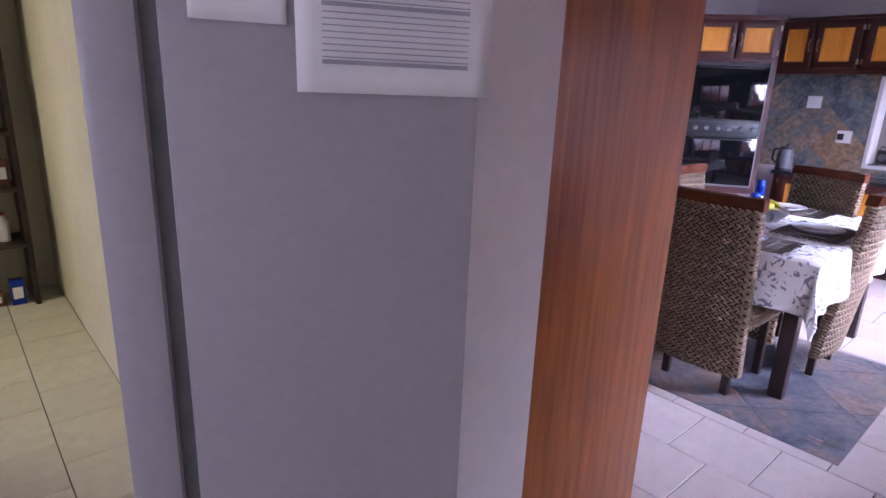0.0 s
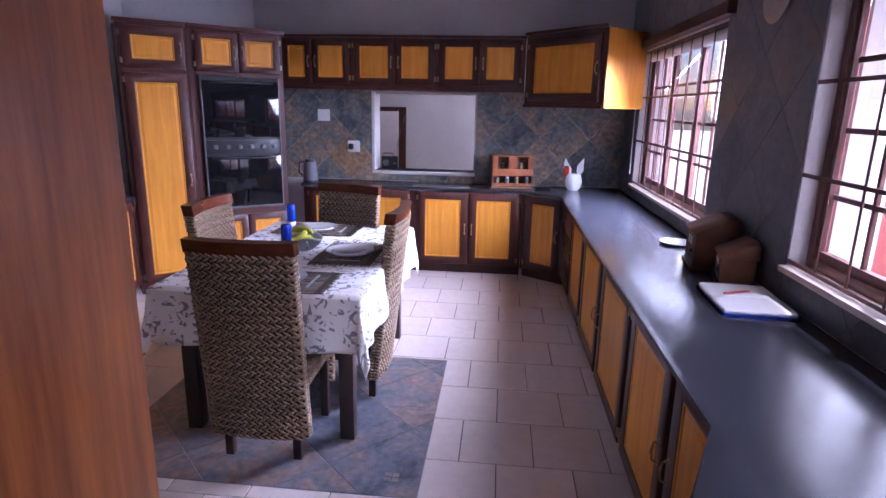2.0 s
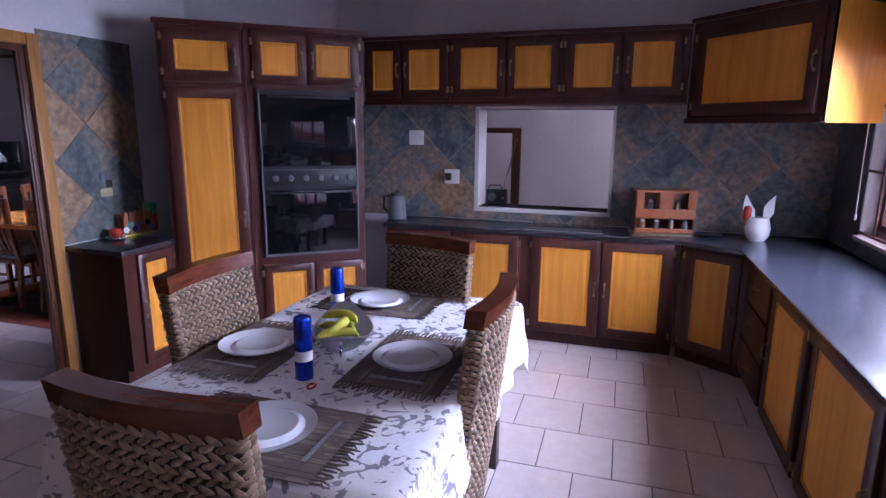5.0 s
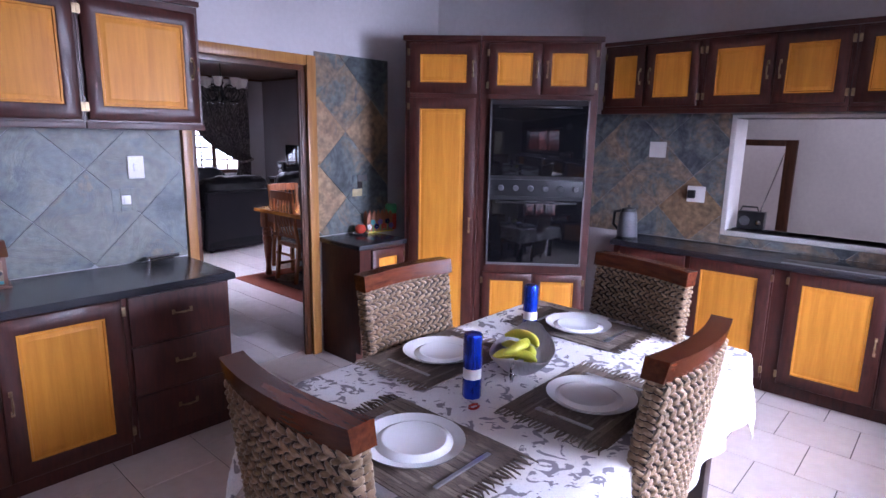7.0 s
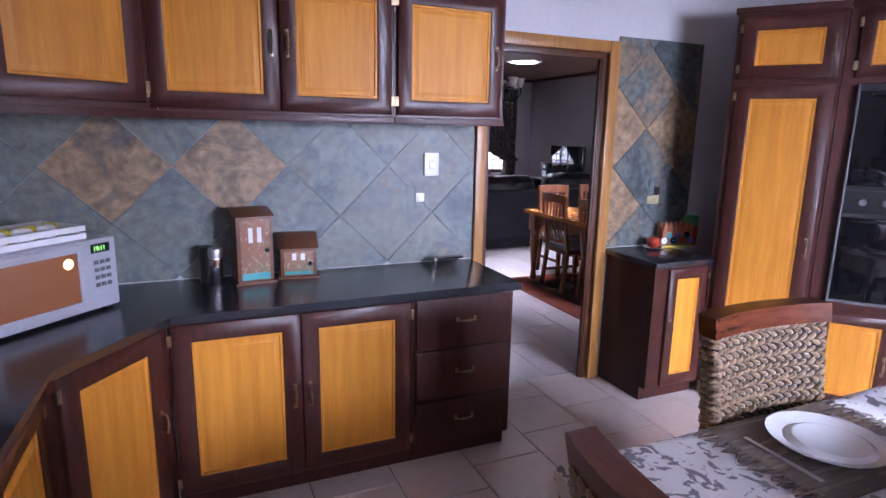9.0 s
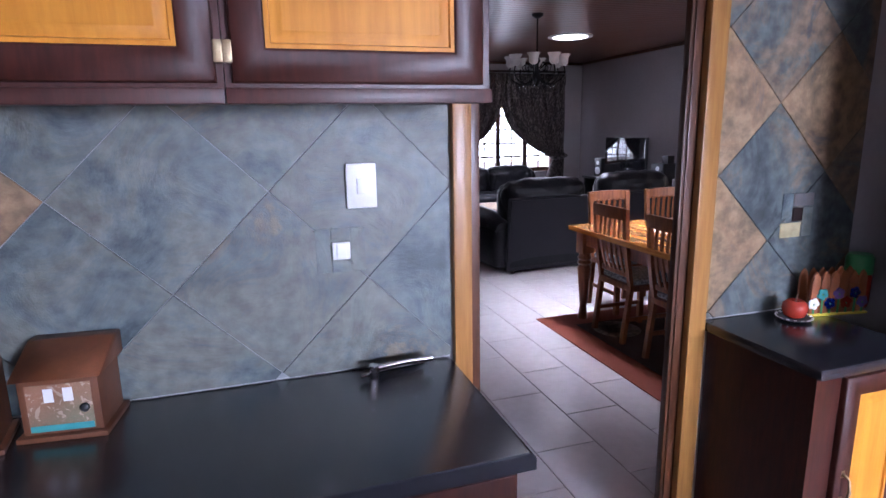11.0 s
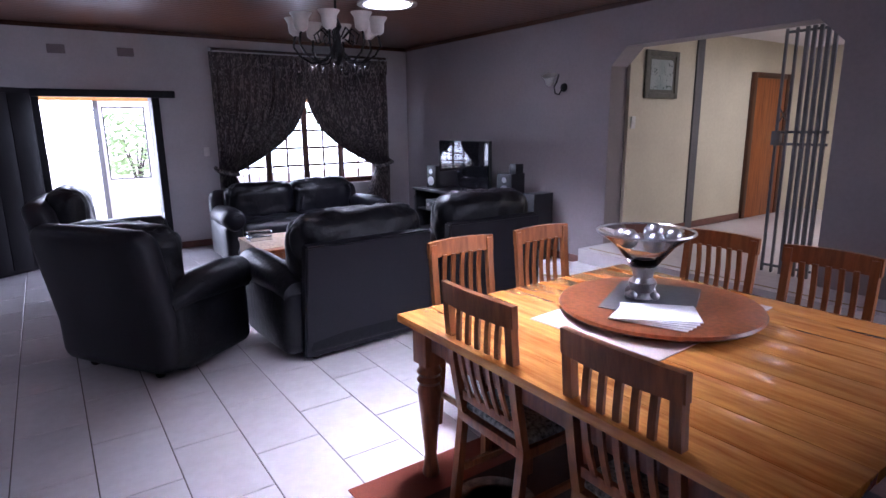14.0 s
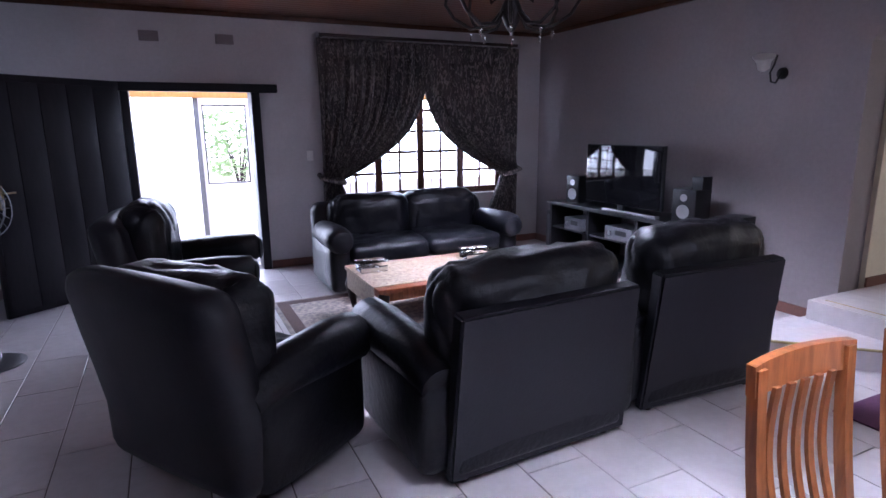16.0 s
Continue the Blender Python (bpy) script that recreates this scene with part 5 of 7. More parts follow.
def house_box(x, y, z, turn, w, d, h, roof, label):
    """Brown craft box with a painted cottage front, sloped lid and base board."""
    e = thing("craft_house_box", label, "decorative box", pose(x, y, z, 0, 0, turn), "painted house boxes")
    part("body", box(-w / 2, w / 2, -d / 2, d / 2, 0.012, h, 0.003), M["terracotta"], e)
    part("base", box(-w / 2 - 0.012, w / 2 + 0.012, -d / 2 - 0.015, d / 2 + 0.01, 0, 0.012, 0.002), M["terracotta"], e)
    bm = bmesh.new()
    v = [bm.verts.new(p) for p in ((-w / 2 - 0.012, -d / 2 - 0.018, h), (w / 2 + 0.012, -d / 2 - 0.018, h), (w / 2 + 0.012, d / 2 + 0.01, h), (-w / 2 - 0.012, d / 2 + 0.01, h), (-w / 2 - 0.012, d / 4, h + roof), (w / 2 + 0.012, d / 4, h + roof), (w / 2 + 0.012, d / 2 + 0.01, h + roof), (-w / 2 - 0.012, d / 2 + 0.01, h + roof))]
    for q in ((0, 3, 2, 1), (4, 5, 6, 7), (0, 1, 5, 4), (2, 3, 7, 6), (0, 4, 7, 3), (1, 2, 6, 5)):
        bm.faces.new([v[i] for i in q])
    bmesh.ops.bevel(bm, geom=list(bm.edges), offset=0.003, segments=1, affect="EDGES")
    part("roof", bm, M["terracotta"], e)
    f = -d / 2
    front = part("painted_panel", box(-w / 2 + 0.016, w / 2 - 0.016, f - 0.003, f - 0.0005, 0.02, h - 0.014, 0.001), M["craft_pale"], e, "cottage scene painted on the front")
    for k in (-1, 1):
        part("window", box(k * w * 0.12 - w * 0.06, k * w * 0.12 + w * 0.06, f - 0.005, f - 0.003, h * 0.62, h * 0.84), M["paper"], front, "small white painted window")
    part("garden_strip", box(-w / 2 + 0.018, w / 2 - 0.018, f - 0.0045, f - 0.003, 0.021, 0.021 + h * 0.1), M["teal"], front, "teal painted strip")
    part("knob", lathe([(0.008, 0), (0.011, 0.008), (0.004, 0.014)], 10), M["black"], e, "black knob").matrix_local = pose(w * 0.32, f - 0.003, h * 0.5, 90)
    return e


house_box(2.745, 3.735, 0.89, 8, 0.165, 0.14, 0.32, 0.03, "tall brown craft box painted as a little house")
house_box(2.965, 3.775, 0.89, -6, 0.17, 0.14, 0.15, 0.06, "low brown craft box painted as a little house")
sr0 = thing("spice_rack", "brown two-tier craft spice rack filled with small glass jars", "spice rack", pose(6.79, 0.20, 0.89, 0, 0, -82))
part("back_panel", box(-0.21, 0.21, 0.085, 0.10, 0, 0.31, 0.003), M["terracotta"], sr0)
for x in (-0.21, 0.195):
    bm = bmesh.new()
    lo = [bm.verts.new((x, y, z)) for y, z in ((-0.10, 0), (0.085, 0), (0.085, 0.31), (0.03, 0.31), (-0.09, 0.15), (-0.10, 0.15))]
    hi = [bm.verts.new((v.co.x + 0.015, v.co.y, v.co.z)) for v in lo]
    bm.faces.new(lo[::-1]), bm.faces.new(hi)
    for i in range(6):
        bm.faces.new((lo[i], lo[(i + 1) % 6], hi[(i + 1) % 6], hi[i]))
    part("side_panel", bm, M["terracotta"], sr0)
part("shelf", box(-0.195, 0.195, -0.09, 0.085, 0.0045, 0.018, 0.002), M["terracotta"], sr0)
part("shelf", box(-0.195, 0.195, -0.09, 0.085, 0.145, 0.16, 0.002), M["terracotta"], sr0)
part("front_rail", box(-0.195, 0.195, -0.10, -0.092, 0.02, 0.045, 0.002), M["craft_orange"], sr0, "orange painted front rail")
part("eaves_board", box(-0.205, 0.205, -0.108, -0.10, 0.12, 0.19, 0.003), M["craft_orange"], sr0, "orange painted eaves board")
for x0, x1 in ((-0.205, -0.155), (-0.045, 0.045), (0.155, 0.205)):
    part("front_post", box(x0, x1, -0.10, -0.092, 0.19, 0.31, 0.003), M["craft_orange"], sr0, "orange painted front post")
part("top_board", box(-0.21, 0.21, -0.108, 0.10, 0.31, 0.325, 0.003), M["craft_orange"], sr0, "orange painted top board")
part("base_board", box(-0.23, 0.25, -0.15, 0.09, 0.0, 0.004, 0.001), M["craft_pale"], sr0, "pale painted base board")
for row, (yy, zz, n) in enumerate(((-0.06, 0.0185, 4), (-0.03, 0.1605, 2))):
    for k in range(n):
        jar = thing("spice_jar", "small glass spice jar with metal lid in the rack", "jar", pose(6.79, 0.20, 0.89, 0, 0, -82) @ pose((-0.15 + 0.30 * k / (n - 1)) * (1 if n > 2 else 0.62), yy, zz), "spice jars")
        part("glass", lathe([(0.001, 0), (0.021, 0.001), (0.022, 0.06), (0.016, 0.072)], 12), M["brass"] if (k + row) % 2 == 0 else M["grey"], jar)
        part("lid", lathe([(0.018, 0.0725), (0.018, 0.088), (0.001, 0.09)], 12), M["silver"], jar, "steel lid")
house_box(3.90, -0.80, 0.89, 172, 0.25, 0.19, 0.19, 0.08, "brown craft recipe box painted as a house")
house_box(3.64, -0.835, 0.89, 165, 0.22, 0.15, 0.13, 0.07, "low brown craft tea box painted as a house")

fl = thing("steel_flask", "steel and black travel flask on the worktop", "flask", pose(2.58, 3.71, 0.89))
part("body", lathe([(0.028, 0), (0.03, 0.006), (0.032, 0.12), (0.03, 0.13)], 20), M["chrome"], fl)
part("lid", lathe([(0.031, 0.13), (0.032, 0.165), (0.028, 0.175), (0.005, 0.176)], 20), M["silver"], fl)
kt = thing("black_jug", "dark lidded jug behind the flask", "jug", pose(2.545, 3.785, 0.89))
part("body", lathe([(0.035, 0), (0.038, 0.15), (0.03, 0.17), (0.008, 0.175)], 20), M["black"], kt)
mw = thing("microwave", "silver microwave oven with lit window and green display", "microwave", pose(1.89, 3.44, 0.89, 0, 0, 47))
part("case", box(-0.26, 0.26, -0.19, 0.19, 0.012, 0.29, 0.01), M["silver_paint"], mw)
part("door_window", box(-0.22, 0.09, -0.196, -0.19, 0.06, 0.25, 0.003), glow("microwave_lit_window", (0.12, 0.045, 0.018), 0.9), mw, "dim orange-lit door window")
part("door_frame", boxes((-0.25, -0.22, -0.2, -0.19, 0.03, 0.28), (0.09, 0.12, -0.2, -0.19, 0.03, 0.28), (-0.22, 0.09, -0.2, -0.19, 0.03, 0.06), (-0.22, 0.09, -0.2, -0.19, 0.25, 0.28), bev=0.002), M["silver_paint"], mw)
part("cavity_lamp", lathe([(0.001, 0), (0.018, 0.001), (0.02, 0.003)], 16), glow("microwave_lamp", (1.0, 0.62, 0.25), 3.0), mw, "warm cavity lamp behind the door").matrix_local = pose(0.05, -0.1965, 0.215, 90)
part("display", box(0.15, 0.23, -0.194, -0.19, 0.235, 0.27, 0.002), M["black"], mw)
fc = bpy.data.curves.new("clock_digits", "FONT")
fc.body, fc.size, fc.extrude = "19:11", 0.024, 0.0005
dg = new("display_digits", fc)
dg.data.materials.append(glow("green_digits", (0.3, 0.9, 0.15), 2.5))
dg.parent = mw
dg.matrix_local = pose(0.158, -0.1945, 0.244, 90)
part("buttons", boxes(*[(0.16 + 0.025 * (k % 3), 0.178 + 0.025 * (k % 3), -0.193, -0.19, 0.19 - 0.03 * (k // 3), 0.205 - 0.03 * (k // 3)) for k in range(12)]), M["grey"], mw)["kind"] = "stuff"
part("feet", boxes(*[(x, x + 0.03, y, y + 0.03, 0, 0.012) for x in (-0.24, 0.21) for y in (-0.17, 0.14)]), M["black"], mw)["kind"] = "stuff"
tr = thing("bread_tray", "small white slatted crate on the microwave", "crate", pose(1.92, 3.42, 1.181, 0, 0, 47))
for z in (0.0, 0.03):
    part("slat", boxes((-0.16, 0.16, -0.12, -0.11, z, z + 0.022), (-0.16, 0.16, 0.11, 0.12, z, z + 0.022), (-0.16, -0.15, -0.11, 0.11, z, z + 0.022), (0.15, 0.16, -0.11, 0.11, z, z + 0.022)), M["paper"], tr)
part("bottom", box(-0.15, 0.15, -0.11, 0.11, 0.0, 0.004), M["paper"], tr)
for k in range(6):
    ck = thing("sweet_packet", "small yellow and white packet in the crate", "packet", pose(1.92, 3.42, 1.186, 0, 0, 47) @ pose(-0.11 + 0.045 * k, -0.03 + 0.04 * (k % 2), 0, 0, 0, 30 * k), "packets in the crate")
    part("packet", pillow(-0.02, 0.02, -0.03, 0.03, 0, 0.05, 0.008, 0.004), M["yellow"] if k % 2 else M["paper"], ck)
gr = thing("garlic_press", "chrome garlic press lying on the worktop", "kitchen tool", pose(3.72, 3.78, 0.89, 0, 0, 8))
part("lever", tube([(0.0, 0, 0.03), (0.08, 0.0, 0.032), (0.17, -0.005, 0.03)], [0.01, 0.008, 0.01], 10), M["chrome"], gr)
part("cup", lathe([(0.014, 0), (0.016, 0.02), (0.014, 0.04)], 16, (-0.01, 0, 0)), M["chrome"], gr)
part("lower_lever", tube([(-0.05, 0, 0.014), (0.02, 0.01, 0.016), (0.15, 0.016, 0.012)], 0.007, 8), M["chrome"], gr)

vs = thing("rooster_pot", "white china pot with pale wing-like spoons", "pot", pose(6.68, -0.42, 0.89))
part("pot", lathe([(0.05, 0), (0.075, 0.03), (0.085, 0.09), (0.07, 0.15), (0.06, 0.165)], 24), M["ceramic"], vs)
for k, (dx, tw) in enumerate(((-0.04, -18), (0.04, 14))):
    bm = prism([(-0.015, 0), (0.015, 0), (0.045, 0.09), (0.03, 0.14), (0.008, 0.19), (-0.012, 0.12), (-0.03, 0.07)], -0.008, 0.008, 0.003)
    bmesh.ops.transform(bm, matrix=pose(0, dx, 0.14, 90, 0, 90) @ pose(0, 0, 0, 0, 0, -tw), verts=bm.verts)
    part("wing", bm, M["ceramic"], vs)
part("comb", pillow(-0.02, 0.02, 0.05, 0.10, 0.14, 0.24, 0.02, 0.004), M["red"], vs, "red glazed comb")
hd = thing("hot_plate_dish", "small dark dish on the worktop", "dish", pose(6.72, -0.12, 0.89))
part("dish", lathe([(0.05, 0), (0.09, 0.018), (0.092, 0.022), (0.05, 0.008)], 24), M["black"], hd)
ke = thing("electric_kettle", "steel and black electric kettle beside the oven tower", "kettle", pose(6.72, 2.30, 0.89))
part("body", lathe([(0.075, 0.012), (0.078, 0.03), (0.066, 0.17), (0.058, 0.20)], 24), M["grey"], ke)
part("base", lathe([(0.08, 0), (0.08, 0.012)], 24), M["black"], ke)
part("lid", lathe([(0.058, 0.20), (0.05, 0.225), (0.012, 0.235), (0.012, 0.25), (0.004, 0.252)], 20), M["black"], ke)
part("grip", tube([(0, 0.06, 0.2), (0, 0.115, 0.19), (0, 0.12, 0.09), (0, 0.075, 0.05)], 0.012, 8), M["black"], ke)
hob = thing("hob", "flush black glass hob in the worktop", "hob")
part("glass", box(6.56, 6.93, 0.62, 1.18, 0.8905, 0.898, 0.002), M["blackglass"], hob)
for x in (6.552, 6.93):
    part("edge", box(x, x + 0.008, 0.61, 1.19, 0.8905, 0.897), M["silver"], hob)
rd = thing("portable_radio", "small black radio with raised chrome aerial in the hatch", "radio", pose(7.08, 1.52, 1.012, 0, 0, -90))
part("case", box(-0.09, 0.09, -0.03, 0.03, 0, 0.13, 0.008), M["black"], rd)
part("aerial", tube([(0.05, 0, 0.13), (0.16, 0, 0.56)], 0.004, 6), M["chrome"], rd)
part("speaker", lathe([(0.035, 0), (0.035, 0.006), (0.02, 0.008)], 20), M["grey"], rd).matrix_local = pose(-0.04, -0.03, 0.06, 90)
part("tuning_knob", lathe([(0.018, 0), (0.018, 0.01), (0.006, 0.012)], 16), M["chrome"], rd).matrix_local = pose(0.055, -0.03, 0.05, 90)
part("carry_handle", tube([(-0.08, 0, 0.13), (-0.07, 0, 0.16), (0.03, 0, 0.16), (0.04, 0, 0.13)], 0.006, 6), M["black"], rd)

nb = thing("notebook", "open notebook with white pages and blue cover", "notebook", pose(3.29, -0.75, 0.89, 0, 0, -3))
part("cover", box(-0.20, 0.20, -0.145, 0.145, 0, 0.008, 0.003), M["blue"], nb)
for s in (-1, 1):
    part("page_block", pillow(min(0, s * 0.19), max(0, s * 0.19), -0.138, 0.138, 0.008, 0.026, 0.007, 0.004), M["paper"], nb)
pn = thing("pen", "red ball pen lying on the open notebook", "pen", pose(3.32, -0.73, 0.925, 0, 0, -70))
part("barrel", tube([(-0.07, 0, 0.002), (0.05, 0, 0.002), (0.068, 0, 0.001)], [0.0045, 0.0045, 0.001], 8), M["red"], pn)
dc = thing("white_dish", "small white dish by the window", "dish", pose(4.385, -0.785, 0.89))
part("dish", lathe([(0.06, 0), (0.10, 0.012), (0.105, 0.016), (0.06, 0.006)], 28), M["ceramic"], dc)

# craft ornament group on the sideboard
fence = thing("picket_ornament", "orange wooden picket-fence napkin holder with painted flowers", "ornament", pose(5.44, 3.775, 0.89, 0, 0, -10))
for y in (-0.03, 0.03):
    for k in range(6):
        part("picket", prism([(-0.017, 0.004), (0.017, 0.004), (0.017, 0.13), (0.010, 0.152), (0, 0.165), (-0.010, 0.152), (-0.017, 0.13)], -0.004, 0.004, 0.001), M["craft_orange"], fence).matrix_local = pose(-0.095 + k * 0.038, y, 0, 90)
part("rail", box(-0.115, 0.115, -0.025, -0.02, 0.05, 0.065), M["terracotta"], fence)
part("base", box(-0.118, 0.118, -0.045, 0.04, 0, 0.008, 0.002), M["yellow"], fence)
for k, c in enumerate(("plastic_w", "teal", "blue", "violet", "red", "blue", "violet")):
    bm = bmesh.new()
    x0, z0 = -0.10 + k * 0.033, 0.045 + 0.035 * (k % 2)
    for q in range(5):
        a = q * 1.2566 + k
        add_lathe(bm, [(0.003, 0), (0.011, 0.001), (0.009, 0.005), (0.002, 0.006)], 8, (0.013 * math.cos(a), 0.013 * math.sin(a), 0))
    bmesh.ops.transform(bm, matrix=pose(x0, -0.034, z0, 90), verts=bm.verts)
    part("flower", bm, M[c], fence, "small painted wooden flower")
    part("stalk", box(x0 - 0.003, x0 + 0.003, -0.039, -0.035, 0.008, z0), M["green"], fence)
ap = thing("apple_pot", "red apple-shaped pot on a black and white plate", "pot", pose(5.245, 3.755, 0.89))
part("plate", lathe([(0.04, 0), (0.055, 0.005), (0.060, 0.010), (0.056, 0.009), (0.02, 0.004)], 32), M["black"], ap, "black plate with a white checked rim")
for k in range(16):
    a = k * math.pi / 8
    part("rim_check", box(-0.004, 0.004, -0.004, 0.004, -0.0015, 0.0015), M["paper"], ap, "white painted check").matrix_local = pose(0.058 * math.cos(a), 0.058 * math.sin(a), 0.0108, 0, -25, math.degrees(a))
part("apple", lathe([(0.02, 0.006), (0.036, 0.016), (0.043, 0.04), (0.040, 0.06), (0.026, 0.072), (0.008, 0.067)], 24), M["red"], ap)
part("stalk", tube([(0, 0, 0.067), (0.003, 0, 0.080), (0.008, 0.002, 0.090)], 0.003, 6), M["terracotta"], ap)
sj = thing("green_lidded_jar", "red jar with green lid behind the ornaments", "jar", pose(5.60, 3.80, 0.89))
part("jar", lathe([(0.04, 0), (0.045, 0.02), (0.045, 0.12), (0.04, 0.13)], 20), M["red"], sj)
part("lid", lathe([(0.047, 0.13), (0.047, 0.19), (0.038, 0.205), (0.008, 0.208)], 20), M["green"], sj)

# switches and sockets
def switch(x, y, z, turn, w=0.085, h=0.125, rocker=True, label="white plastic light switch on the slate tiles"):
    e = thing("wall_switch", label, "switch", pose(x, y, z, 0, 0, turn), "switches")
    part("plate", box(-w / 2, w / 2, -0.012, 0, -h / 2, h / 2, 0.004), M["plastic_w"], e)
    if rocker:
        part("rocker", box(-0.014, 0.014, -0.017, -0.012, -0.022, 0.022, 0.003), M["plastic_w"], e)
    return e


switch(3.71, KN - 0.012, 1.435, 0)
switch(3.645, KN - 0.012, 1.255, 0, 0.05, 0.05)
switch(KE - 0.012, 2.205, 1.565, -90, 0.13, 0.12)
sk = switch(KE - 0.012, 1.885, 1.245, -90, 0.13, 0.12, True, "white double socket with a black plug")
part("plug", box(-0.05, 0.0, -0.05, -0.012, -0.03, 0.03, 0.006), M["black"], sk, "black plug with cable")
pl = thing("wall_plate", "round metal wall ornament above the worktop", "ornament", pose(3.80, KS + 0.012, 2.22, -90))
part("disc", lathe([(0.13, 0), (0.14, 0.01), (0.11, 0.02), (0.02, 0.025)], 36), M["silver"], pl)

# ---- entrance: fridge and store ----
fg = thing("fridge", "tall grey upright fridge with papers on its side", "fridge", run_pose((0.30, 0.815), (0.66, 0.66)))
FW = math.dist((0.30, 0.815), (0.66, 0.66))
part("body", box(0.045, FW, 0, 0.62, 0.03, 1.95, 0.008), M["fridge"], fg)
part("plinth", box(0.05, FW - 0.01, 0.02, 0.6, 0, 0.03), M["black"], fg)
part("seal", box(0.028, 0.045, 0.012, 0.60, 0.04, 1.93), M["grey"], fg)
part("upper_door", box(-0.03, 0.028, 0, 0.62, 0.72, 1.95, 0.012), M["fridge"], fg, "grey upper fridge door")
part("lower_door", box(-0.03, 0.028, 0, 0.62, 0.04, 0.70, 0.012), M["fridge"], fg, "grey freezer door")
for z0, z1 in ((0.80, 1.20), (0.32, 0.62)):
    part("handle", tube([(-0.03, 0.55, z0), (-0.075, 0.55, z0 + 0.03), (-0.075, 0.55, z1 - 0.03), (-0.03, 0.55, z1)], 0.012, 8), M["black"], fg, "black bar handle")


def paper(x, z0, z1, w, lines, label):
    p = thing("note_paper", label, "paper", run_pose((0.30, 0.815), (0.66, 0.66)) @ pose(x, -0.002, 0), "papers on the fridge")
    bm = bmesh.new()
    n = 12
    vv = [[bm.verts.new((w * i / n, -0.001 - 0.010 * max(0, 1 - j / 3) * (1 - i / n) ** 2, z0 + (z1 - z0) * j / 10)) for i in range(n + 1)] for j in range(11)]
    for j in range(10):
        for i in range(n):
            bm.faces.new((vv[j][i], vv[j][i + 1], vv[j + 1][i + 1], vv[j + 1][i]))
    sh = part("sheet", bm, M["paper"], p)
    sh.modifiers.new("thickness", "SOLIDIFY").thickness = 0.0004
    if lines:
        bm = bmesh.new()
        for k in range(lines):
            z = z0 + 0.03 + k * (z1 - z0 - 0.05) / lines
            add_box(bm, w * 0.12, w * 0.86, -0.0135, -0.013, z, z + (0.0013 if k % 9 else 0.0045))
        part("print_lines", bm, M["ink"], p)["kind"] = "stuff"
    return p


paper(0.178, 1.565, 1.86, 0.222, 38, "printed white sheet held on the fridge side")
paper(0.075, 1.632, 1.81, 0.095, 0, "blank white note on the fridge side")
mg = thing("fridge_magnet", "black clip magnet holding the sheet", "magnet", run_pose((0.30, 0.815), (0.66, 0.66)) @ pose(0.32, -0.014, 1.70))
part("clip", box(-0.012, 0.012, -0.016, 0, -0.01, 0.09, 0.004), M["black"], mg)

sh = thing("store_shelf", "dark open pantry shelves packed with bottles and jars", "shelf", pose(-1.35, 4.78, 0))
for z in (0.42, 0.80, 1.16, 1.52, 1.88):
    part("board", box(0, 1.9, 0, 0.38, z, z + 0.025, 0.003), M["darkleg"], sh)
for x in (0.0, 0.95, 1.87):
    part("post", box(x, x + 0.03, 0.02, 0.36, 0, 2.2), M["darkleg"], sh)
rng = random.Random(11)
for z in (0.0, 0.445, 0.825, 1.185, 1.545, 1.905):
    x = -1.27
    while x < 0.42:
        r = rng.uniform(0.03, 0.055)
        h = rng.uniform(0.1, 0.24)
        col = rng.choice(("red", "yellow", "green", "teal", "paper", "terracotta", "blue", "plastic_w", "grey"))
        kind = rng.random()
        b = thing("store_bottle" if kind > 0.4 else "store_box", "coloured household container on the pantry shelf", "container", pose(x + r, 4.92 + rng.uniform(-0.04, 0.05), z + 0.0005), "goods on the pantry shelves")
        if kind > 0.4:
            part("bottle", lathe([(r * 0.95, 0), (r, 0.01), (r, h * 0.65), (r * 0.45, h * 0.82), (r * 0.4, h * 0.9)], 12), M[col], b)
            part("cap", lathe([(r * 0.48, h * 0.9), (r * 0.48, h), (r * 0.2, h)], 12), M[rng.choice(("paper", "red", "black"))], b)
        else:
            part("carton", box(-r, r, -r * 0.8, r * 0.8, 0, h, 0.003), M[col], b)
            part("label", box(-r * 0.7, r * 0.7, -r * 0.8 - 0.002, -r * 0.8, h * 0.25, h * 0.7), M["paper"], b)
        x += 2 * r + rng.uniform(0.005, 0.04)
dj = thing("door_frame", "brown wooden frame of the store doorway", "door frame")
dj["kind"] = "structure"
part("jamb", box(-0.46, -0.40, 3.02, 3.3, 0, 2.1, 0.005), M["framewood"], dj)
structure("wall_store_pier", box(-3.0, -0.46, 3.06, 3.26, 0, 2.7), M["cream"], "cream pier beside the store doorway", "wall")

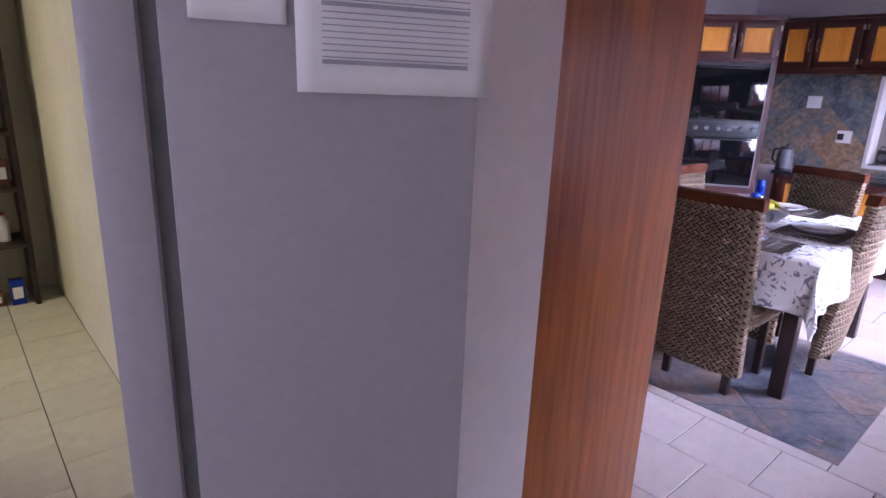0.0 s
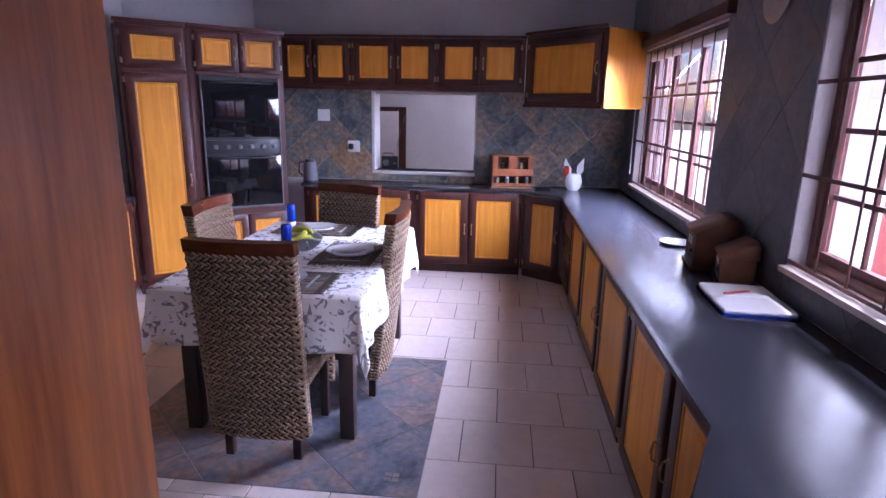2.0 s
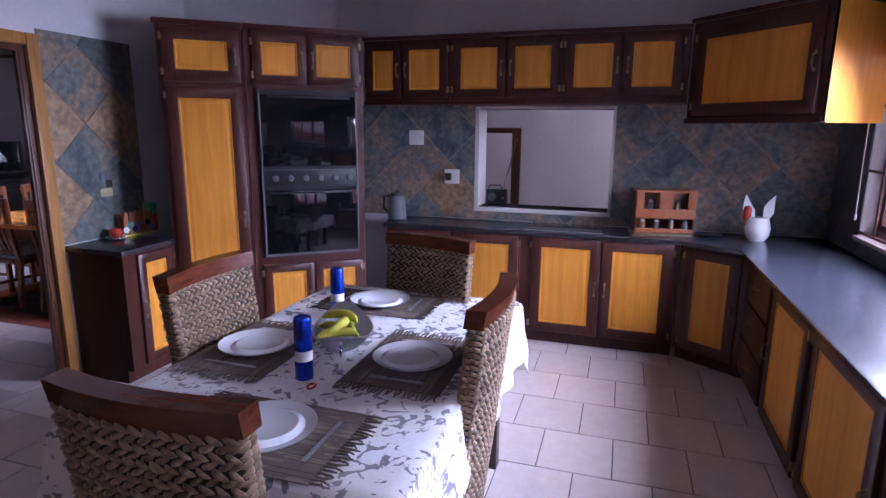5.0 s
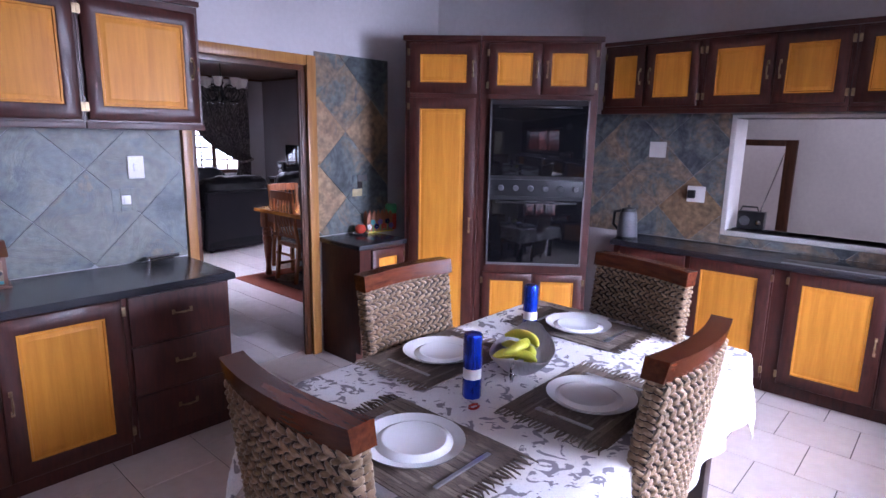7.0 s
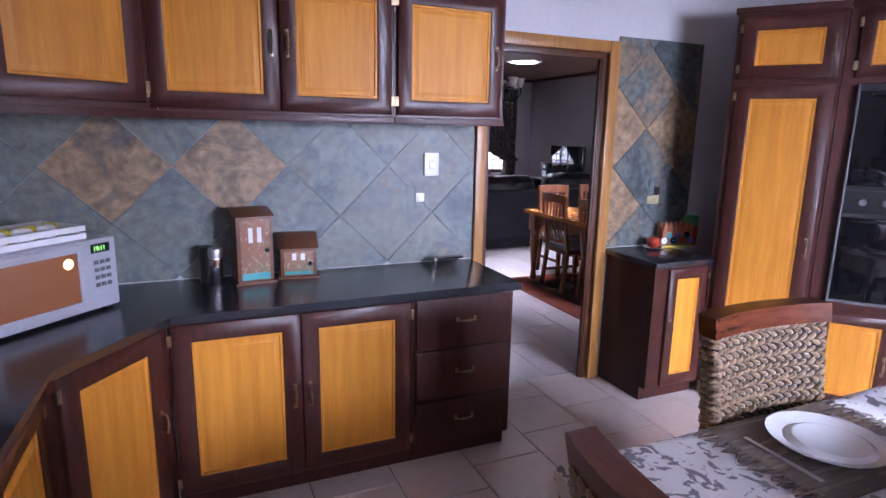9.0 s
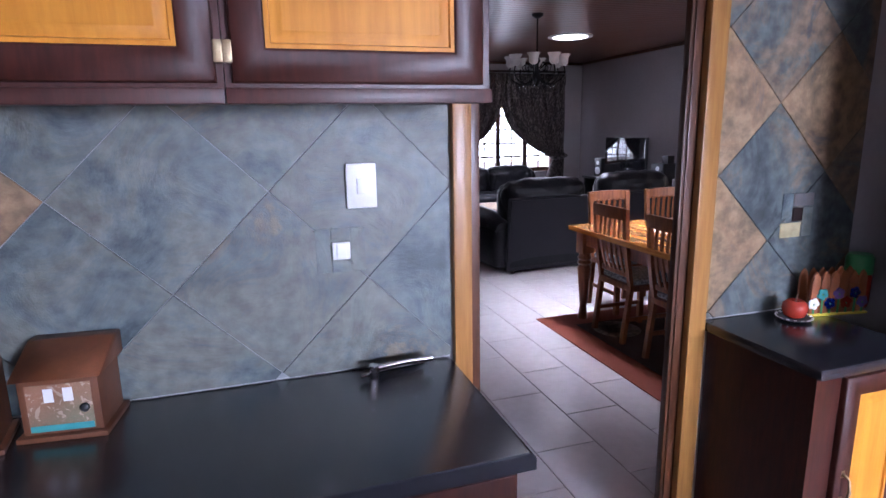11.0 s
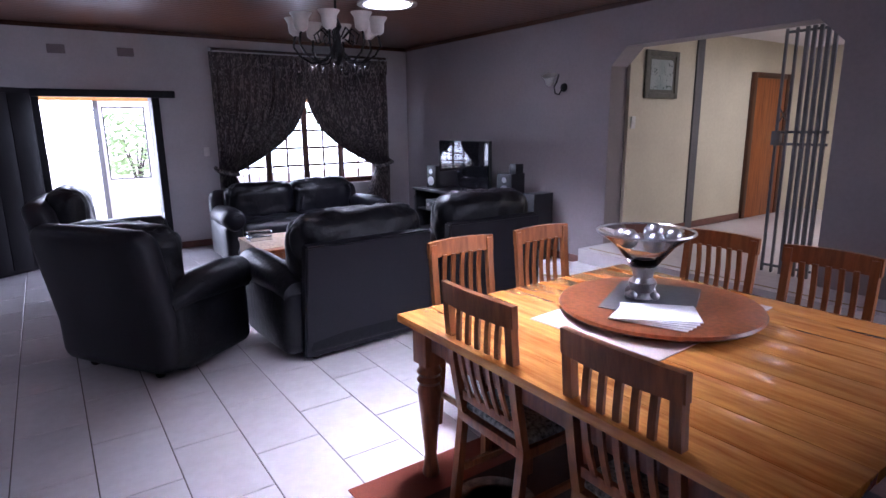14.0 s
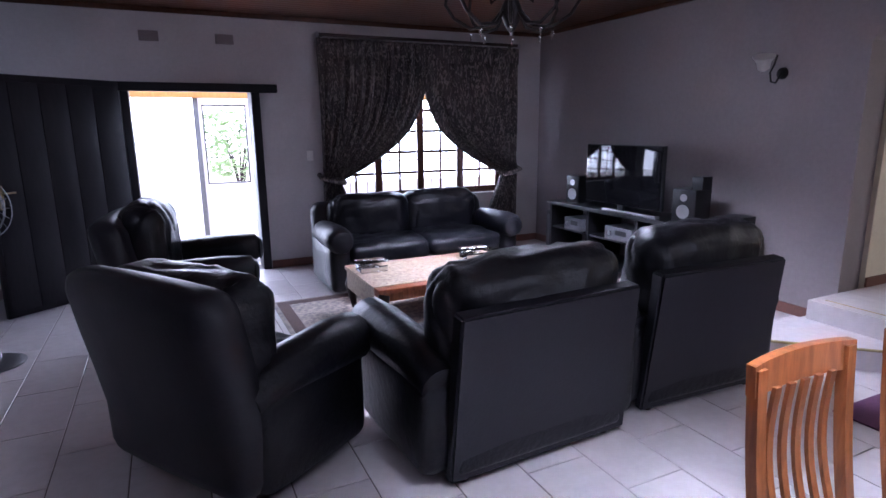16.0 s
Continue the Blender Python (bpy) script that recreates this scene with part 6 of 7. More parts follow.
# ---- lounge: dining table and chairs ----
DX0, DX1, DY0, DY1, DZ = 5.84, 7.38, 4.68, 6.38, 0.79
dt = thing("dining_table", "large amber plank dining table with turned legs", "table")
nb_planks = 9
for k in range(nb_planks):
    a, b = DX0 + k * (DX1 - DX0) / nb_planks, DX0 + (k + 1) * (DX1 - DX0) / nb_planks
    part("plank", box(a + 0.0008, b - 0.0008, DY0, DY1, DZ - 0.035, DZ, 0.002), M["tabletop"], dt)
part("apron", boxes((DX0 + 0.12, DX1 - 0.12, DY0 + 0.08, DY0 + 0.105, DZ - 0.15, DZ - 0.036), (DX0 + 0.12, DX1 - 0.12, DY1 - 0.105, DY1 - 0.08, DZ - 0.15, DZ - 0.036), (DX0 + 0.08, DX0 + 0.105, DY0 + 0.12, DY1 - 0.12, DZ - 0.15, DZ - 0.036), (DX1 - 0.105, DX1 - 0.08, DY0 + 0.12, DY1 - 0.12, DZ - 0.15, DZ - 0.036)), M["chairwood"], dt)
LEG = [(0.03, 0.0), (0.04, 0.02), (0.034, 0.06), (0.028, 0.12), (0.036, 0.22), (0.05, 0.38), (0.056, 0.44), (0.045, 0.47), (0.058, 0.49), (0.046, 0.51), (0.058, 0.53), (0.046, 0.55), (0.05, 0.57)]
for x in (DX0 + 0.10, DX1 - 0.10):
    for y in (DY0 + 0.10, DY1 - 0.10):
        bm = lathe(LEG, 20, (x, y, 0))
        add_box(bm, x - 0.052, x + 0.052, y - 0.052, y + 0.052, 0.57, DZ - 0.036, 0.004)
        part("leg", bm, M["chairwood"], dt, "turned dark amber leg")

# chair faces local +y, back rail at local y = 0
dc1 = thing("dining_chair", "slatted wooden dining chair with cushion seat", "chair", pose(5.88, 5.85, 0, 0, 0, -90), "chairs round the dining table")


def bent(x, w, t, z0, z1, y0, bow, lean, n=8, m=None):
    bm = m or bmesh.new()
    prev = None
    for k in range(n + 1):
        f = k / n
        z = z0 + (z1 - z0) * f
        y = y0 - lean * f + bow * math.sin(math.pi * f)
        q = [bm.verts.new(p) for p in ((x - w / 2, y - t / 2, z), (x + w / 2, y - t / 2, z), (x + w / 2, y + t / 2, z), (x - w / 2, y + t / 2, z))]
        if prev:
            for i in range(4):
                bm.faces.new((prev[i], prev[(i + 1) % 4], q[(i + 1) % 4], q[i]))
        else:
            bm.faces.new(q[::-1])
        prev = q
    bm.faces.new(prev)
    return bm


for x in (-0.185, 0.185):
    bm = bent(x, 0.036, 0.032, 0.43, 1.0, 0.07, -0.012, 0.075)
    bent(x, 0.036, 0.034, 0.0, 0.43, 0.02, 0.0, -0.05, 3, bm)
    part("back_post", bm, M["darkchair"], dc1)
for k in range(5):
    part("slat", bent(-0.115 + k * 0.0575, 0.024, 0.012, 0.52, 0.94, 0.06, -0.03, 0.055), M["darkchair"], dc1)
bm = bmesh.new()
prev = None
for k in range(13):
    x = -0.21 + 0.42 * k / 12
    y = -0.012 - 0.022 * (1 - (x / 0.21) ** 2)
    q = [bm.verts.new(p) for p in ((x, y - 0.002, 0.93), (x, y + 0.024, 0.93), (x, y + 0.018, 1.012 + 0.006 * (1 - (x / 0.21) ** 2)), (x, y - 0.008, 1.012 + 0.006 * (1 - (x / 0.21) ** 2)))]
    if prev:
        for i in range(4):
            bm.faces.new((prev[i], prev[(i + 1) % 4], q[(i + 1) % 4], q[i]))
    else:
        bm.faces.new(q[::-1])
    prev = q
bm.faces.new(prev)
part("top_rail", bm, M["darkchair"], dc1)
part("lower_rail", box(-0.17, 0.17, 0.052, 0.074, 0.50, 0.54, 0.004), M["darkchair"], dc1)
part("seat_frame", boxes((-0.205, 0.205, 0.05, 0.47, 0.40, 0.445), bev=0.008), M["darkchair"], dc1)
part("seat", pillow(-0.19, 0.19, 0.075, 0.455, 0.445, 0.485, 0.018, 0.008), mat("black_white_seat_fabric", (0.50, 0.48, 0.45), (0.03, 0.03, 0.03), 55, 0.8, 0.1), dc1, "patterned black and cream seat pad")
for x in (-0.175, 0.175):
    part("front_leg", bent(x, 0.038, 0.038, 0.0, 0.40, 0.43, 0, 0, 2), M["darkchair"], dc1)
    part("stretcher", box(x - 0.01, x + 0.01, 0.06, 0.42, 0.17, 0.20, 0.003), M["darkchair"], dc1)
for x, y, a in ((5.87, 5.20, -90), (6.42, 6.68, 180), (7.0, 6.67, 180), (7.62, 5.93, 90), (7.60, 5.38, 90)):
    copy_thing(dc1, pose(x, y, 0, 0, 0, a))
# one upholstered chair at the head of the table
hc = thing("upholstered_chair", "black upholstered chair with patterned sheen at the table end", "chair", pose(6.36, 4.56, 0, 0, 0, -4))
part("backrest", pillow(-0.24, 0.24, -0.02, 0.07, 0.42, 1.02, 0.035, 0.012), M["chairblack"], hc)
part("seat", pillow(-0.24, 0.24, 0.05, 0.48, 0.40, 0.49, 0.03, 0.01), M["chairblack"], hc)
for x in (-0.2, 0.2):
    for y in (0.0, 0.43):
        part("leg", box(x - 0.02, x + 0.02, y - 0.02, y + 0.02, 0, 0.42, 0.004), M["darkleg"], hc)

# things on the dining table
pm = tagged(part("table_runner", box(-0.465, 0.465, -0.30, 0.30, 0, 0.005, 0.002), mat("pale_ribbed_mat", (0.60, 0.50, 0.47), (0.48, 0.40, 0.38), 90, 0.9, 0.2, stretch=(1, 9, 1)), None), "pale pinkish ribbed table mat", "mat")
pm.matrix_world = pose(6.75, 5.71, DZ + 0.0005, 0, 0, 4)
ls = thing("lazy_susan", "round dark wooden turntable on the dining table", "turntable", pose(6.76, 5.70, DZ + 0.006))
part("foot", lathe([(0.2, 0), (0.2, 0.014), (0.12, 0.02)], 40), M["chairwood"], ls)
part("disc", lathe([(0.28, 0.018), (0.41, 0.022), (0.425, 0.034), (0.42, 0.046), (0.40, 0.05), (0.01, 0.05)], 64), M["chairwood"], ls)
LZ = DZ + 0.0565
nk = tagged(part("dark_napkin", prism([(-0.25, -0.19), (0.26, -0.16), (0.24, 0.20), (-0.23, 0.18)], 0, 0.003), M["grey"], None), "dark grey cloth under the glass bowl", "cloth")
nk.matrix_world = pose(6.77, 5.73, LZ, 0, 0, 24)
pp = thing("letters", "loose stack of white letters and envelopes", "papers", pose(6.56, 5.575, LZ + 0.0005, 0, 0, -58))
for k in range(5):
    part("sheet", box(-0.155 + 0.006 * k, 0.145 + 0.004 * k, -0.11, 0.10, 0.0045 * k + 0.003, 0.0045 * k + 0.005), M["paper"], pp).matrix_local = pose(0, 0.004 * k, 0, 0, 0, 5 * (k - 2))
vb = thing("footed_glass_bowl", "wide glass bowl on an ornate silver foot", "bowl", pose(6.745, 5.775, LZ + 0.004))
part("foot", lathe([(0.07, 0), (0.075, 0.01), (0.045, 0.03), (0.055, 0.055), (0.06, 0.075), (0.04, 0.095), (0.05, 0.13), (0.065, 0.145)], 20), M["silver"], vb, "ornate cast silver foot")
for k in range(4):
    a = k * math.pi / 2
    part("claw", lathe([(0.004, 0), (0.02, 0.01), (0.022, 0.025), (0.008, 0.04)], 10, (0.065 * math.cos(a), 0.065 * math.sin(a), 0)), M["silver"], vb)
bm = lathe([(0.055, 0.145), (0.085, 0.185), (0.13, 0.24), (0.205, 0.295), (0.20, 0.299), (0.125, 0.248), (0.08, 0.193), (0.03, 0.155)], 40)
part("glass", bm, M["glass"], vb, "clear glass dish")
bm = bmesh.new()
add_tube(bm, [(0.203 * math.cos(a), 0.203 * math.sin(a), 0.298) for a in (2 * math.pi * q / 40 for q in range(41))], 0.006, 6)
part("rim", bm, M["silver"], vb)
for k, (x, y, z, r) in enumerate(((0.10, 0.03, 0.235, 0.045), (-0.05, 0.08, 0.225, 0.042), (-0.02, -0.06, 0.22, 0.046), (0.05, -0.10, 0.24, 0.038), (-0.11, 0.0, 0.24, 0.04))):
    ob = thing("silver_ball", "pierced silver decorative ball in the bowl", "ornament", pose(6.745 + x, 5.775 + y, LZ + z + 0.045), "decorative balls")
    bm = bmesh.new()
    bmesh.ops.create_icosphere(bm, subdivisions=3, radius=r)
    for v in bm.verts:
        v.co *= 1 + 0.05 * math.sin(v.co.x * 260) * math.sin(v.co.y * 240) * math.sin(v.co.z * 250)
    part("ball", bm, M["silver"], ob)

rg = thing("dining_rug", "rust red rug with dark ring pattern under the table", "rug")
part("field", box(5.57, 7.95, 4.45, 6.40, 0.0005, 0.008, 0.003), M["rug_red"], rg)
# inner field: colour darkened to include the shade under the table
part("inner_field", box(5.80, 7.70, 4.68, 6.15, 0.008, 0.0095), M["rug_dark"], rg, "inner field darkened for shade under the table")
for x, y in ((6.05, 5.95), (6.05, 4.95)):
    part("medallion", lathe([(0.13, 0.0096), (0.18, 0.011), (0.185, 0.0096)], 32, (x, y, 0)), M["rug_lounge"], rg, "pale ring medallion")

# ---- lounge: leather seating ----
def creased(bm, seed):
    """Slack leather: finer mesh with soft dents and sharp folds running to the edges."""
    bmesh.ops.subdivide_edges(bm, edges=[e for e in bm.edges if e.calc_length() > 0.035], cuts=2, use_grid_fill=True)
    bmesh.ops.triangulate(bm, faces=[f for f in bm.faces if len(f.verts) > 4])
    bm.normal_update()
    shift = Vector((seed * 3.1, seed * 1.7, 0))
    for v in bm.verts:
        p = v.co + shift
        fold = 1 - abs(noise.noise(Vector((p.x * 7, p.y * 7, p.z * 3.5))))
        v.co += v.normal * (0.022 * noise.noise(p * 4.0) - 0.022 * max(0.0, fold - 0.82) / 0.18)
    return bm


def leather_chair(name, label, m, w, seats=1, tall=0.0, panel=True, cat="armchair", flare=0.0, d=0.92):
    """Rolled-arm leather seat; faces local +y, back plane at y = 0."""
    e = thing(name, label, cat, m, "black leather lounge suite")
    part("base", pillow(-w / 2 + 0.02, w / 2 - 0.02, 0.05, d - 0.06, 0.05, 0.32, 0.04, 0.004), M["leather"], e)
    if panel:
        lean = 0.10
        bm = bmesh.new()
        v = [bm.verts.new(p) for p in ((-w / 2, 0.06, 0.03), (w / 2, 0.06, 0.03), (w / 2, 0.12, 0.03), (-w / 2, 0.12, 0.03), (-w / 2 + 0.02, 0.0 - lean * 0.2, 0.83), (w / 2 - 0.02, 0.0 - lean * 0.2, 0.83), (w / 2 - 0.02, 0.07, 0.84), (-w / 2 + 0.02, 0.07, 0.84))]
        for q in ((0, 3, 2, 1), (4, 5, 6, 7), (0, 1, 5, 4), (2, 3, 7, 6), (0, 4, 7, 3), (1, 2, 6, 5)):
            bm.faces.new([v[i] for i in q])
        bmesh.ops.bevel(bm, geom=list(bm.edges), offset=0.012, segments=2, affect="EDGES")
        part("back_panel", bm, M["leather_back"], e, "flat black vinyl back panel")
    else:
        bm = pillow(-w / 2 - 0.08, w / 2 + 0.08, 0.0, 0.22, 0.06, 0.98 + tall, 0.09, 0.02)
        for v in bm.verts:
            v.co.y -= 0.20 * max(0, v.co.z - 0.35)
        part("back_shell", bm, M["leather_back"], e)
    cw = (w - 0.16) / seats
    for k in range(seats):
        a = -w / 2 + 0.08 + k * cw
        part("back_cushion", creased(pillow(a + 0.005 - flare, a + cw - 0.005 + flare, 0.09 if panel else 0.04 - 0.4 * flare, 0.36 if panel else 0.33, 0.42, 1.05 + tall - (0.09 if flare and not panel else 0), 0.11, 0.035), k + w), M["leather"], e)
        part("seat_cushion", creased(pillow(a + 0.005, a + cw - 0.005, 0.20, d, 0.30, 0.50, 0.07, 0.02), k + 3 * w), M["leather"], e)
    for s in (-1, 1):
        bm = bmesh.new()
        x = s * (w / 2 + 0.02)
        pts = [(x, 0.10, 0.50), (x, 0.28, 0.555), (x, 0.5, 0.56), (x, d - 0.17, 0.565), (x, d, 0.56), (x, d + 0.05, 0.55)]
        add_tube(bm, pts, [0.09, 0.115, 0.125, 0.13, 0.125, 0.075], 16)
        add_pillow(bm, x - 0.095, x + 0.095, 0.10, d - 0.02, 0.06, 0.52, 0.06, 0.015)
        part("arm", bm, M["leather"], e, "rolled leather arm")
        bm = lathe([(0.09, 0), (0.10, 0.012), (0.06, 0.03), (0.015, 0.035)], 20)
        bmesh.ops.transform(bm, matrix=pose(x, d + 0.035, 0.555, -90), verts=bm.verts)
        part("arm_scroll", bm, M["leather"], e)
    for x in (-w / 2 + 0.1, w / 2 - 0.1):
        for y in (0.12, d - 0.14):
            part("foot", lathe([(0.025, 0), (0.035, 0.02), (0.03, 0.06)], 10, (x, y, 0)), M["darkleg"], e)
    return e


leather_chair("armchair", "wide black leather armchair seen from its vinyl back", pose(6.48, 7.83, 0, 0, 0, 3), 1.06, tall=-0.05, flare=0.065)
leather_chair("armchair", "second wide black leather armchair beside the first", pose(7.69, 7.92, 0, 0, 0, -2), 0.98, tall=-0.03, flare=0.05)
leather_chair("recliner", "black leather recliner with tall puffed back", pose(4.82, 8.42, 0, 0, 0, -56), 0.80, 1, 0.02, False, flare=0.115, d=0.80)
leather_chair("recliner", "black leather recliner turned to the coffee table", pose(4.60, 10.75, 0, 0, 0, -100), 0.86, 1, 0.0, False)
leather_chair("sofa", "black leather two-seat sofa under the window", pose(7.27, 11.85, 0, 0, 0, 180), 1.82, 2, -0.16, False, "sofa")

# coffee table
ct = thing("coffee_table", "carved dark wooden coffee table with woven runner", "table")
CX0, CX1, CY0, CY1, CZ = 6.22, 7.55, 9.55, 10.42, 0.46
part("tabletop", box(CX0, CX1, CY0, CY1, CZ - 0.035, CZ, 0.01), M["chairwood"], ct)
part("apron", boxes((CX0 + 0.04, CX1 - 0.04, CY0 + 0.03, CY1 - 0.03, CZ - 0.10, CZ - 0.035), bev=0.004), M["darkchair"], ct)
for x, sx in ((CX0 + 0.06, -1), (CX1 - 0.06, 1)):
    for y, sy in ((CY0 + 0.06, -1), (CY1 - 0.06, 1)):
        part("leg", tube([(x, y, CZ - 0.06), (x + sx * 0.03, y + sy * 0.03, 0.3), (x + sx * 0.005, y + sy * 0.005, 0.12), (x - sx * 0.01, y - sy * 0.01, 0.05), (x + sx * 0.03, y + sy * 0.03, 0.012)], [0.045, 0.042, 0.024, 0.022, 0.028], 10), M["darkleg"], ct, "carved cabriole leg")
rn = tagged(part("runner", boxes((CX0 - 0.004, CX1 + 0.004, CY0 + 0.09, CY1 - 0.09, CZ + 0.0005, CZ + 0.004), (CX0 - 0.008, CX0 - 0.004, CY0 + 0.09, CY1 - 0.09, CZ - 0.17, CZ + 0.004), (CX1 + 0.004, CX1 + 0.008, CY0 + 0.09, CY1 - 0.09, CZ - 0.17, CZ + 0.004)), mat("beige_woven_runner", (0.40, 0.31, 0.23), (0.20, 0.14, 0.10), 38, 0.9, 0.3), None), "beige woven runner on the coffee table", "runner")
for x, y in ((6.36, 10.12), (7.32, 10.15)):
    ty = thing("glass_tray", "clear glass ornament tray on the coffee table", "tray", pose(x, y, CZ + 0.0045))
    part("tray", boxes((-0.11, 0.11, -0.08, 0.08, 0, 0.008), (-0.11, 0.11, -0.08, -0.07, 0.008, 0.05), (-0.11, 0.11, 0.07, 0.08, 0.008, 0.05), bev=0.002), M["chrome"], ty)
    part("lid", box(-0.12, 0.12, -0.085, 0.085, 0.08, 0.088, 0.002), M["glass"], ty)
    part("knob", tube([(0, 0, 0.008), (0, 0, 0.08)], 0.01, 8), M["chrome"], ty)
rl = thing("lounge_rug", "faded grey-brown patterned rug under the coffee table", "rug")
part("field", box(5.70, 8.25, 9.0, 11.12, 0.0005, 0.009, 0.003), M["rug_lounge"], rl)
part("border", boxes((5.74, 8.21, 9.04, 9.14, 0.009, 0.0105), (5.74, 8.21, 10.98, 11.08, 0.009, 0.0105), (5.74, 5.84, 9.14, 10.98, 0.009, 0.0105), (8.11, 8.21, 9.14, 10.98, 0.009, 0.0105)), M["rug_dark"], rl, "dark border band")

# television corner
tu = thing("tv_stand", "long low dark television stand with open shelves", "tv stand")
part("top", box(9.10, 9.60, 9.30, 11.55, 0.66, 0.70, 0.006), M["black"], tu)
part("bottom", box(9.12, 9.60, 9.34, 11.51, 0.08, 0.12, 0.004), M["black"], tu)
for y in (9.34, 10.06, 10.80, 11.48):
    part("upright", box(9.12, 9.60, y, y + 0.035, 0.0, 0.66), M["black"], tu)
part("shelf", box(9.14, 9.60, 9.38, 11.48, 0.38, 0.40), M["black"], tu)
for y, w in ((10.35, 0.4), (9.6, 0.4), (11.1, 0.3)):
    hf2 = thing("hifi_unit", "grey stereo unit in the television stand", "stereo", pose(9.14, y, 0.4005))
    part("case", box(0, 0.3, -w / 2, w / 2, 0, 0.14, 0.004), M["grey"], hf2)
    part("display", box(-0.004, 0, -w * 0.3, w * 0.1, 0.06, 0.11), M["black"], hf2)
    part("dial", lathe([(0.025, 0), (0.025, 0.012), (0.01, 0.014)], 14), M["silver"], hf2).matrix_local = pose(0, w * 0.3, 0.07, 0, -90)
tv = thing("television", "flat black television reflecting the window", "television", pose(9.15, 10.35, 0.70, 0, 0, 0))
part("screen", box(-0.012, 0.0, -0.535, 0.535, 0.085, 0.685, 0.003), M["blackglass"], tv)
part("housing", box(0.0, 0.04, -0.545, 0.545, 0.075, 0.695, 0.008), M["black"], tv)
part("stand", boxes((-0.08, 0.12, -0.2, 0.2, 0, 0.012), (0.0, 0.03, -0.04, 0.04, 0.012, 0.12), bev=0.004), M["black"], tv)
for y, h, w in ((11.22, 0.32, 0.2), (9.60, 0.31, 0.24)):
    sp = thing("loudspeaker", "black loudspeaker with silver rimmed cone beside the television", "speaker", pose(9.22, y, 0.70, 0, 0, 8), "loudspeakers")
    part("cabinet", box(0, 0.24, -w / 2, w / 2, 0, h, 0.008), M["black"], sp)
    part("front", box(-0.006, 0, -w / 2 + 0.008, w / 2 - 0.008, 0.01, h - 0.01, 0.002), M["black"], sp)
    for z, r in ((h * 0.33, 0.065), (h * 0.75, 0.035)):
        part("cone", lathe([(r, 0), (r, 0.006), (r * 0.7, 0.003), (r * 0.3, 0.008)], 20), M["silver"], sp).matrix_local = pose(-0.006, 0, z, 0, -90)
sr = thing("small_speaker", "small black box on the loudspeaker", "speaker", pose(9.32, 9.50, 1.0105))
part("box", box(-0.06, 0.06, -0.06, 0.06, 0, 0.12, 0.005), M["black"], sr)
kb = tagged(part("soundbar", box(9.13, 9.19, 9.85, 10.6, 0.7005, 0.725, 0.004), M["silver"], None), "slim pale bar in front of the television", "soundbar")
for y in (9.2, 11.66):
    sw = thing("floor_speaker", "black floor-standing speaker box", "speaker", pose(9.40, y, 0))
    part("cabinet", box(-0.15, 0.15, -0.1, 0.1, 0, 0.55 if y > 10 else 0.80, 0.008), M["black"], sw)
    part("grille", box(-0.156, -0.15, -0.09, 0.09, 0.03, 0.5, 0.002), M["grey"], sw)

# curtains: pelmet heading, two drapes tied back, rod
def drape(x_in, x_out, sgn, label):
    e = thing("curtain", label, "curtain", None, "lounge curtains")
    bm = bmesh.new()
    NU, NV = 110, 60
    vs = []
    top, tie, bot = 2.50, 1.0, 0.30
    for j in range(NV + 1):
        f = j / NV
        z = top + (bot - top) * f
        if z > tie:
            q = (top - z) / (top - tie)
            reach = 1 - 0.86 * q ** 2.55 if q > 0 else 1
        else:
            reach = 0.14 + 0.16 * min(1, (tie - z) / 0.5)
        row = []
        for i in range(NU + 1):
            u = i / NU
            x = x_out + (x_in - x_out) * reach * u
            sag = -0.35 * u * max(0, 1 - abs((top - z) / (top - tie) - 0.55) * 1.6) * 0.35 if z > tie else 0
            amp = 0.028 + 0.02 * (1 - reach)
            y = 12.40 - amp * math.sin(u * 2 * math.pi * 11 + 0.7 * math.sin(f * 5 + u * 3)) - 0.012 * math.sin(u * 2 * math.pi * 27 + f * 3)
            row.append(bm.verts.new((x, y, z + sag)))
        vs.append(row)
    for j in range(NV):
        for i in range(NU):
            bm.faces.new((vs[j][i], vs[j][i + 1], vs[j + 1][i + 1], vs[j + 1][i]))
    c = part("drape", bm, M["curtain"], e)
    c.modifiers.new("thickness", "SOLIDIFY").thickness = 0.004
    bm = bmesh.new()
    xa, xb = x_out - sgn * 0.03, x_out + (x_in - x_out) * 0.17
    add_tube(bm, [(xa, 12.45, 1.06), (xa, 12.33, 1.03), ((xa + xb) / 2, 12.30, 0.99), (xb, 12.33, 0.97), (xb, 12.45, 1.0)], 0.03, 8)
    part("tie_back", bm, M["curtain"], e)
    return e


M["curtain"] = cloth_mat("dark_patterned_curtain", (0.040, 0.034, 0.036), (0.24, 0.205, 0.19), (0.07, 0.058, 0.055), 21, (1.7, 1, 0.55), 0.54)
drape(7.92, 6.57, 1, "dark brown patterned curtain tied back at the side")
drape(7.82, 9.18, -1, "dark brown patterned curtain tied back at the side")
pel = thing("curtain_heading", "gathered dark patterned curtain valance", "valance")
bm = bmesh.new()
vs = []
for j in range(7):
    z = 2.56 - 0.20 * j / 6
    vs.append([bm.verts.new((6.56 + 2.63 * i / 260, 12.375 - 0.018 * math.sin(i * 0.75) - 0.01 * math.sin(i * 0.31) * j / 6, z - (0.02 * math.sin(i * 0.12) if j == 6 else 0))) for i in range(261)])
for j in range(6):
    for i in range(260):
        bm.faces.new((vs[j][i], vs[j][i + 1], vs[j + 1][i + 1], vs[j + 1][i]))
part("valance", bm, M["curtain"], pel).modifiers.new("thickness", "SOLIDIFY").thickness = 0.004
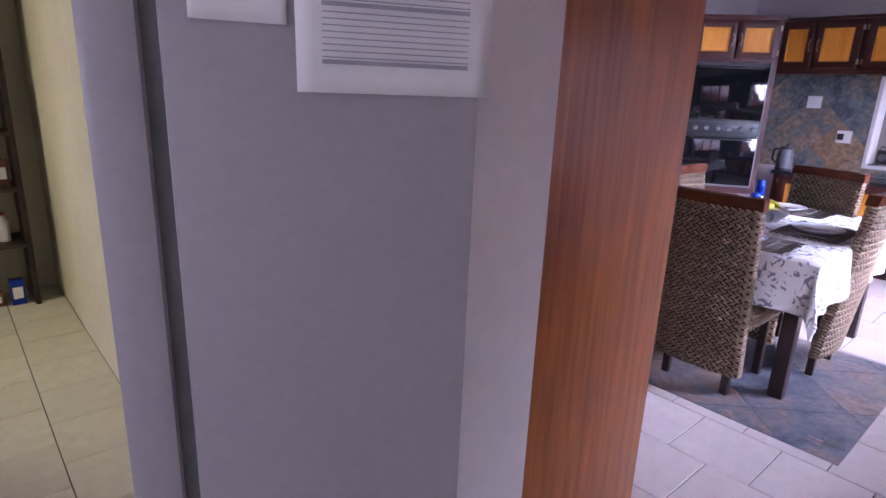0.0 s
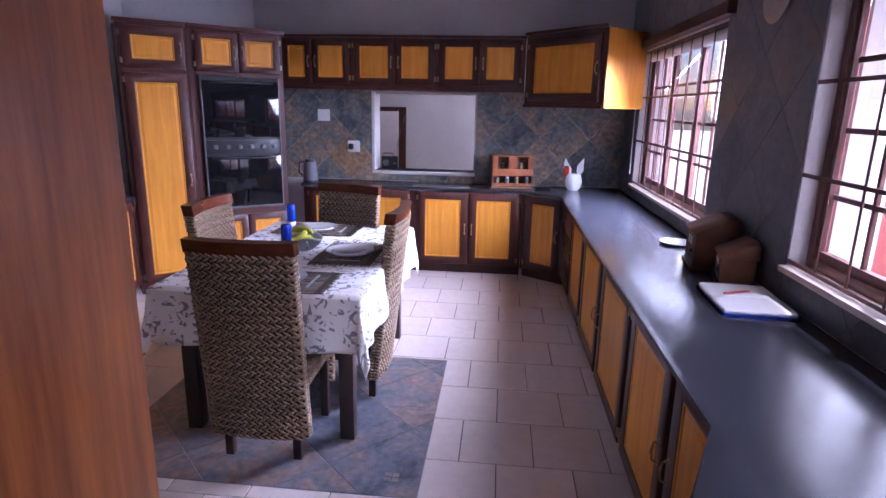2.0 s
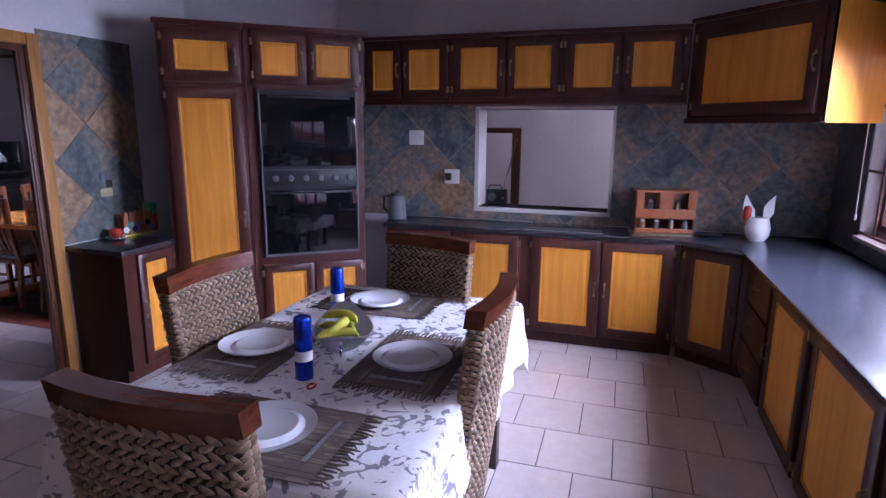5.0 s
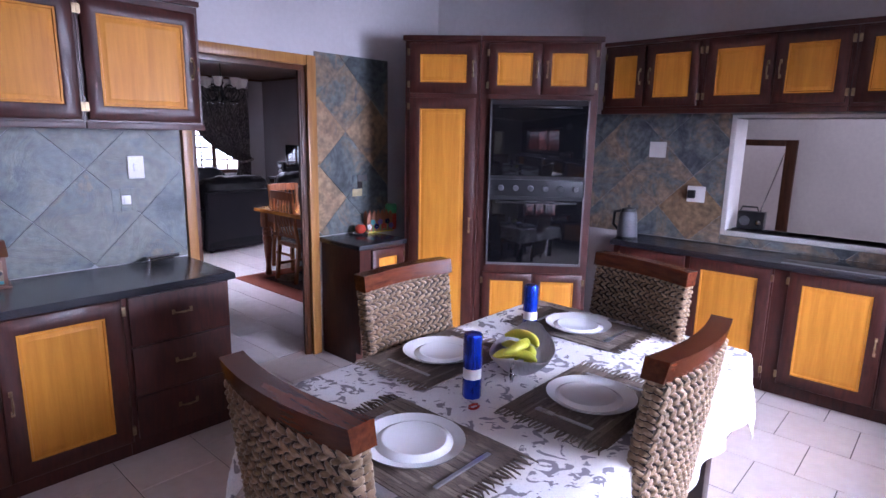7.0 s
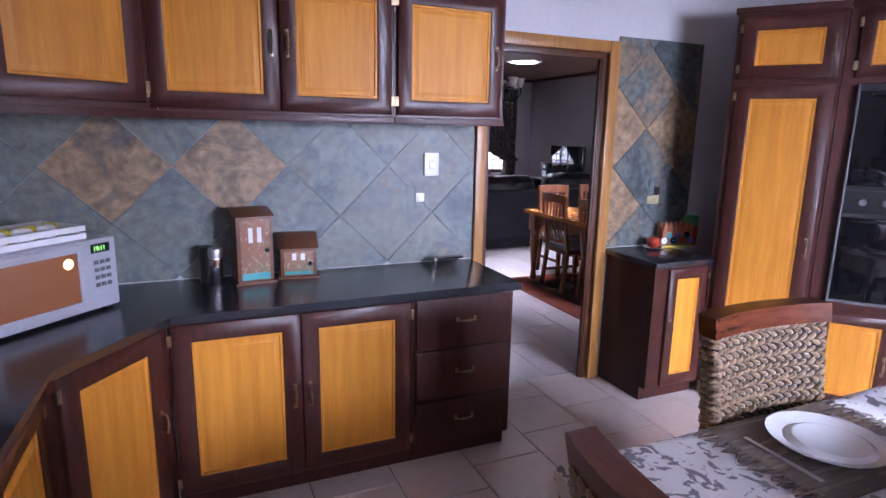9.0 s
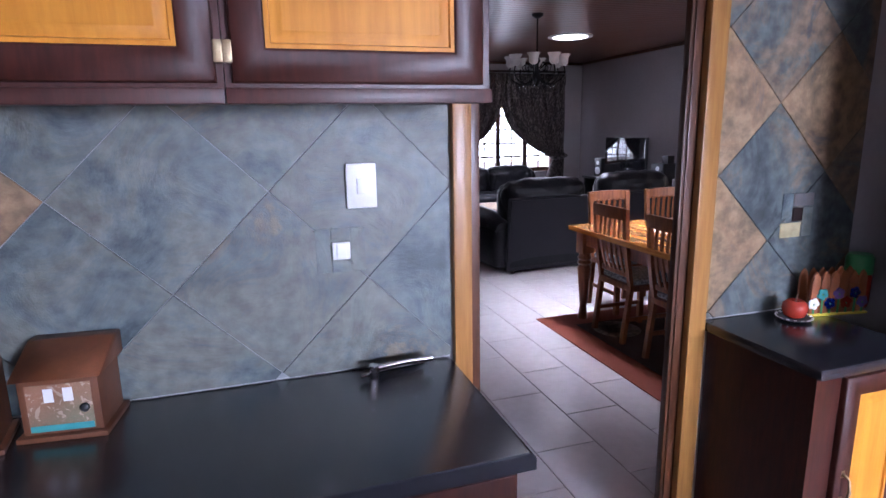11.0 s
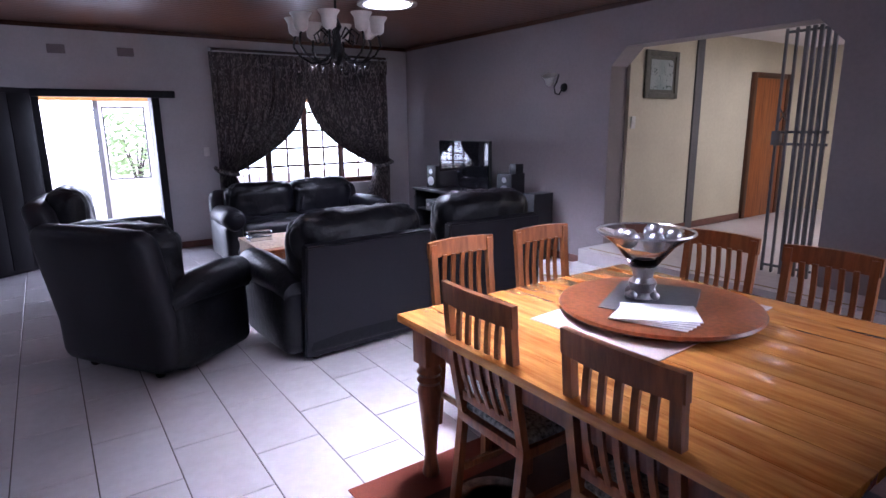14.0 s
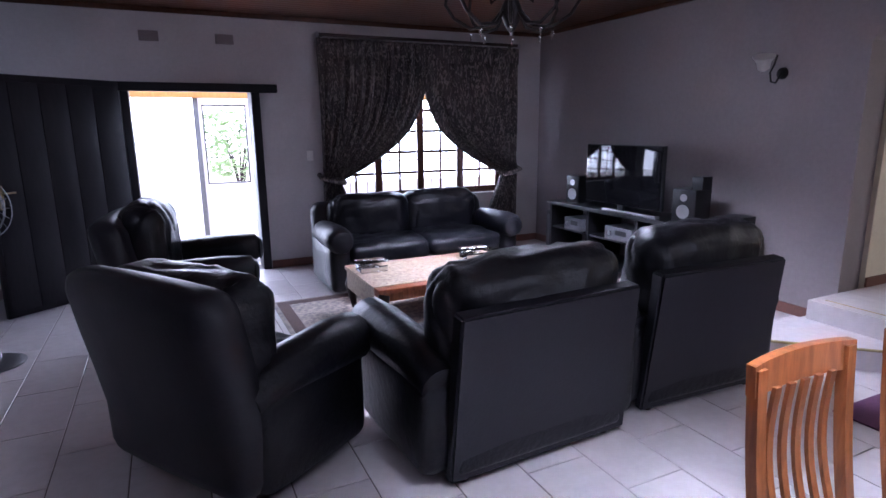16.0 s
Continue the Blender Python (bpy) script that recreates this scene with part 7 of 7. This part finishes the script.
rod = thing("curtain_rod", "dark wooden curtain rod with pale end knobs", "curtain rod")
part("rod", tube([(6.58, 12.40, 2.60), (9.20, 12.40, 2.60)], 0.018, 12), M["darkleg"], rod)
for x in (6.58, 9.20):
    part("finial", lathe([(0.01, -0.03), (0.03, 0), (0.01, 0.03)], 14, (x, 12.40, 2.60)), M["silver"], rod)
    part("bracket", box(x + (0.05 if x < 8 else -0.07), x + (0.07 if x < 8 else -0.05), 12.40, LN, 2.585, 2.615), M["darkleg"], rod)
for x in (4.915, 5.63):
    v = thing("air_vent", "small white plastic wall air vent", "vent", pose(x, LN, 2.515), "wall vents")
    part("plate", box(-0.09, 0.09, -0.012, 0, -0.05, 0.05, 0.003), M["taupe"], v)
    for k in range(5):
        part("slat", box(-0.075, 0.075, -0.018, -0.012, -0.038 + k * 0.017, -0.030 + k * 0.017), M["taupe"], v)
sws = switch(6.46, LN - 0.001, 1.28, 0, 0.075, 0.12, True, "white switch beside the curtain")
sws2 = switch(9.98, 8.359, 1.60, 0, 0.07, 0.13, True, "white switch on the passage wall")

# chandelier
ch = thing("chandelier", "wrought-iron chandelier with frosted tulip shades", "chandelier", pose(6.47, 8.24, 0))
part("canopy", lathe([(0.02, 2.74), (0.06, 2.765), (0.065, 2.789)], 16), M["iron"], ch)
part("stem", tube([(0, 0, 2.75), (0, 0, 2.10)], 0.009, 8), M["iron"], ch)
part("hub", lathe([(0.01, 2.03), (0.03, 2.06), (0.055, 2.12), (0.03, 2.18), (0.02, 2.26), (0.04, 2.30), (0.012, 2.36)], 16), M["iron"], ch)
for k in range(8):
    a = k * math.pi / 4 + 0.2
    c, s = math.cos(a), math.sin(a)
    arm = part("arm", tube([(r * c, r * s, z) for r, z in ((0.03, 2.14), (0.10, 2.06), (0.19, 2.05), (0.27, 2.10), (0.31, 2.16), (0.30, 2.22), (0.29, 2.24))], 0.008, 6), M["iron"], ch)
    part("scroll", tube([(r * c, r * s, z) for r, z in ((0.05, 2.22), (0.11, 2.28), (0.16, 2.24), (0.14, 2.18), (0.10, 2.20))], 0.006, 6), M["iron"], arm)
    part("shade", lathe([(0.022, 2.235), (0.045, 2.255), (0.05, 2.29), (0.052, 2.32), (0.075, 2.355), (0.068, 2.352), (0.045, 2.318), (0.03, 2.26)], 16, (0.29 * c, 0.29 * s, 0)), M["frost"], arm, "frosted tulip glass shade")
    part("drop", lathe([(0.001, -0.03), (0.008, 0), (0.002, 0.012)], 8, (0.19 * c, 0.19 * s, 2.02)), M["glass"], arm, "small glass drop")

# round skylight tube in the ceiling
dl = thing("round_skylight", "bright round skylight diffuser in the wooden ceiling", "ceiling light", pose(7.65, 9.58, 0))
part("ring", lathe([(0.27, 2.775), (0.30, 2.775), (0.30, 2.7895), (0.27, 2.7895)], 40), M["plastic_w"], dl)
part("diffuser", lathe([(0.001, 2.765), (0.2, 2.768), (0.268, 2.782), (0.268, 2.7895)], 40), glow("skylight_diffuser", (0.95, 0.97, 1.0), 14.0), dl, "glowing white diffuser")

# unseen copy of the diffuser, added where the dining fill hangs
copy_thing(dl, pose(SKX, SKY, 0))

# wall lamp on the taupe wall
sc = thing("wall_lamp", "wrought-iron wall lamp with frosted tulip shade", "wall lamp", pose(LE, 9.06, 2.0))
part("rose", lathe([(0.05, 0), (0.045, 0.015), (0.015, 0.025)], 18), M["iron"], sc).matrix_local = pose(0, 0, 0, 0, -90)
part("arm", tube([(-0.02, 0, 0), (-0.08, 0, -0.08), (-0.14, 0, -0.07), (-0.16, 0, 0.0), (-0.12, 0, 0.06), (-0.09, 0, 0.14)], 0.008, 6), M["iron"], sc)
bm = lathe([(0.022, 0), (0.045, 0.02), (0.052, 0.07), (0.085, 0.12), (0.078, 0.118), (0.045, 0.07), (0.03, 0.02)], 18)
part("shade", bm, M["frost"], sc, "frosted tulip glass shade").matrix_local = pose(-0.16, 0.06, 0.02, 0, -25, 30)

# pedestal fan, picture, old cabinet
fn = thing("pedestal_fan", "silver pedestal fan seen from the side", "fan", pose(3.72, 10.55, 0, 0, 0, 60))
part("base", lathe([(0.19, 0), (0.2, 0.012), (0.16, 0.03), (0.04, 0.045)], 28), M["silver"], fn)
part("column", box(-0.05, 0.05, -0.035, 0.035, 0.04, 0.60, 0.02), M["silver"], fn)
part("pole", tube([(0, 0, 0.58), (0, 0, 1.02)], 0.016, 10), M["chrome"], fn)
part("neck", box(-0.07, 0.05, -0.05, 0.05, 0.92, 1.0, 0.015), M["silver"], fn)
part("motor", pillow(-0.08, 0.06, -0.06, 0.06, 1.02, 1.16, 0.03, 0.004), M["silver"], fn)
bm = bmesh.new()
for r in (0.10, 0.16, 0.21):
    for x in (0.07, 0.14):
        add_tube(bm, [(x, r * math.cos(a), 1.09 + r * math.sin(a)) for a in (2 * math.pi * q / 32 for q in range(33))], 0.004, 5)
for k in range(20):
    a = k * math.pi / 10
    add_tube(bm, [(0.14, 0.02 * math.cos(a), 1.09 + 0.02 * math.sin(a)), (0.15, 0.12 * math.cos(a), 1.09 + 0.12 * math.sin(a)), (0.105, 0.225 * math.cos(a), 1.09 + 0.225 * math.sin(a))], 0.0025, 4)
part("guard", bm, M["grey"], fn)
for k in range(3):
    part("blade", pillow(-0.03, 0.03, 0.02, 0.18, -0.004, 0.004, 0.003, 0.0), M["grey"], fn).matrix_local = pose(0.10, 0, 1.09, k * 120, 20, 0)
pc = thing("framed_picture", "framed pale print on the lounge wall", "picture")
part("picture_frame", boxes((LW, LW + 0.03, 10.55, 10.61, 1.45, 2.21), (LW, LW + 0.03, 11.99, 12.05, 1.45, 2.21), (LW, LW + 0.03, 10.61, 11.99, 1.45, 1.51), (LW, LW + 0.03, 10.61, 11.99, 2.15, 2.21), bev=0.005), M["brass"], pc)
part("print", box(LW, LW + 0.012, 10.61, 11.99, 1.51, 2.15), M["photo"], pc)
ob2 = thing("old_cabinet", "dark carved wooden cabinet with scroll feet", "cabinet", pose(LW + 0.005, 5.2, 0))
part("body", box(0, 0.40, 0, 1.0, 0.16, 0.92, 0.01), M["mahogany"], ob2)
part("top", box(-0.0, 0.44, -0.03, 1.03, 0.92, 0.96, 0.012), M["mahogany"], ob2)
for z0, z1 in ((0.2, 0.42), (0.44, 0.66), (0.68, 0.9)):
    d = part("drawer", box(0.40, 0.415, 0.05, 0.95, z0, z1, 0.006), M["mahogany"], ob2)
    part("pull", boxes((0.415, 0.43, 0.7, 0.8, (z0 + z1) / 2 - 0.015, (z0 + z1) / 2 + 0.015), bev=0.003), M["brass"], d, "tarnished brass pull")
for y in (0.06, 0.94):
    part("foot", tube([(0.36, y, 0.17), (0.42, y, 0.12), (0.40, y, 0.05), (0.44, y, 0.015)], [0.05, 0.05, 0.03, 0.03], 10), M["mahogany"], ob2, "carved scroll foot")

# ---- passage: steps, gate, picture, door ----
st = thing("step", "pale tiled step with ochre edge strip below the archway", "step")
part("tread", prism([(8.55, 8.40), (8.55, 8.17), (9.02, 7.72), (9.02, 5.6), (9.30, 5.6), (9.30, 8.30), (LE, 8.30), (LE, 8.40)], 0.0, 0.148), M["tile_l"], st)
bm = bmesh.new()
for a, b in (((8.55, 8.40), (8.55, 8.17)), ((8.55, 8.17), (9.02, 7.72)), ((9.02, 7.72), (9.02, 5.6))):
    add_tube(bm, [(*a, 0.146), (*b, 0.146)], 0.010, 6)
part("edge_strip", bm, M["ochre"], st, "ochre edge strip")
part("upper_tread", prism([(9.302, 8.298), (9.302, 5.6), (9.6, 5.6), (LE, 8.298)], 0.0, 0.297), M["tile_l"], st)
bm = tube([(9.30, 8.29, 0.292), (9.30, 5.6, 0.292)], 0.010, 6)
part("upper_edge_strip", bm, M["brass"], st, "ochre edge strip")
pr = thing("framed_picture", "small framed landscape picture with a dull olive frame", "picture")
part("picture_frame", boxes((10.13, 10.19, 8.33, 8.36, 1.86, 2.37), (10.66, 10.72, 8.33, 8.36, 1.86, 2.37), (10.19, 10.66, 8.33, 8.36, 1.86, 1.92), (10.19, 10.66, 8.33, 8.36, 2.31, 2.37), bev=0.006), M["olive_frame"], pr)
part("mount", box(10.19, 10.66, 8.345, 8.36, 1.92, 2.31), M["olive_frame"], pr)
part("print", box(10.225, 10.625, 8.342, 8.345, 1.955, 2.275), M["photo"], pr)
structure("trim_passage_pilaster", box(11.08, 11.22, 8.34, 8.36, 0.30, 2.62), M["grey"], "grey edge strip on the passage wall", "trim")
pd = thing("door_3", "reddish-brown wooden door in the passage with brown frame", "door")
pd["kind"] = "structure"
part("leaf", box(12.42, 13.2, 8.32, 8.358, 0.30, 2.15, 0.004), M["doorwood"], pd)
part("jamb", box(12.34, 12.42, 8.31, 8.359, 0.30, 2.22, 0.004), M["framewood"], pd)
part("jamb", box(13.2, 13.28, 8.31, 8.359, 0.30, 2.22, 0.004), M["framewood"], pd)
part("head", box(12.42, 13.2, 8.31, 8.359, 2.15, 2.22, 0.004), M["framewood"], pd)
gt = thing("security_gate", "folding grey steel security gate at the archway", "gate")
for k, y in enumerate((6.74, 6.66)):
    part("post", box(9.78, 9.80, y - 0.01, y + 0.01, 0.30, 2.34), M["gate"], gt)
for k in range(5):
    y = 6.58 - k * 0.052
    part("post", box(9.77, 9.80, y - 0.014, y + 0.014, 0.30, 2.34, 0.003), M["gate"], gt)
for z in (0.35, 1.40, 1.50, 2.3):
    part("rail", box(9.785, 9.797, 6.34, 6.75, z, z + 0.022), M["gate"], gt)
part("lock_box", box(9.765, 9.815, 6.70, 6.77, 1.40, 1.52, 0.004), M["gate"], gt)
for s in (1, -1):
    part("brace", tube([(9.79, 6.735, 1.65 + s * 0.06), (9.79, 6.665, 1.65 - s * 0.06)], 0.006, 6), M["gate"], gt)
dm = tagged(part("door_mat", box(8.2, 8.95, 6.9, 7.55, 0.0005, 0.012, 0.004), mat("purple_mat", (0.16, 0.06, 0.13), (0.11, 0.04, 0.09), 120, 0.95, 0.3), None), "purple floor mat before the steps", "mat")

# ---- pieces: wall slates, floor slates, floor tiles ----
def clip(poly, x0, x1, y0, y1):
    for axis, lim, keep in ((0, x0, 1), (0, x1, -1), (1, y0, 1), (1, y1, -1)):
        out = []
        for i, p in enumerate(poly):
            q = poly[(i + 1) % len(poly)]
            a, b = keep * (p[axis] - lim), keep * (q[axis] - lim)
            if a >= 0:
                out.append(p)
            if a * b < 0:
                t = a / (a - b)
                out.append((p[0] + t * (q[0] - p[0]), p[1] + t * (q[1] - p[1])))
        poly = out
        if len(poly) < 3:
            return []
    area = abs(sum(poly[i][0] * poly[(i + 1) % len(poly)][1] - poly[(i + 1) % len(poly)][0] * poly[i][1] for i in range(len(poly)))) / 2
    return poly if area > 4e-4 else []


def slab(name, poly, m, thick, material, parent, shrink=0.0015):
    """One slate: a thin prism with chamfered face; polygon in local x, y, face along local -z towards the room."""
    cx0, cy0 = sum(p[0] for p in poly) / len(poly), sum(p[1] for p in poly) / len(poly)
    def inset(d):
        r = []
        for p in poly:
            v = Vector((p[0] - cx0, p[1] - cy0))
            r.append((p[0] - v.x / max(v.length, 1e-6) * d, p[1] - v.y / max(v.length, 1e-6) * d))
        return r
    bm = bmesh.new()
    rings = [[bm.verts.new((x, y, z)) for x, y in inset(d)] for d, z in ((shrink, 0.0), (shrink, thick * 0.7), (shrink + 0.0015, thick))]
    n = len(poly)
    for a, b in zip(rings, rings[1:]):
        for i in range(n):
            bm.faces.new((a[i], a[(i + 1) % n], b[(i + 1) % n], b[i]))
    bm.faces.new(rings[-1])
    ob = link_mesh(name, bm, material, parent)
    ob.matrix_world = m
    return ob


def slate_wall(parent, m, u0, u1, v0, v1, ou, ov, material, d=0.52, holes=(), rust=()):
    """Diamond slates over a rectangle of the wall plane; local x along the wall, y up."""
    h = d / 2
    i0, i1 = int((u0 - ou) / h) - 2, int((u1 - ou) / h) + 2
    j0, j1 = int((v0 - ov) / h) - 2, int((v1 - ov) / h) + 2
    cuts = [(u0, u1, v0, v1)]
    for hu0, hu1, hv0, hv1 in holes:
        nxt = []
        for a, b, c, e in cuts:
            if hu1 <= a or hu0 >= b or hv1 <= c or hv0 >= e:
                nxt.append((a, b, c, e))
                continue
            if hu0 > a: nxt.append((a, hu0, c, e))
            if hu1 < b: nxt.append((hu1, b, c, e))
            if hv0 > c: nxt.append((max(a, hu0), min(b, hu1), c, hv0))
            if hv1 < e: nxt.append((max(a, hu0), min(b, hu1), hv1, e))
        cuts = nxt
    for r in cuts:
        bm = box(r[0], r[1], r[2], r[3], 0.0005, 0.004)
        g = link_mesh("grout", bm, M["grout"], parent)
        g.matrix_world = m
        for i in range(i0, i1 + 1):
            for j in range(j0, j1 + 1):
                if (i + j) % 2:
                    continue
                cu, cv = ou + i * h, ov + j * h
                poly = clip([(cu - h, cv), (cu, cv - h), (cu + h, cv), (cu, cv + h)], r[0], r[1], r[2], r[3])
                if poly:
                    slab("slate", poly, m, 0.010, M["slate_rust"] if any(math.dist((cu, cv), q) < 0.05 for q in rust) else material, parent)


def cladding(name, label):
    e = thing(name, label, "wall tiles")
    e["kind"] = "structure"
    return e


# north wall: local x = world x, local y = up, local z = towards -y
NM = Matrix(((1, 0, 0, 0), (0, 0, -1, KN), (0, 1, 0, 0), (0, 0, 0, 1)))
c1 = cladding("trim_backsplash_north", "blue-grey and rust slate diamonds behind the worktop")
slate_wall(c1, NM, 1.02, 3.972, 0.893, 1.66, 3.72, 1.43, M["slate_north"], 0.52, (), ((2.68, 1.43), (2.16, 1.43)))
c2 = cladding("trim_slate_doorside", "rust and blue-green slate diamonds beside the doorway")
slate_wall(c2, NM, 4.935, 5.62, 0.893, 2.20, 5.20, 1.41, M["slate_door"], 0.49, (), ((4.955, 1.165), (4.955, 1.655), (5.445, 1.655)))
for nm, u0, u1, v0, v1, thick, mt in (("insert_tile", 5.252, 5.300, 1.240, 1.335, 0.014, "slate_north"), ("insert_tile", 5.303, 5.402, 1.284, 1.332, 0.014, "slate_south"), ("insert_tile", 5.252, 5.350, 1.168, 1.224, 0.014, "sand_tile"), ("insert_tile", 5.353, 5.402, 1.168, 1.281, 0.014, "slate_north"), ("blank_plate", 5.304, 5.350, 1.228, 1.281, 0.017, "darkleg")):
    slab(nm, [(u0, v0), (u1, v0), (u1, v1), (u0, v1)], NM, thick, M[mt], c2)
for u0, u1, v0, v1 in ((3.575, 3.615, 1.19, 1.32), (3.675, 3.715, 1.19, 1.32), (3.617, 3.673, 1.19, 1.225), (3.617, 3.673, 1.285, 1.32)):
    slab("insert_tile", [(u0, v0), (u1, v0), (u1, v1), (u0, v1)], NM, 0.012, M["slate_north"], c1)
# east wall: local x = world -y, local z = towards -x
EM = Matrix(((0, 0, -1, KE), (-1, 0, 0, 0), (0, 1, 0, 0), (0, 0, 0, 1)))
c3 = cladding("trim_backsplash_east", "dark rust and blue slate diamonds behind the hob")
slate_wall(c3, EM, -2.9, 0.925, 0.893, 1.84, -2.17, 1.38, M["slate"], 0.50, [(-1.692, -0.578, 0.96, 1.825)], ((-1.92, 1.13), (-1.67, 1.63), (-0.17, 1.13)))
# south wall: local x = world -x, local z = towards +y
SM = Matrix(((-1, 0, 0, 0), (0, 0, 1, KS), (0, 1, 0, 0), (0, 0, 0, 1)))
c4 = cladding("trim_slate_south", "dark blue-grey slate diamonds between the windows")
slate_wall(c4, SM, -6.94, -1.02, 0.893, 2.70, -3.6, 1.45, M["slate_south"], 0.50, [(-6.385, -4.395, 0.98, 2.195), (-3.355, -1.445, 1.02, 2.195)])

# floor slates under the kitchen table: large diagonal pieces with a border of small inserts
FM = Matrix.Identity(4)
c5 = thing("floor_slate_inset", "blue-grey and rust slate inset in the kitchen floor", "floor tiles")
c5["kind"] = "structure"
ix0, ix1, iy0, iy1 = 3.0, 4.43, 0.615, 2.22
link_mesh("grout", box(ix0, ix1, iy0, iy1, -0.004, 0.0015), M["grout"], c5)
h = 0.36
for i in range(-3, 8):
    for j in range(-3, 9):
        if (i + j) % 2 == 0:
            cu, cv = ix0 + 0.2 + i * h, iy0 + 0.1 + j * h
            poly = clip([(cu - h, cv), (cu, cv - h), (cu + h, cv), (cu, cv + h)], ix0, ix1, iy0, iy1)
            if poly:
                slab("slate", poly, FM, 0.004, M["slate_floor"], c5, 0.002)
for x, y in ((4.33, 0.70), (4.33, 1.40), (3.10, 0.72), (3.75, 0.70)):
    for a, b in ((0, 0), (0.036, 0), (0, 0.036), (0.036, 0.036)):
        slab("mosaic_insert", [(x + a, y + b), (x + a + 0.032, y + b), (x + a + 0.032, y + b + 0.032), (x + a, y + b + 0.032)], FM, 0.0055, M["slate_floor"], c5, 0.001)


def tile_mesh(w, d, material):
    """One ceramic tile about its centre with a soft edge, top at z = 0."""
    bm = bmesh.new()
    rings = []
    for s, z in ((0.0, -0.006), (0.0, -0.0015), (0.0018, 0.0)):
        rings.append([bm.verts.new((x * (w / 2 - s), y * (d / 2 - s), z)) for x, y in ((-1, -1), (1, -1), (1, 1), (-1, 1))])
    for a, b in zip(rings, rings[1:]):
        for i in range(4):
            bm.faces.new((a[i], a[(i + 1) % 4], b[(i + 1) % 4], b[i]))
    bm.faces.new(rings[-1])
    me = bpy.data.meshes.new("floor_tile")
    bmesh.ops.recalc_face_normals(bm, faces=bm.faces)
    bm.to_mesh(me)
    bm.free()
    me.materials.append(material)
    return me


def lay(parent, rect, pitch_a, pitch_b, base_a, base_b, material, joint=0.005, limit=300, near=None, skip=None):
    """Running-bond tiles: rows of width pitch_a, tiles of length pitch_b along the row."""
    me = tile_mesh(pitch_a - joint, pitch_b - joint, material)
    x0, x1, y0, y1 = rect
    rows = []
    k0, k1 = int((x0 - base_a) / pitch_a) - 1, int((x1 - base_a) / pitch_a) + 1
    for k in range(k0, k1 + 1):
        xa, xb = base_a + k * pitch_a, base_a + (k + 1) * pitch_a
        off = base_b + (pitch_b / 2 if k % 2 else 0)
        for q in range(int((y0 - off) / pitch_b) - 1, int((y1 - off) / pitch_b) + 2):
            ya, yb = off + q * pitch_b, off + (q + 1) * pitch_b
            a, b, c, d = max(xa, x0), min(xb, x1), max(ya, y0), min(yb, y1)
            if b - a < 0.02 or d - c < 0.02 or (skip and skip(a, b, c, d)):
                continue
            rows.append((a, b, c, d))
    if near:
        rows.sort(key=lambda r: math.hypot((r[0] + r[1]) / 2 - near[0], (r[2] + r[3]) / 2 - near[1]))
    for a, b, c, d in rows[:limit]:
        o = new("floor_tile", me)
        o.parent = parent
        o.location = ((a + b) / 2, (c + d) / 2, 0)
        o.scale = ((b - a) / pitch_a, (d - c) / pitch_b, 1)
    if rows[limit:]:
        bm = bmesh.new()
        for a, b, c, d in rows[limit:]:
            j = joint / 2
            v = [bm.verts.new(p) for p in ((a + j, c + j, 0), (b - j, c + j, 0), (b - j, d - j, 0), (a + j, d - j, 0), (a + j, c + j, -0.006), (b - j, c + j, -0.006), (b - j, d - j, -0.006), (a + j, d - j, -0.006))]
            bm.faces.new(v[:4])
            for i in range(4):
                bm.faces.new((v[i], v[i + 4], v[(i + 1) % 4 + 4], v[(i + 1) % 4]))
        link_mesh("far_floor_tiles", bm, material, parent)["kind"] = "stuff"


f1 = thing("floor_kitchen_tiles", "beige ceramic kitchen floor tiles in running bond", "floor tiles")
f1["kind"] = "structure"
lay(f1, (0.74, KE, -0.92, KN), 0.385, 0.365, 4.075, 0.09, M["tile_k"], 0.006, 300, (3.5, 1.0), lambda a, b, c, d: a > ix0 and b < ix1 and c > iy0 and d < iy1)
f2 = thing("floor_lounge_tiles", "pale glossy ceramic lounge floor tiles", "floor tiles")
f2["kind"] = "structure"
lay(f2, (LW, LE, LS, LN), 0.338, 0.59, 4.645, 6.94, M["tile_l"], 0.006, 300, (5.2, 6.5))
f3 = thing("floor_store_tiles", "cream ceramic floor tiles of the store", "floor tiles")
f3["kind"] = "structure"
lay(f3, (-2.9, 0.70, -1.0, 5.2), 0.36, 0.36, 0.0, 0.0, M["tile_s"], 0.006, 300, (0, 1.5))
f4 = thing("floor_doorway_tiles", "beige tiles in the kitchen doorway", "floor tiles")
f4["kind"] = "structure"
lay(f4, (4.03, 4.92, KN, LS), 0.385, 0.365, 4.075, 0.09, M["tile_k"], 0.006)
